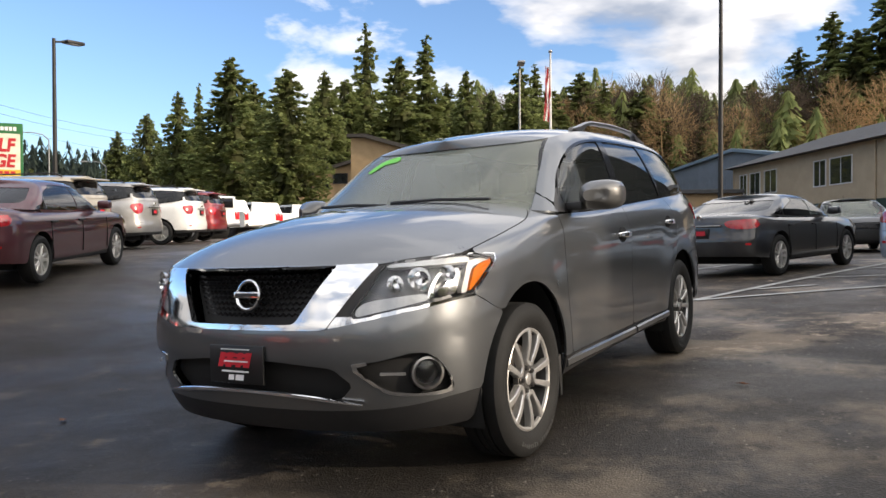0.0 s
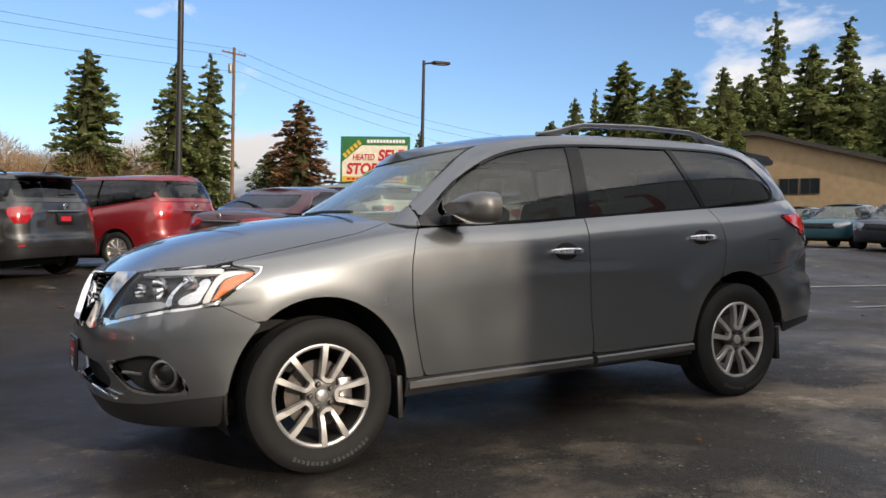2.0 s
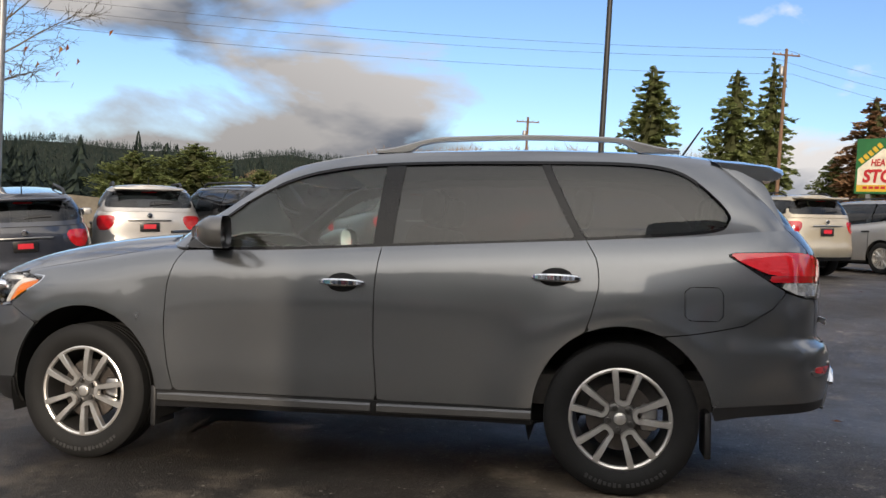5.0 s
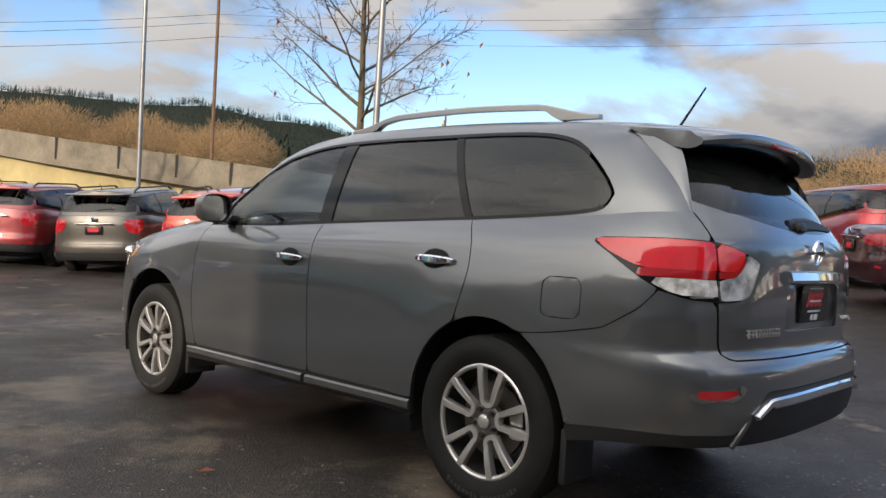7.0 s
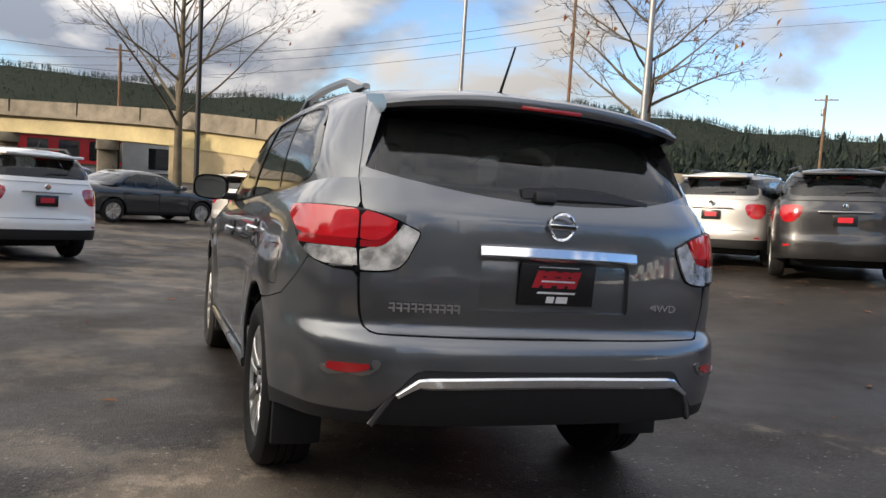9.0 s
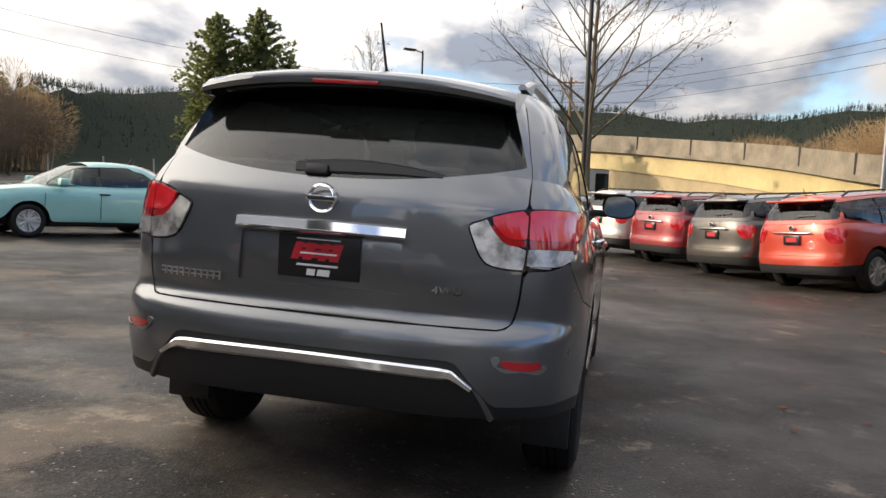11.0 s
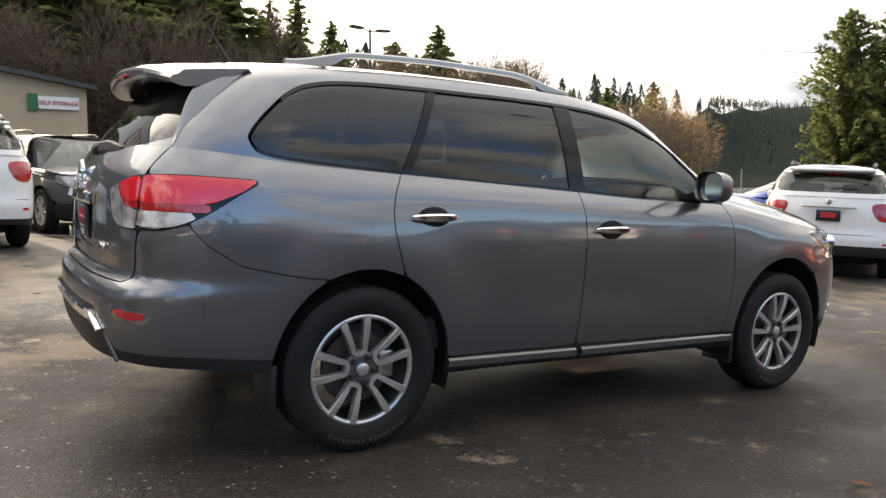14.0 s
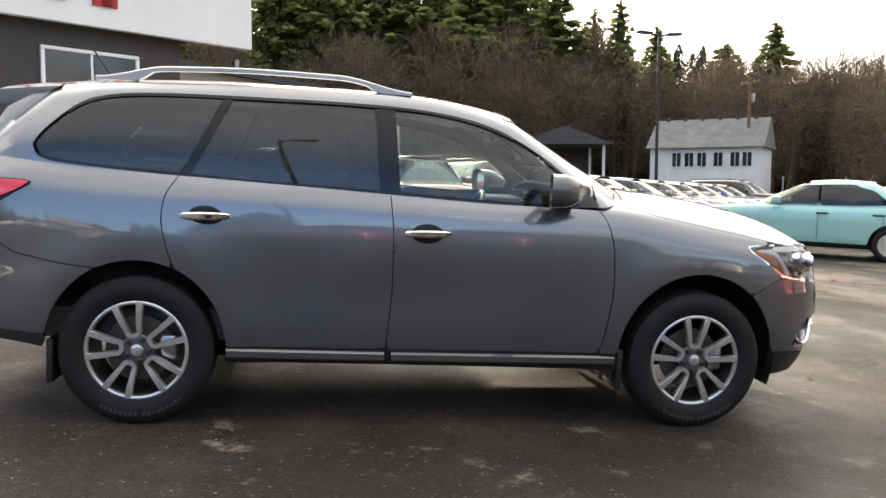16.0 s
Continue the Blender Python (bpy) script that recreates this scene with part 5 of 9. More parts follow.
    strip(bm, [(0.99, s * 0.938, 0.366), (-0.20, s * 0.945, 0.366)], 0.024, 0.014, (0, s, 0))
    strip(bm, [(-0.235, s * 0.945, 0.366), (-1.02, s * 0.948, 0.370)], 0.024, 0.014, (0, s, 0))
    part("sill_strip", bm, M_GREYDARK, hero)
# -- windscreen wipers and cabin
bm = bmesh.new()
for y0, y1 in ((0.60, -0.02), (-0.05, -0.55)):
    tube(bm, [(1.155 - 0.10 * abs(y0) ** 2, y0, 1.262), (1.165 - 0.09 * (y0 / 2 + y1 / 2) ** 2, (y0 + y1) / 2, 1.276), (1.150 - 0.10 * y1 * y1, y1, 1.275)], 0.009)
part("windscreen_wiper", bm, M_BLACKTRIM, hero)
bm = bmesh.new()
box(bm, 0.48, 1.02, -0.76, 0.76, 0.80, 1.13, 0.06)
box(bm, 0.46, 0.75, 0.22, 0.62, 1.02, 1.17, 0.05)
part("dashboard", bm, M_DASH, hero)
bm = bmesh.new()
tmp = bmesh.new()
rings = []
for k in range(28):
    a = 2 * math.pi * k / 28
    c = Vector((0, math.cos(a) * 0.185, math.sin(a) * 0.185))
    d = Vector((0, math.cos(a), math.sin(a)))
    rings.append([tmp.verts.new(c + d * 0.015 * math.cos(b) + Vector((0.015 * math.sin(b), 0, 0))) for b in np.linspace(0, 2 * math.pi, 8, endpoint=False)])
for k in range(28):
    for j in range(8):
        tmp.faces.new((rings[k][j], rings[k][(j + 1) % 8], rings[(k + 1) % 28][(j + 1) % 8], rings[(k + 1) % 28][j]))
add(bm, tmp, pose(0.40, 0.38, 1.02, 0, 25, 0))
box(bm, -0.02, 0.10, -0.17, 0.17, -0.03, 0.03, 0.015, pose(0.40, 0.38, 1.02, 0, 25, 0))
part("steering_wheel", bm, M_DASH, hero)


def seat(name, x, y, w, mat, head=True):
    st = new(name)
    st.parent = hero
    bm = bmesh.new()
    box(bm, x - 0.26, x + 0.27, y - w / 2, y + w / 2, 0.58, 0.76, 0.06)
    part("cushion", bm, mat, st)
    bm = bmesh.new()
    box(bm, -0.07, 0.07, -w / 2, w / 2, 0, 0.64, 0.055, pose(x - 0.25, y, 0.70, 0, -16, 0))
    part("backrest", bm, mat, st)
    for k in ((0,) if w < 0.7 else (-w * 0.3, w * 0.3)):
        bm = bmesh.new()
        box(bm, -0.05, 0.05, -0.125, 0.125, 0, 0.19, 0.045, pose(x - 0.43, y + k, 1.335, 0, -10, 0))
        part("headrest", bm, mat, st)


for y in (0.38, -0.38):
    seat("front_seat", 0.05, y, 0.50, M_SEAT)
seat("middle_bench", -0.80, 0, 1.30, M_SEAT)
seat("rear_bench", -1.55, 0, 1.10, M_SEAT)
bm = bmesh.new()
box(bm, -2.2, 1.0, -0.80, 0.80, 0.40, 0.56, 0.02)
part("cabin_floor", bm, M_SEAT, hero)
panel("headliner", [HERO.roof], lambda p: np.minimum(0.3 - X(p), X(p) + 2.0), M_SEATLIGHT, hero, rim=0, offset=-0.03, label="pale cloth headliner")
bm = bmesh.new()
box(bm, 0.42, 0.47, -0.13, 0.13, 1.515, 1.58, 0.02)
part("inside_mirror", bm, M_DASH, hero)
# ---------------------------------------------------------------- ground, hills


def fall(x, y):
    """Height of the lot: it falls to the east and has a shallow gutter south of the grey car."""
    x, y = np.asarray(x, float), np.asarray(y, float)
    zx = -0.0458 * 14 * np.tanh(x / 14)
    zy = np.where(y > 0, 0.032 * 12 * np.tanh(y / 12), 0.032 * y * np.exp(-(y / 4) ** 2) + 0.40 * smooth(-3.5, -10, y))
    return (zx + zy) * (1 - smooth(60, 110, np.hypot(x, y)))


def gz(x, y):
    return float(fall(x, y))


crest = curve([(-180, 5.0), (-165, 7.5), (-150, 7.0), (-140, 6.4), (-133, 4.8), (-127, 3.8), (-118, 3.2), (-108, 1.6), (-96, 1.2), (-84, 2.0), (-77, 3.0), (-69, 4.0), (-60, 3.5), (-48, 3.6), (-38, 4.0), (-28, 5.0), (-18, 4.7), (-8, 4.2), (5, 4.5),
               (15, 4.8), (24, 4.9), (35, 4.6), (50, 4.5), (70, 7.0), (90, 7.5), (110, 7.0), (140, 5.0), (180, 5.0)])
crest_d = curve([(-180, 170), (-150, 200), (-120, 260), (-104, 700), (-90, 1300), (-60, 1300), (-30, 1350), (0, 1500), (20, 1900), (34, 1500), (46, 260), (55, 220), (90, 190), (120, 190), (150, 180), (180, 170)])
rim_noise = lambda b, k=0.0: 0.35 * math.sin(b * 0.31 + k) + 0.25 * math.sin(b * 0.83 + 1.3 * k + 1) + 0.15 * math.sin(b * 2.1 + 0.4)


def hill(x, y):
    """Height of the hills."""
    r = math.hypot(x, y)
    b = math.degrees(math.atan2(y, x))
    d = float(crest_d(b))
    h = d * math.tan(radians(float(crest(b)) + 0.5 * rim_noise(b)))
    t = float(smooth(0.42, 1.0, r / d))
    return h * t if r <= d else h * (1 - 0.25 * float(smooth(1.0, 2.2, r / d)))


gm = bmesh.new()
rad = np.r_[np.linspace(0.6, 24, 48), np.linspace(26, 60, 18), np.geomspace(66, 2600, 46)]
ang = np.linspace(-math.pi, math.pi, 181)[:-1]
rings = []
for r in rad:
    ring_v = []
    for a in ang:
        x, y = r * math.cos(a), r * math.sin(a)
        ring_v.append(gm.verts.new((x, y, gz(x, y) + (hill(x, y) if r > 60 else 0))))
    rings.append(ring_v)
mid_v = gm.verts.new((0, 0, gz(0, 0)))
for k in range(180):
    gm.faces.new((mid_v, rings[0][k], rings[0][(k + 1) % 180]))
for p, q in zip(rings, rings[1:]):
    for k in range(180):
        gm.faces.new((p[k], q[k], q[(k + 1) % 180], p[(k + 1) % 180]))


def asphalt():
    mat, nt, b = nodes_of("damp_asphalt")
    geo = nt.nodes.new("ShaderNodeNewGeometry")
    pos = geo.outputs["Position"]

    def nz(scale, detail=5.0, rough=0.6):
        n = nt.nodes.new("ShaderNodeTexNoise")
        n.inputs["Scale"].default_value, n.inputs["Detail"].default_value, n.inputs["Roughness"].default_value = scale, detail, rough
        link(nt, pos, n.inputs["Vector"])
        return n.outputs["Fac"]
    vor = nt.nodes.new("ShaderNodeTexVoronoi")
    vor.inputs["Scale"].default_value = 95
    link(nt, pos, vor.inputs["Vector"])
    stones = ramp(nt, vor.outputs["Color"], [(0.1, (0.019, 0.0163, 0.014)), (0.6, (0.035, 0.030, 0.0255)), (0.88, (0.062, 0.054, 0.046)), (1.0, (0.20, 0.178, 0.15))])
    grain = ramp(nt, nz(38, 3), [(0.3, 0.75), (0.7, 1.15)])
    base = mixed(nt, 1.0, stones.outputs["Color"], grain.outputs["Color"], "MULTIPLY")
    # dry pale ground shows through on the side of the sales building
    sx = nt.nodes.new("ShaderNodeSeparateXYZ")
    link(nt, pos, sx.inputs["Vector"])
    north = nt.nodes.new("ShaderNodeMapRange")
    north.interpolation_type = "SMOOTHSTEP"
    for k_, v_ in (("From Min", -1.5), ("From Max", 2.0), ("To Min", 0.10), ("To Max", 0.60)):
        north.inputs[k_].default_value = v_
    link(nt, sx.outputs["Y"], north.inputs["Value"])
    patch = ramp(nt, nz(0.55, 8, 0.68), [(0.50, 0.0), (0.57, 0.6), (0.68, 1.0)])
    base = mixed(nt, mixed(nt, 1.0, patch.outputs["Color"], north.outputs["Result"], "MULTIPLY"), base, (0.30, 0.245, 0.18))
    # pale crust and scattered light chips
    crust = ramp(nt, nz(2.6, 8, 0.72), [(0.57, 0.0), (0.66, 0.75)])
    where = ramp(nt, nz(0.3, 4), [(0.45, 0.0), (0.62, 1.0)])
    base = mixed(nt, mixed(nt, 1.0, crust.outputs["Color"], where.outputs["Color"], "MULTIPLY"), base, (0.36, 0.30, 0.225))
    chip = nt.nodes.new("ShaderNodeTexVoronoi")
    chip.inputs["Scale"].default_value = 34
    link(nt, pos, chip.inputs["Vector"])
    csp = nt.nodes.new("ShaderNodeSeparateColor")
    link(nt, chip.outputs["Color"], csp.inputs["Color"])
    near = ramp(nt, chip.outputs["Distance"], [(0.22, 1.0), (0.32, 0.0)])
    rare = ramp(nt, csp.outputs["Red"], [(0.93, 0.0), (0.96, 0.7)])
    base = mixed(nt, mixed(nt, 1.0, near.outputs["Color"], rare.outputs["Color"], "MULTIPLY"), base, (0.34, 0.31, 0.27))
    brown = ramp(nt, nz(0.16, 5), [(0.45, 0.0), (0.7, 0.35)])
    base = mixed(nt, brown.outputs["Color"], base, mixed(nt, 1.0, base, (1.35, 1.05, 0.85), "MULTIPLY"))
    # lighter behind the grey car, darker to the east
    lighter = nt.nodes.new("ShaderNodeMapRange")
    lighter.interpolation_type = "SMOOTHSTEP"
    for k_, v_ in (("From Min", 4.0), ("From Max", -7.0), ("To Min", 0.72), ("To Max", 1.55)):
        lighter.inputs[k_].default_value = v_
    link(nt, sx.outputs["X"], lighter.inputs["Value"])
    base = mixed(nt, 1.0, base, lighter.outputs["Result"], "MULTIPLY")
    # two round spots, one on either side of the grey car: shade painted into the colour
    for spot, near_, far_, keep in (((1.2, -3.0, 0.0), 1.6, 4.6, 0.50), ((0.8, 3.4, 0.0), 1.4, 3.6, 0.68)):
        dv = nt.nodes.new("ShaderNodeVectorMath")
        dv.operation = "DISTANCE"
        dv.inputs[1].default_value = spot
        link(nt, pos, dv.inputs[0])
        shaded = nt.nodes.new("ShaderNodeMapRange")
        shaded.interpolation_type = "SMOOTHSTEP"
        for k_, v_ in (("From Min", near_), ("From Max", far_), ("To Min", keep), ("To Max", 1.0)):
            shaded.inputs[k_].default_value = v_
        link(nt, dv.outputs["Value"], shaded.inputs["Value"])
        base = mixed(nt, 1.0, base, shaded.outputs["Result"], "MULTIPLY")
    # past the lot: dead grass and scrub, tinted dark and bluish for distance haze
    dist = nt.nodes.new("ShaderNodeVectorMath")
    dist.operation = "LENGTH"
    link(nt, pos, dist.inputs[0])
    far = nt.nodes.new("ShaderNodeMapRange")
    far.inputs["From Min"].default_value, far.inputs["From Max"].default_value = 62, 90
    link(nt, dist.outputs["Value"], far.inputs["Value"])
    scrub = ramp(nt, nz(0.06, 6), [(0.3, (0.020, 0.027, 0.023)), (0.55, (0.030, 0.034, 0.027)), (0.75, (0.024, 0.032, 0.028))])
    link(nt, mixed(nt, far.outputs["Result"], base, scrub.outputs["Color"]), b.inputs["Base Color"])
    wet = ramp(nt, nz(0.42, 6, 0.6), [(0.36, 0.36), (0.5, 0.56), (0.64, 0.78)])
    link(nt, wet.outputs["Color"], b.inputs["Roughness"])
    sp = nt.nodes.new("ShaderNodeMapRange")
    sp.inputs["To Min"].default_value, sp.inputs["To Max"].default_value = 0.3, 0.0
    link(nt, far.outputs["Result"], sp.inputs["Value"])
    link(nt, sp.outputs["Result"], b.inputs["Specular IOR Level"])
    bp = bump(nt, vor.outputs["Distance"], b, 0.5, 0.006)
    bump(nt, nz(6, 6), b, 0.25, 0.012, bp)
    return mat


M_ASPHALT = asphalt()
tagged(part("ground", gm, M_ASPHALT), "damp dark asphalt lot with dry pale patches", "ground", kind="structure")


# painted lines on the lot
M_LINE = plain("worn_white_road_paint", (0.55, 0.54, 0.50), 0.7, dark=0.55, scale=18, grain=0.2)


def painted(a, b, w=0.11):
    bm = bmesh.new()
    a, b = Vector((*a, 0)), Vector((*b, 0))
    side = (b - a).normalized().cross(Vector((0, 0, 1))) * w / 2
    n = max(2, int((b - a).length / 0.5))
    rows = [[bm.verts.new((p.x, p.y, gz(p.x, p.y) + 0.012)) for p in (a.lerp(b, k / n) - side, a.lerp(b, k / n) + side)] for k in range(n + 1)]
    for p, q in zip(rows, rows[1:]):
        bm.faces.new((p[0], p[1], q[1], q[0]))
    tagged(part("painted_line", bm, M_LINE), "worn white parking line on the asphalt", "line", "parking lines", kind="structure")


for a, b in (((-5.0, 0.2), (-13.5, 2.6)), ((-5.0, 0.2), (-7.0, 2.4)), ((-7.0, 2.4), (-13.0, 4.1)), ((-6.4, 0.7), (-7.0, 1.35)), ((-8.2, 1.15), (-8.9, 2.8)), ((-10.2, 1.7), (-10.9, 3.4)),
             ((-7.2, -2.0), (-12.2, -0.6)), ((-8.2, -4.6), (-13.4, -3.2)), ((2.6, 9.3), (-2.4, 9.8)), ((-4.8, 8.4), (-6.3, 4.6)), ((-7.6, 7.6), (-9.2, 3.9))):
    painted(a, b)
# fallen leaves
rng = np.random.default_rng(5)
M_LEAF = plain("fallen_brown_leaf", (0.20, 0.075, 0.03), 0.8, dark=0.5, scale=90)
bm = bmesh.new()


def leaf(bm, x, y, s, a):
    z = gz(x, y) + 0.012
    pts = [(0, 0, 0.0), (0.5, 0.28, 0.12), (0.9, 0.12, 0.05), (1.25, 0, 0.16), (0.9, -0.12, 0.04), (0.5, -0.28, 0.14)]
    vs = []
    for px, py, pz in pts:
        px -= 0.6
        vs.append(bm.verts.new((x + s * (px * math.cos(a) - py * math.sin(a)), y + s * (px * math.sin(a) + py * math.cos(a)), z + s * pz)))
    bm.faces.new((vs[0], vs[1], vs[2], vs[3]))
    bm.faces.new((vs[0], vs[3], vs[4], vs[5]))


for k in range(420):
    if k < 150:
        x, y = rng.uniform(-14, 14), rng.uniform(-14, 12)
        if abs(x) < 2.8 and abs(y) < 1.3:
            continue
    else:
        x, y = 9.5 + rng.normal(0, 3.4), -7.4 + rng.normal(0, 2.6)
    leaf(bm, x, y, rng.uniform(0.05, 0.10), rng.uniform(0, 6.3))
for x, y in ((-2.3, -2.6), (0.3, -2.2), (1.9, -2.1), (-4.1, -1.4), (-3.3, -0.9)):
    leaf(bm, x, y, 0.085, x * 7)
tagged(part("fallen_leaves", bm, M_LEAF, angle=0), "scattered brown fallen leaves on the asphalt", "leaves", kind="stuff")
# ---------------------------------------------------------------- parked cars
def small_wheel(r, rim):
    bm = bmesh.new()
    h = 0.105
    lathe(bm, [(rim, h * 0.8), (rim + 0.03, h), (r - 0.04, h), (r - 0.01, h * 0.8), (r, h * 0.5), (r, -h * 0.5), (r - 0.01, -h * 0.8), (r - 0.04, -h), (rim, -h * 0.8)], 28)
    ty = mesh_of("tyre", bm)
    bm = bmesh.new()
    lathe(bm, [(rim + 0.002, h * 0.86), (rim * 0.93, h * 0.86), (rim * 0.9, h * 0.3), (0.001, h * 0.2)], 28)
    for k in range(10):
        a = 2 * math.pi * k / 10
        tmp = bmesh.new()
        box(tmp, -0.020, 0.020, h * 0.3, h * 0.78, 0.03, rim * 0.94, 0.006, seg=1)
        add(bm, tmp, Matrix.Rotation(a + (0.18 if k % 2 else -0.0), 4, "Y"))
    lathe(bm, [(0.001, h * 0.86), (0.05, h * 0.84), (0.06, h * 0.5)], 16)
    return ty, mesh_of("rim", bm)


KINDS = {}


def car_kind(kind):
    """The body of one kind of parked car, facing +x, built once."""
    if kind in KINDS:
        return KINDS[kind]
    P = {
        # front, rear, half width, belt rear/mid/front, bonnet mid, cowl, roof front, roof rear, rear foot, roof height, axle, tyre, deck
        "suv": dict(f=2.26, r=-2.30, w=0.925, zs=(1.10, 1.06, 0.95), hood=1.10, cowl=1.02, rf=0.34, rr=-1.98, rb=-2.22, h=1.68, ax=1.34, ty=0.36, deck=0),
        "minivan": dict(f=2.50, r=-2.60, w=0.98, zs=(1.13, 1.06, 0.92), hood=1.10, cowl=1.42, rf=0.55, rr=-2.35, rb=-2.53, h=1.74, ax=1.54, ty=0.345, deck=0),
        "wagon": dict(f=2.42, r=-2.40, w=0.935, zs=(1.12, 1.08, 0.96), hood=1.12, cowl=1.08, rf=0.38, rr=-2.12, rb=-2.33, h=1.70, ax=1.44, ty=0.36, deck=0),
        "sedan": dict(f=2.38, r=-2.40, w=0.925, zs=(1.00, 0.95, 0.80), hood=0.96, cowl=0.98, rf=0.20, rr=-1.02, rb=-1.78, h=1.45, ax=1.40, ty=0.33, deck=1.08),
        "coupe": dict(f=2.33, r=-2.30, w=0.93, zs=(0.97, 0.92, 0.78), hood=0.92, cowl=0.92, rf=0.16, rr=-0.80, rb=-1.80, h=1.37, ax=1.38, ty=0.335, deck=1.03),
        "small_sedan": dict(f=2.18, r=-2.20, w=0.86, zs=(1.02, 0.95, 0.82), hood=0.98, cowl=1.02, rf=0.15, rr=-0.98, rb=-1.68, h=1.47, ax=1.24, ty=0.31, deck=1.10),
    }[kind]
    f, r, w, h = P["f"], P["r"], P["w"], P["h"]
    zr, zm, zf = P["zs"]
    top = zr + 0.10 if not P["deck"] else zr
    tail_z = top
    S = Shape(
        front=[(0.18, f - 0.14), (0.35, f - 0.03), (0.55, f), (0.70, f - 0.01), (zf, f - 0.12)],
        rear=[(0.22, r + 0.12), (0.40, r + 0.02), (0.58, r), (0.72, r + 0.03), (zr - 0.1, r + 0.05), (tail_z + 0.02, r + 0.10)],
        width=[(0.18, w - 0.09), (0.32, w - 0.02), (0.45, w - 0.01), (0.7, w), (zm - 0.1, w - 0.012), (zm + 0.05, w - 0.04), (tail_z + 0.05, w - 0.07)],
        shoulder=[(r, top), (r + 0.5, top - 0.015), (-0.6, zm), (P["cowl"] - 0.1, zm - 0.02), ((P["cowl"] + f) / 2, (zm + zf) / 2 - 0.01), (f - 0.1, zf)],
        bonnet=[(P["cowl"] - 0.4, P["hood"] + 0.03), (P["cowl"], P["hood"]), ((P["cowl"] + f) / 2, P["hood"] - 0.06), (f - 0.25, zf + 0.08), (f - 0.12, zf)],
        roof_edge=[(r, h - 0.14), (P["rr"], h - 0.075), (-0.5, h - 0.05), (P["rf"] - 0.2, h - 0.065), (P["rf"] + 0.25, h - 0.13)],
        roof_mid=[(r, h - 0.07), (P["rr"], h - 0.03), (-0.5, h), (P["rf"] - 0.2, h - 0.02), (P["rf"] + 0.25, h - 0.09)],
        cabin_front=[(0, P["cowl"] + 0.12), (0.5, (P["cowl"] + P["rf"]) / 2 + 0.15), (1, P["rf"] + 0.15)],
        cabin_rear=[(0, P["rb"]), (0.5, (P["rb"] + P["rr"]) / 2 - 0.02), (1, P["rr"])],
        cabin_width=[(0, w - 0.06), (0.3, w - 0.09), (0.75, w - 0.20), (0.92, w - 0.265), (1, w - 0.33)],
        bottom=[(r, 0.36), (-1, 0.26), (1, 0.24), (f, 0.24)], fine=0.42,
        deck=[(r + 0.08, zr), (r + 0.2, P["deck"] - 0.02), (P["rb"] + 0.1, P["deck"]), (P["rb"] + 0.5, P["deck"] + 0.02)] if P["deck"] else None)
    t = new("template_" + kind)
    ax, ty = P["ax"], P["ty"]
    af, ar = disc(ax, ty, ty + 0.055, ty + 0.06), disc(-ax, ty, ty + 0.055, ty + 0.06)
    W_, C_ = S.wrap, S.cabin
    sh = curve([(r, top), (r + 0.5, top - 0.015), (-0.6, zm), (P["cowl"] - 0.1, zm - 0.02), (f, zf)])
    edge = curve([(r, h - 0.14), (P["rr"], h - 0.075), (-0.5, h - 0.05), (P["rf"] - 0.2, h - 0.065), (P["rf"] + 0.25, h - 0.13)])
    cw, rf, rr, rb = P["cowl"], P["rf"], P["rr"], P["rb"]
    lo = 0.035
    slope = 0.0 if P["deck"] else 0.12
    poly = [(cw - 0.10, sh(cw) + lo), (rf + 0.22, edge(rf) - 0.085), (rf - 0.1, edge(rf - 0.1) - 0.05), (-0.6, edge(-0.6) - 0.045), (rr + 0.30, edge(rr) - 0.06),
            (rr + 0.05 - slope, edge(rr) - 0.13), ((rb + rr) / 2 + 0.22, sh(rb) + 0.12), (rb + 0.34, sh(rb) + lo + 0.01), (-0.6, zm + lo), (0.3, zm + lo - 0.01)]
    dl = xz(poly, 5)
    wy = curve([(zm - 0.1, w - 0.12), (zm + 0.1, w - 0.16), (h - 0.1, w - 0.30), (h, w - 0.34)])
    sc = both(lambda p: wy(Z(p)) - np.abs(Y(p)), lambda p: X(p) - (rf - 0.02))
    rw = both(lambda p: wy(Z(p)) - 0.0 - np.abs(Y(p)), lambda p: (rr + 0.04) - X(p), lambda p: Z(p) - (sh(r) + 0.05 if not P["deck"] else P["deck"] + 0.02), lambda p: (h - 0.14) - Z(p))
    q_r = lambda p: np.abs(Y(p)) + (X(p) - r)
    q_f = lambda p: np.abs(Y(p)) + (f - X(p))
    if kind in ("minivan", "wagon", "suv"):
        tlz = (zr - 0.24, zr + (0.08 if kind == "minivan" else 0.0))
        tp = [(w - 0.26, tlz[1]), (w + 0.22, tlz[1] - 0.01), (w + 0.16, tlz[0] + 0.08), (w + 0.05, tlz[0]), (w - 0.2, tlz[0] + 0.03)]
    else:
        tlz = (zr - 0.20, zr - 0.05)
        tp = [(w - 0.42, tlz[1] - 0.01), (w + 0.25, tlz[1]), (w + 0.18, tlz[0] + 0.02), (w - 0.35, tlz[0] + 0.02)]
    tl = both(lambda p: inside(closed(tp, 4), q_r(p), Z(p)), lambda p: -0.8 - X(p))
    hp = [(w - 0.36, zf - 0.16), (w - 0.30, zf - 0.03), (w + 0.3, zf - 0.01), (w + 0.5, zf + 0.02), (w + 0.3, zf - 0.12), (w - 0.1, zf - 0.19)]
    hl = both(lambda p: inside(closed(hp, 4), q_f(p), Z(p)), lambda p: X(p) - 0.8)
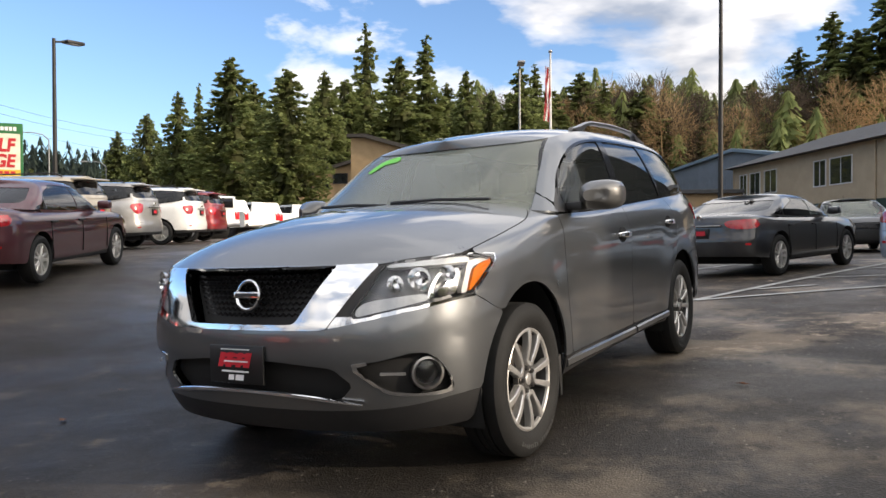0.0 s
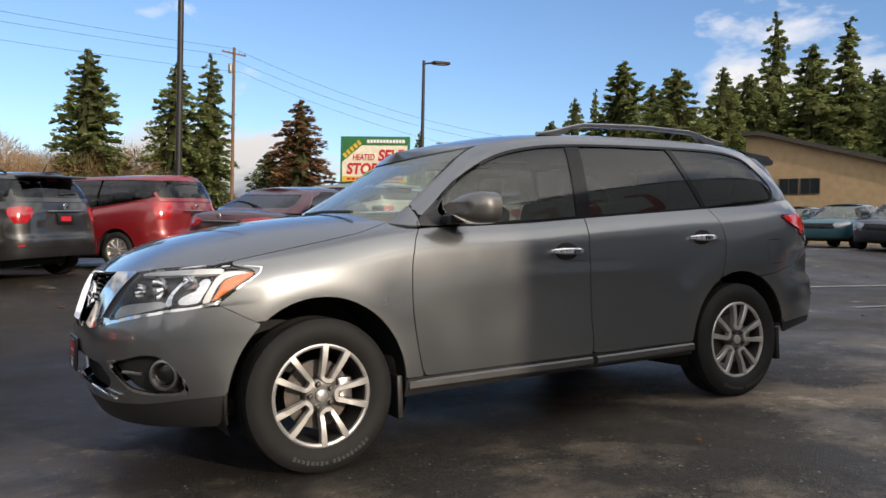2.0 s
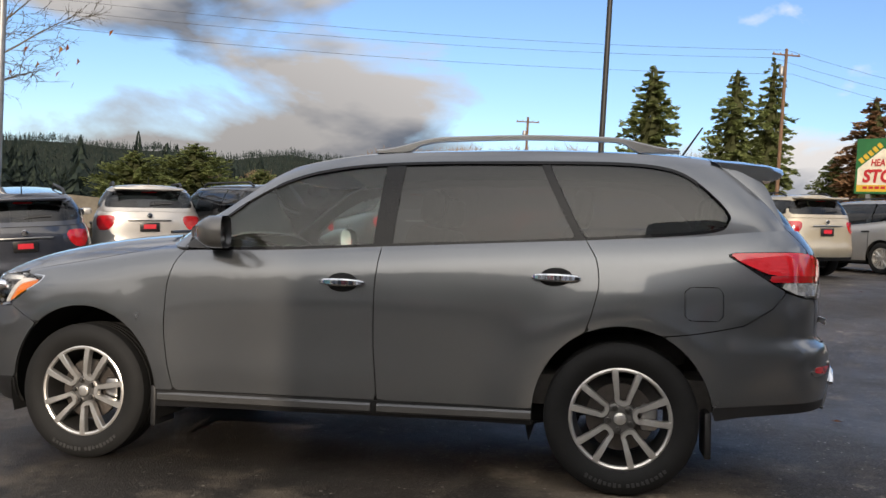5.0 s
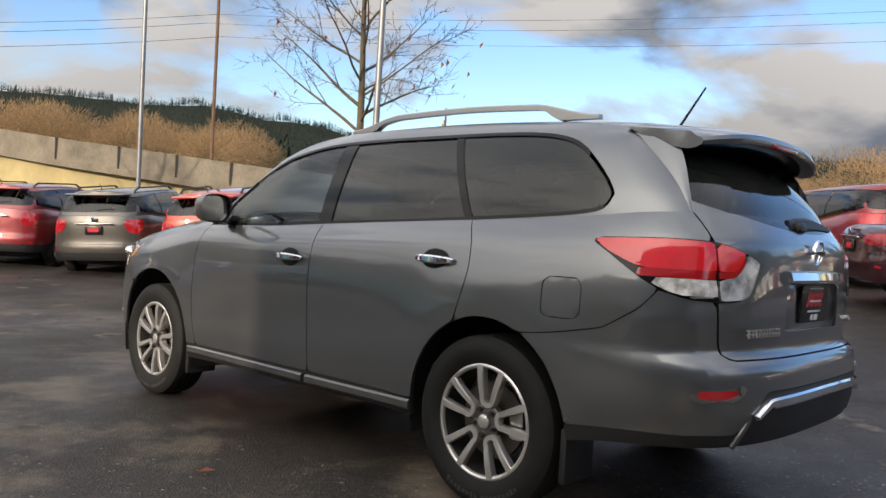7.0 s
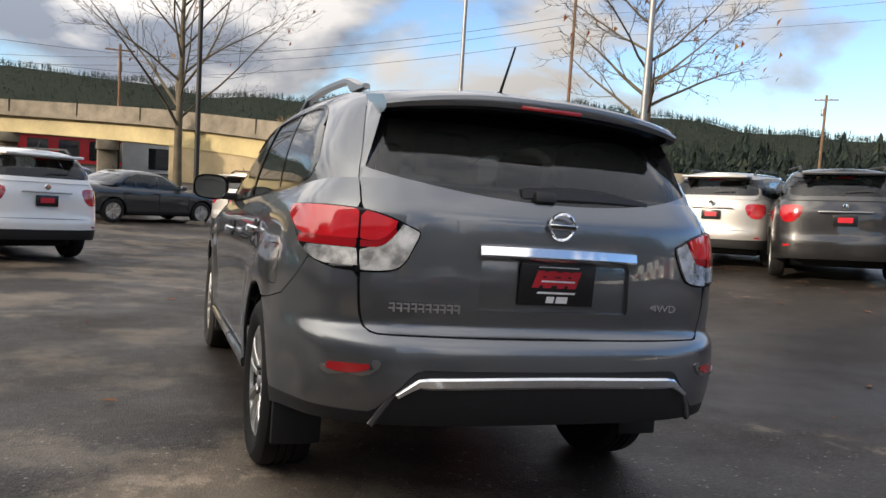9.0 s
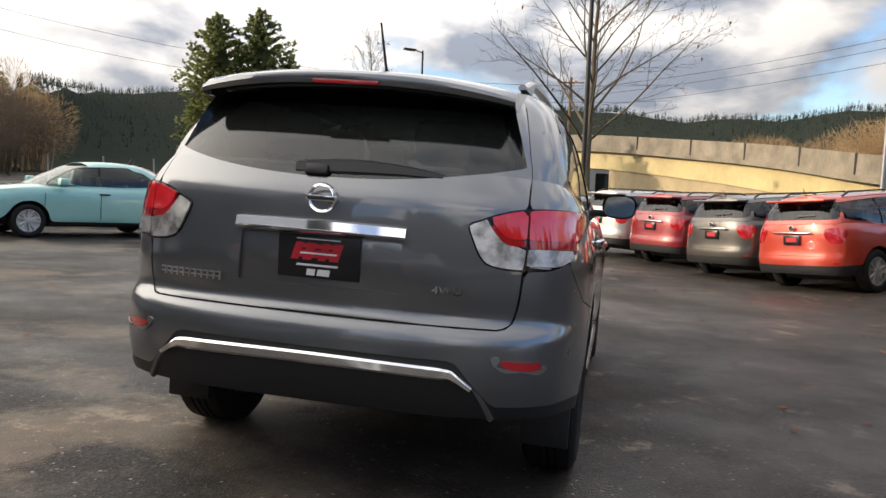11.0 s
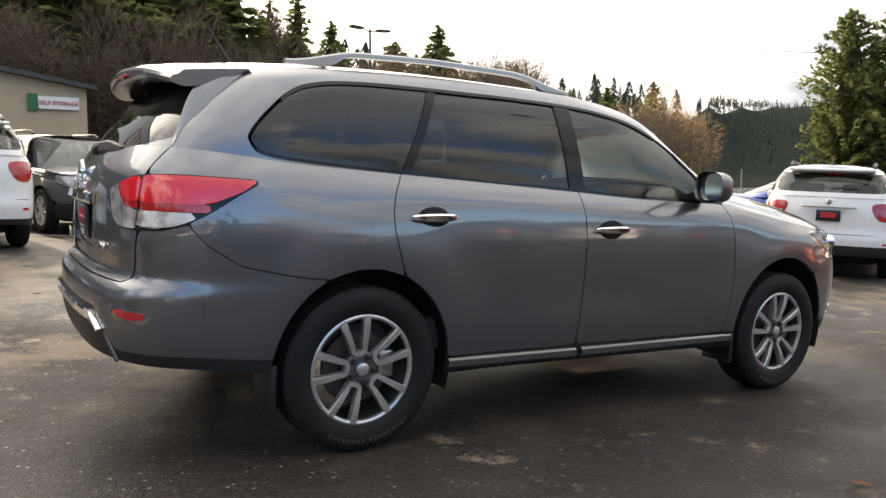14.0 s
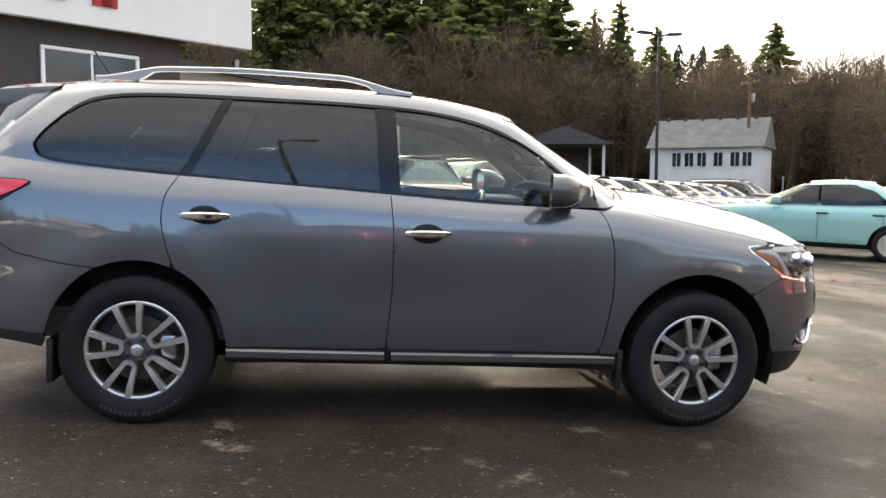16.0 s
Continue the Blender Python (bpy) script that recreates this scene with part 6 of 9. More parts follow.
    gr = both(lambda p: w - 0.42 - np.abs(Y(p)), lambda p: np.minimum(Z(p) - (zf - 0.22), zf - 0.05 - Z(p)), lambda p: X(p) - 1.0)
    na = both(outside(af), outside(ar))
    black = lambda p: Z(p) - np.where(np.abs(X(p)) > ax, 0.50 if kind == "suv" else 0.42 if kind == "wagon" else 0.30, 0.37 if kind == "suv" else 0.30)
    panel("body", [g for g in (W_, S.hood, S.deck) if g is not None], both(na, outside(tl), outside(hl), outside(gr), black), None, t, rim=0.01)
    panel("lower_trim", [W_], both(na, lambda p: -black(p) - 0.002), M_BLACKTRIM, t, rim=0)
    panel("cabin_frame", [C_, S.roof], both(outside(dl), outside(sc), outside(rw)), None, t, rim=0.01)
    panel("windscreen", [C_], sc, M_SHIELD, t, rim=0, offset=-0.006)
    panel("rear_window", [C_], rw, M_PARKGLASS, t, rim=0, offset=-0.006)
    for sd in "LR":
        for x0_, x1_ in ((-0.02, 9), (-1.08, -0.06), (-9, -1.12)):
            panel("side_window", [C_], both(dl, lambda p: X(p) - x0_, lambda p: x1_ - X(p)), M_SIDEGLASS if x0_ > -0.5 else M_PARKGLASS, t, sd, rim=0, offset=-0.006)
            panel("window_surround", [C_], both(dl, lambda p: 0.014 - dl(p), lambda p: X(p) - x0_ + 0.02, lambda p: x1_ + 0.02 - X(p)), M_GLOSSBLACK, t, sd, rim=0, offset=0.001)
        panel("tail_lamp", [W_], shrink(tl, 0.002), M_REDFAR, t, sd, rim=0.02, offset=0.006)
        panel("headlamp", [W_], shrink(hl, 0.002), M_HEADFAR, t, sd, rim=0.02, offset=0.002)
        s = 1 if sd == "L" else -1
        bm = bmesh.new()
        box(bm, cw - 0.42, cw - 0.24, min(s * (w - 0.02), s * (w + 0.17)), max(s * (w - 0.02), s * (w + 0.17)), zm + 0.03, zm + 0.16, 0.035)
        part("door_mirror", bm, None, t)
        for hx in (-0.1, -1.02):
            bm = bmesh.new()
            box(bm, hx - 0.10, hx + 0.10, min(s * (w - 0.02), s * (w + 0.025)), max(s * (w - 0.02), s * (w + 0.025)), zm - 0.13, zm - 0.10, 0.01)
            part("door_handle", bm, M_BLACKTRIM, t)
        for sx in (cw - 0.05, -0.04, -1.10):
            bm = bmesh.new()
            strip(bm, [(sx, s * (w - 0.012), 0.36), (sx + 0.01, s * (w - 0.002), 0.6), (sx, s * (w - 0.012), zm - 0.12)], 0.003, 0.012, (0, s, 0))
            part("door_gap", bm, M_INNER, t)
    back = lambda p: -0.8 - X(p)
    gz0 = 0.66 if not P["deck"] else zr - 0.30
    panel("bumper_gap", [W_], both(back, lambda p: 0.005 - np.abs(Z(p) - gz0), lambda p: w - 0.10 - np.abs(Y(p)), lambda p: r + 0.5 - X(p)), M_INNER, t, rim=0, offset=0.003)
    for sd in "LR":
        panel("tailgate_gap", [W_], both(back, lambda p: 0.004 - np.abs(np.abs(Y(p)) - (w - 0.24)), lambda p: Z(p) - gz0, lambda p: r + 0.4 - X(p), outside(tl)), M_INNER, t, sd, rim=0, offset=0.003)
        panel("bumper_reflector", [W_], both(back, lambda p: 0.018 - np.abs(Z(p) - 0.545), lambda p: 0.09 - np.abs(q_r(p) - (w - 0.05))), M_REDDARK, t, sd, rim=0, offset=0.004)
    if not P["deck"]:
        zb_ = sh(r) + 0.05
        panel("rear_wiper", [C_], both(rw, lambda p: 0.014 - np.abs(Z(p) - zb_ - 0.055 - 0.05 * np.abs(Y(p))), lambda p: 0.40 - Y(p)), M_BLACKTRIM, t, "R", rim=0.01, offset=0.014)
        panel("high_brake_light", [C_], both(rw, lambda p: 0.012 - np.abs(Z(p) - (h - 0.16)), lambda p: 0.16 - np.abs(Y(p))), M_REDDARK, t, rim=0, offset=0.004)
    bm = bmesh.new()
    lathe(bm, [(0.045, 0.0), (0.040, 0.006), (0.001, 0.008)], 16, m=Matrix.Translation((r + 0.012, 0, (0.92 if not P["deck"] else 0.78) + 0.20)) @ Matrix.Rotation(radians(90), 4, "Z"))
    part("badge", bm, M_CHROME, t)
    panel("grille", [W_], shrink(gr, 0.002), M_GLOSSBLACK, t, rim=0, offset=-0.01)
    bm = bmesh.new()
    pz = 0.78 if P["deck"] else 0.92
    if kind == "coupe":
        pz = 0.72
    box(bm, r - 0.012 + 0.02, r + 0.03, -0.16, 0.16, pz - 0.08, pz + 0.08, 0.006)
    part("number_plate", bm, M_PLATEBLACK, t)
    bm = bmesh.new()
    box(bm, r + 0.004, r + 0.009, -0.10, 0.10, pz - 0.03, pz + 0.045, 0.0)
    part("plate_print", bm, M_PLATERED, t)
    bm = bmesh.new()
    box(bm, r - 0.004, r + 0.03, -0.36, 0.36, pz + 0.11, pz + 0.135, 0.008)
    part("boot_trim", bm, M_SATIN, t)
    bm = bmesh.new()
    box(bm, -ax - 0.3, ax + 0.3, -w + 0.28, w - 0.28, 0.20, 0.32, 0.03)
    part("underbody", bm, M_INNER, t)
    bm = bmesh.new()
    box(bm, -1.3, 0.55, -w + 0.15, w - 0.15, 0.50, zm - 0.05, 0.06)
    for sy in (-0.38, 0.38):
        for sx in (0.0, -0.95):
            box(bm, sx - 0.32, sx - 0.18, sy - 0.24, sy + 0.24, zm - 0.1, h - 0.30, 0.05)
    part("seats", bm, M_SEAT, t)
    if kind in ("suv", "wagon"):
        for s in (1, -1):
            bm = bmesh.new()
            strip(bm, [(rf - 0.25, s * (w - 0.36), h - 0.035), (rf - 0.4, s * (w - 0.36), h + 0.02), (rr + 0.4, s * (w - 0.36), h + 0.015), (rr + 0.25, s * (w - 0.36), h - 0.05)], 0.02, 0.014, (0, 0, 1))
            part("roof_rail", bm, M_BLACKTRIM, t)
        bm = bmesh.new()
        box(bm, rr - 0.22, rr + 0.10, -w + 0.36, w - 0.36, h - 0.125, h - 0.085, 0.015)
        part("spoiler", bm, None, t)
    bm = bmesh.new()
    tube(bm, [(rr + 0.12, 0, h - 0.04), (rr + 0.02, 0, h + 0.10)], [0.012, 0.005], 6)
    part("aerial", bm, M_BLACKTRIM, t)
    tym, rm = small_wheel(ty, ty * 0.66)
    for x in (ax, -ax):
        for s in (1, -1):
            wl = new("wheel")
            wl.matrix_basis = pose(x, s * (w - 0.115), ty, 0, 0, 0 if s > 0 else 180)
            wl.parent = t
            part("tyre", tym, M_RUBBER, wl)
            part("rim", rm, M_ALLOY, wl)
            bm = bmesh.new()
            n = 14
            pr = [[bm.verts.new((x + (ty + 0.07) * math.cos(math.pi * k / n), s * y, ty + (ty + 0.07) * math.sin(math.pi * k / n))) for k in range(n + 1)] for y in (0.45, w - 0.02)]
            for k in range(n):
                bm.faces.new((pr[0][k], pr[0][k + 1], pr[1][k + 1], pr[1][k]))
            bm.faces.new(pr[0])
            part("wheel_arch_liner", bm, M_INNER, t)
    KINDS[kind] = t
    return t


M_PARKGLASS = glass("dark_parked_car_glass", (0.13, 0.14, 0.14))
M_SIDEGLASS = glass("parked_car_side_glass", (0.5, 0.58, 0.54))
M_REDFAR = plain("parked_car_red_lens", (0.50, 0.010, 0.016), 0.12, coat=1.0, dark=0.55, scale=60)
M_HEADFAR = plain("clear_headlamp_far", (0.42, 0.42, 0.42), 0.12, 0.5, coat=1.0, dark=0.5, scale=40)


def lay(x, y, heading, dz=0.0):
    """The pose of a thing that stands on the lot and faces a heading."""
    e = 0.6
    n = Vector((-(gz(x + e, y) - gz(x - e, y)) / (2 * e), -(gz(x, y + e) - gz(x, y - e)) / (2 * e), 1)).normalized()
    fwd = Vector((math.cos(radians(heading)), math.sin(radians(heading)), 0))
    fwd = (fwd - n * fwd.dot(n)).normalized()
    left = n.cross(fwd)
    m = Matrix((fwd, left, n)).transposed().to_4x4()
    m.translation = (x, y, gz(x, y) + dz)
    return m


PAINTS = {}


def coat(name, color, metal=0.3):
    if name not in PAINTS:
        PAINTS[name] = paint("paint_" + name, color, metal=metal, rough=0.35)
    return PAINTS[name]


def park(kind, name, paint_mat, x, y, heading, label, group="parked cars", rear=False, trim=None, dz=0.0):
    """Parks a car. rear: x, y is the middle of its rear bumper."""
    t = car_kind(kind)
    if rear:
        d = {"suv": 2.30, "minivan": 2.60, "wagon": 2.40, "sedan": 2.40, "coupe": 2.30, "small_sedan": 2.2}[kind]
        x, y = x + d * math.cos(radians(heading)), y + d * math.sin(radians(heading))
    ob = copy_thing(t, lay(x, y, heading, dz))
    ob.name = name
    for o in ob.children_recursive:
        n = o.name.split(".")[0]
        if n in ("body", "cabin_frame", "door_mirror", "spoiler"):
            o.data.materials.append(None) if not o.data.materials else None
            o.material_slots[0].link = "OBJECT"
            o.material_slots[0].material = paint_mat
        if trim is not None and n == "lower_trim":
            o.material_slots[0].link = "OBJECT"
            o.material_slots[0].material = trim
    return tagged(ob, label, "car", group)


BURGUNDY, RED, BLACK, NAVY = coat("burgundy", (0.055, 0.006, 0.011), 0.4), coat("red", (0.20, 0.006, 0.010), 0.25), coat("black", (0.010, 0.010, 0.011), 0.1), coat("navy", (0.010, 0.014, 0.026), 0.3)
SILVER, WHITE, BLUE, MINT = coat("silver", (0.36, 0.35, 0.335), 0.5), coat("white", (0.72, 0.72, 0.70), 0.0), coat("blue", (0.012, 0.035, 0.24), 0.35), coat("mint", (0.26, 0.52, 0.48), 0.1)
ORANGE, TAUPE, DARKGREY, BEIGE = coat("orange_red", (0.42, 0.035, 0.012), 0.2), coat("taupe", (0.060, 0.054, 0.047), 0.4), coat("dark_grey", (0.035, 0.038, 0.04), 0.45), coat("beige", (0.42, 0.37, 0.28), 0.4)
PALEBLUE, TEAL = coat("pale_blue_silver", (0.30, 0.36, 0.42), 0.5), coat("teal", (0.03, 0.12, 0.15), 0.4)

# the angled row south and east, tails to the lane
park("sedan", "sedan", BURGUNDY, -2.3, -9.3, 213, "dark burgundy sedan parked at an angle across the lane")
park("minivan", "minivan", RED, -0.6, -10.7, 312, "red minivan with dark rear windows in the angled row", rear=True)
park("suv", "crossover_car", BLACK, 1.75, -9.1, 312, "black crossover with a bright tailgate trim", rear=True)
park("wagon", "off_road_car", BLACK, 3.62, -7.95, 321, "glossy black off-road wagon with chrome tailgate trim", rear=True)
park("suv", "crossover_car", SILVER, 6.25, -7.7, 305, "silver compact crossover with red wrap-round lamps", rear=True)
park("wagon", "crossover_car", NAVY, 6.75, -5.35, 311, "dark navy crossover with bright plate frame", rear=True)
park("suv", "crossover_car", ORANGE, 9.2, -4.0, 311, "orange-red crossover with black roof rails", rear=True)
park("suv", "crossover_car", TAUPE, 11.2, -2.9, 311, "brownish grey crossover with a pale plate card", rear=True)
park("suv", "off_road_car", RED, 13.3, -1.75, 311, "bright red boxy off-road car", rear=True)
park("suv", "crossover_car", SILVER, 15.0, -0.5, 314, "silver crossover with clear lamps", rear=True)
park("sedan", "sedan", DARKGREY, 19.8, 1.6, 302, "dark grey sedan with a chrome window line")
park("sedan", "sedan", BLUE, 21.9, 3.65, 300, "bright blue sedan in the far row")
park("sedan", "sedan", BLACK, 24.1, 5.2, 300, "black sedan in the far row")
park("sedan", "sedan", WHITE, 26.2, 6.8, 300, "white sedan in the far row")
park("sedan", "sedan", RED, 28.3, 8.5, 300, "red sedan in the far row")
park("sedan", "sedan", SILVER, 30.4, 10.1, 300, "silver sedan in the far row")
park("suv", "crossover_car", WHITE, 7.75, 2.8, 31, "white compact crossover with smoked lower trim", rear=True)
park("sedan", "sedan", BLUE, 14.2, 7.0, 318, "vivid blue sedan with tinted windows")
park("small_sedan", "small_sedan", MINT, 8.75, 9.35, 147, "mint green small sedan with a paper in its window")
park("small_sedan", "small_sedan", WHITE, 12.0, 11.4, 150, "white small sedan behind the mint one")
park("small_sedan", "small_sedan", RED, 14.6, 13.0, 150, "red small sedan behind the mint one")
for k, (kd, nm, mt, lb) in enumerate((("sedan", "sedan", SILVER, "silver sedan in the north row, nose out"), ("sedan", "sedan", BLUE, "blue sedan in the north row, nose out"),
                                      ("sedan", "sedan", BEIGE, "beige sedan in the north row, nose out"), ("sedan", "sedan", WHITE, "white sedan in the north row, nose out"),
                                      ("sedan", "sedan", WHITE, "white sedan in the north row, nose out"), ("sedan", "sedan", BLUE, "blue sedan in the north row, nose out"),
                                      ("sedan", "sedan", BLACK, "black sedan in the north row, nose out"), ("suv", "crossover_car", BLACK, "black crossover in the north row, nose out"),
                                      ("suv", "crossover_car", DARKGREY, "dark grey crossover in the north row, nose out"))):
    park(kd, nm, mt, 6.1 + 1.75 * k, 14.6 + 2.3 * k, -37, lb, "north row of cars")
for k, (mt, lb) in enumerate(((WHITE, "white crossover behind the north row"), (SILVER, "silver crossover behind the north row"), (BLACK, "black crossover behind the north row"), (WHITE, "white crossover behind the north row"))):
    park("suv", "crossover_car", mt, 7.5 + 2.4 * k, 29.5 + 3.2 * k, -37, lb, "north row of cars")
# in front of the sales building
park("suv", "crossover_car", NAVY, -1.2, 11.9, 285, "dark blue crossover nosing out of its bay")
park("suv", "crossover_car", RED, 1.4, 13.6, 285, "red crossover in the bay beside the blue one")
park("wagon", "off_road_car", BLACK, 3.6, 15.6, 285, "black wagon with roof rails")
park("wagon", "off_road_car", WHITE, -2.9, 7.0, 97, "old white off-road car seen from behind", rear=True)
park("suv", "off_road_car", WHITE, -5.9, 7.6, 97, "white off-road car by the sales building", rear=True)
# west bays
park("coupe", "coupe", BLACK, -10.4, 0.2, 163.6, "glossy black coupe with bright alloy wheels")
park("sedan", "sedan", PALEBLUE, -9.4, 3.5, 165, "pale blue-silver sedan with red lamps")
for k, (mt, lb) in enumerate(((BLACK, "black sedan with its nose to the lane"), (DARKGREY, "dark grey sedan with its nose to the lane"), (NAVY, "navy sedan with its nose to the lane"), (TEAL, "teal sedan with its nose to the lane"),
                              (BLACK, "black sedan with its nose to the lane"), (SILVER, "silver sedan with its nose to the lane"))):
    park("sedan", "sedan", mt, -18.3 - 1.1 * k, -3.6 - 2.7 * k, 14, lb, "west row of cars")
for k, (mt, lb) in enumerate(((DARKGREY, "dark grey sedan behind the coupe"), (WHITE, "white crossover behind the coupe"), (BLACK, "black sedan behind the coupe"), (SILVER, "silver sedan behind the coupe"))):
    park("sedan" if k != 1 else "suv", "sedan" if k != 1 else "crossover_car", mt, -19.5 - 0.7 * k, 1.0 + 2.8 * k, 12, lb, "west row of cars")
# tall cars behind the angled row
park("wagon", "off_road_car", BEIGE, -4.6, -14.2, 300, "beige full-size wagon behind the burgundy sedan")
park("wagon", "off_road_car", SILVER, -7.6, -16.2, 300, "silver-grey full-size wagon behind the angled row")
park("wagon", "off_road_car", WHITE, -10.8, -18.0, 300, "white full-size wagon behind the angled row")
park("wagon", "off_road_car", RED, -13.4, -19.8, 300, "red full-size wagon behind the angled row")


# white pick-up trucks along the road
def pickup(x, y, heading, canopy, label):
    t = thing("pickup_truck", label, "truck", "white pick-ups", lay(x, y, heading))
    bm = bmesh.new()
    sec = [(2.85, 0.45), (2.88, 0.9), (2.75, 1.08), (1.55, 1.18), (0.75, 1.80), (-0.55, 1.84), (-0.72, 1.22), (-2.85, 1.22), (-2.9, 0.6), (-2.8, 0.5)]
    rows = []
    for yy, ins in ((-0.97, 0), (-0.98, 0.0), (0.98, 0.0), (0.97, 0)):
        rows.append([bm.verts.new((px, yy * (0.82 if pz > 1.5 else 1.0), pz)) for px, pz in sec])
    for a, b in zip(rows, rows[1:]):
        for k in range(len(sec)):
            bm.faces.new((a[k], a[(k + 1) % len(sec)], b[(k + 1) % len(sec)], b[k]))
    bm.faces.new(rows[0][::-1])
    bm.faces.new(rows[-1])
    bmesh.ops.recalc_face_normals(bm, faces=bm.faces)
    bmesh.ops.bevel(bm, geom=list(bm.edges), offset=0.04, segments=2, affect="EDGES")
    part("body", bm, WHITE, t)
    for s in (1, -1):
        for x0_, x1_ in ((0.62, 0.12), (0.05, -0.50)):
            bm = bmesh.new()
            v = [bm.verts.new((px, s * yy, pz)) for px, yy, pz in ((x0_ + 0.12, 0.95, 1.26), (x1_, 0.95, 1.26), (x1_, 0.835, 1.72), (x0_ - 0.05 if x0_ > 0.3 else x0_, 0.835, 1.72))]
            bm.faces.new(v if s < 0 else v[::-1])
            bmesh.ops.solidify(bm, geom=bm.faces[:], thickness=0.02)
            part("side_window", bm, M_GLOSSBLACK, t, at=Matrix.Translation((0, s * 0.025, 0)))
        bm = bmesh.new()
        box(bm, -2.93, -2.78, min(s * 0.80, s * 0.99), max(s * 0.80, s * 0.99), 0.82, 1.16, 0.02)
        part("tail_lamp", bm, M_REDLENS, t)
    bm = bmesh.new()
    box(bm, -3.06, -2.88, -0.92, 0.92, 0.50, 0.68, 0.03)
    part("rear_bumper", bm, M_SATIN, t)
    if canopy:
        bm = bmesh.new()
        box(bm, -2.85, -0.72, -0.88, 0.88, 1.20, 1.82, 0.08)
        cp = part("canopy", bm, WHITE, t)
        for s in (1, -1):
            bm = bmesh.new()
            box(bm, -2.55, -1.0, s * 0.87 - 0.02, s * 0.87 + 0.02, 1.38, 1.70, 0.01)
            part("canopy_window", bm, M_GLOSSBLACK, cp)
        bm = bmesh.new()
        box(bm, -2.88, -2.83, -0.7, 0.7, 1.32, 1.74, 0.01)
        part("canopy_window", bm, M_GLOSSBLACK, cp)
    tym, rm = small_wheel(0.39, 0.24)
    for x_ in (1.85, -1.75):
        for s in (1, -1):
            wl = new("wheel")
            wl.matrix_basis = pose(x_, s * 0.90, 0.39, 0, 0, 0 if s > 0 else 180)
            wl.parent = t
            part("tyre", tym, M_RUBBER, wl)
            part("rim", rm, M_ALLOY, wl)
        bm = bmesh.new()
        lathe(bm, [(0.46, -0.992), (0.46, 0.992)], 24, m=Matrix.Translation((x_, 0, 0.42)), cap=True)
        part("wheel_arch_liner", bm, M_INNER, t)


for k, (px, py, cn) in enumerate(((-16.8, -24.6, False), (-19.6, -25.6, True), (-23.0, -26.4, False), (-26.4, -27.4, False), (-30.2, -28.0, False))):
    pickup(px, py, 262, cn, "white pick-up truck with a canopy over its bed" if cn else "white pick-up truck with an open bed")
for o in list(KINDS.values()):
    for c in list(o.children_recursive):
        bpy.data.objects.remove(c)
    bpy.data.objects.remove(o)
# ---------------------------------------------------------------- buildings round the lot
M_TANWALL = plain("tan_stucco", (0.42, 0.30, 0.17), 0.85, grain=0.2, scale=14, dark=0.8)
M_SIDING = plain("tan_siding", (0.46, 0.37, 0.25), 0.8, dark=0.85, scale=8)
M_BLUEWALL = plain("blue_grey_cladding", (0.16, 0.19, 0.23), 0.6, dark=0.8, scale=6)
M_ROOFGREY = plain("dark_grey_shingles", (0.075, 0.075, 0.078), 0.85, grain=0.4, scale=25, dark=0.65)
M_ROOFBLUE = plain("blue_metal_roof", (0.20, 0.27, 0.33), 0.45, 0.3, dark=0.8, scale=5)
M_DARKWALL = plain("dark_brown_wall", (0.055, 0.048, 0.042), 0.75, dark=0.8, scale=6)
M_WHITEPAINT = plain("white_painted_boards", (0.68, 0.68, 0.66), 0.7, dark=0.85, scale=8)
M_SIGNWHITE = plain("white_sign_panel", (0.78, 0.77, 0.75), 0.5, dark=0.93, scale=4)
M_SIGNRED = plain("red_sign_paint", (0.45, 0.015, 0.02), 0.5, dark=0.85)
M_SIGNGREEN = plain("green_sign_paint", (0.02, 0.14, 0.04), 0.5, dark=0.85)
M_SIGNYELLOW = plain("yellow_sign_paint", (0.62, 0.40, 0.03), 0.5, dark=0.85)
M_PANE = plain("dark_window_pane", (0.02, 0.024, 0.028), 0.06, coat=1.0)
M_CONCRETE = plain("weathered_concrete", (0.27, 0.23, 0.17), 0.85, grain=0.3, scale=7, dark=0.55)
M_GIRDER = plain("pale_yellow_girder", (0.52, 0.42, 0.20), 0.6, dark=0.75, scale=3)
M_POLE = plain("dark_bronze_pole", (0.03, 0.028, 0.026), 0.5, 0.4)
M_GALV = plain("galvanised_steel", (0.34, 0.34, 0.34), 0.45, 0.7)
M_POLEWOOD = plain("weathered_pole_wood", (0.20, 0.115, 0.065), 0.85, grain=0.5, scale=12, dark=0.6)
M_LAMPGLASS = plain("lamp_lens_grey", (0.5, 0.5, 0.48), 0.2)


def wall_frame(a, b):
    """A pose whose x runs along the wall from a to b, y into the building, z up, at ground height."""
    d = Vector((b[0] - a[0], b[1] - a[1], 0))
    l = d.length
    d.normalize()
    n = Vector((-d.y, d.x, 0))
    m = Matrix((d, n, Vector((0, 0, 1)))).transposed().to_4x4()
    m.translation = (a[0], a[1], gz(*a) - 0.3)
    return m, l


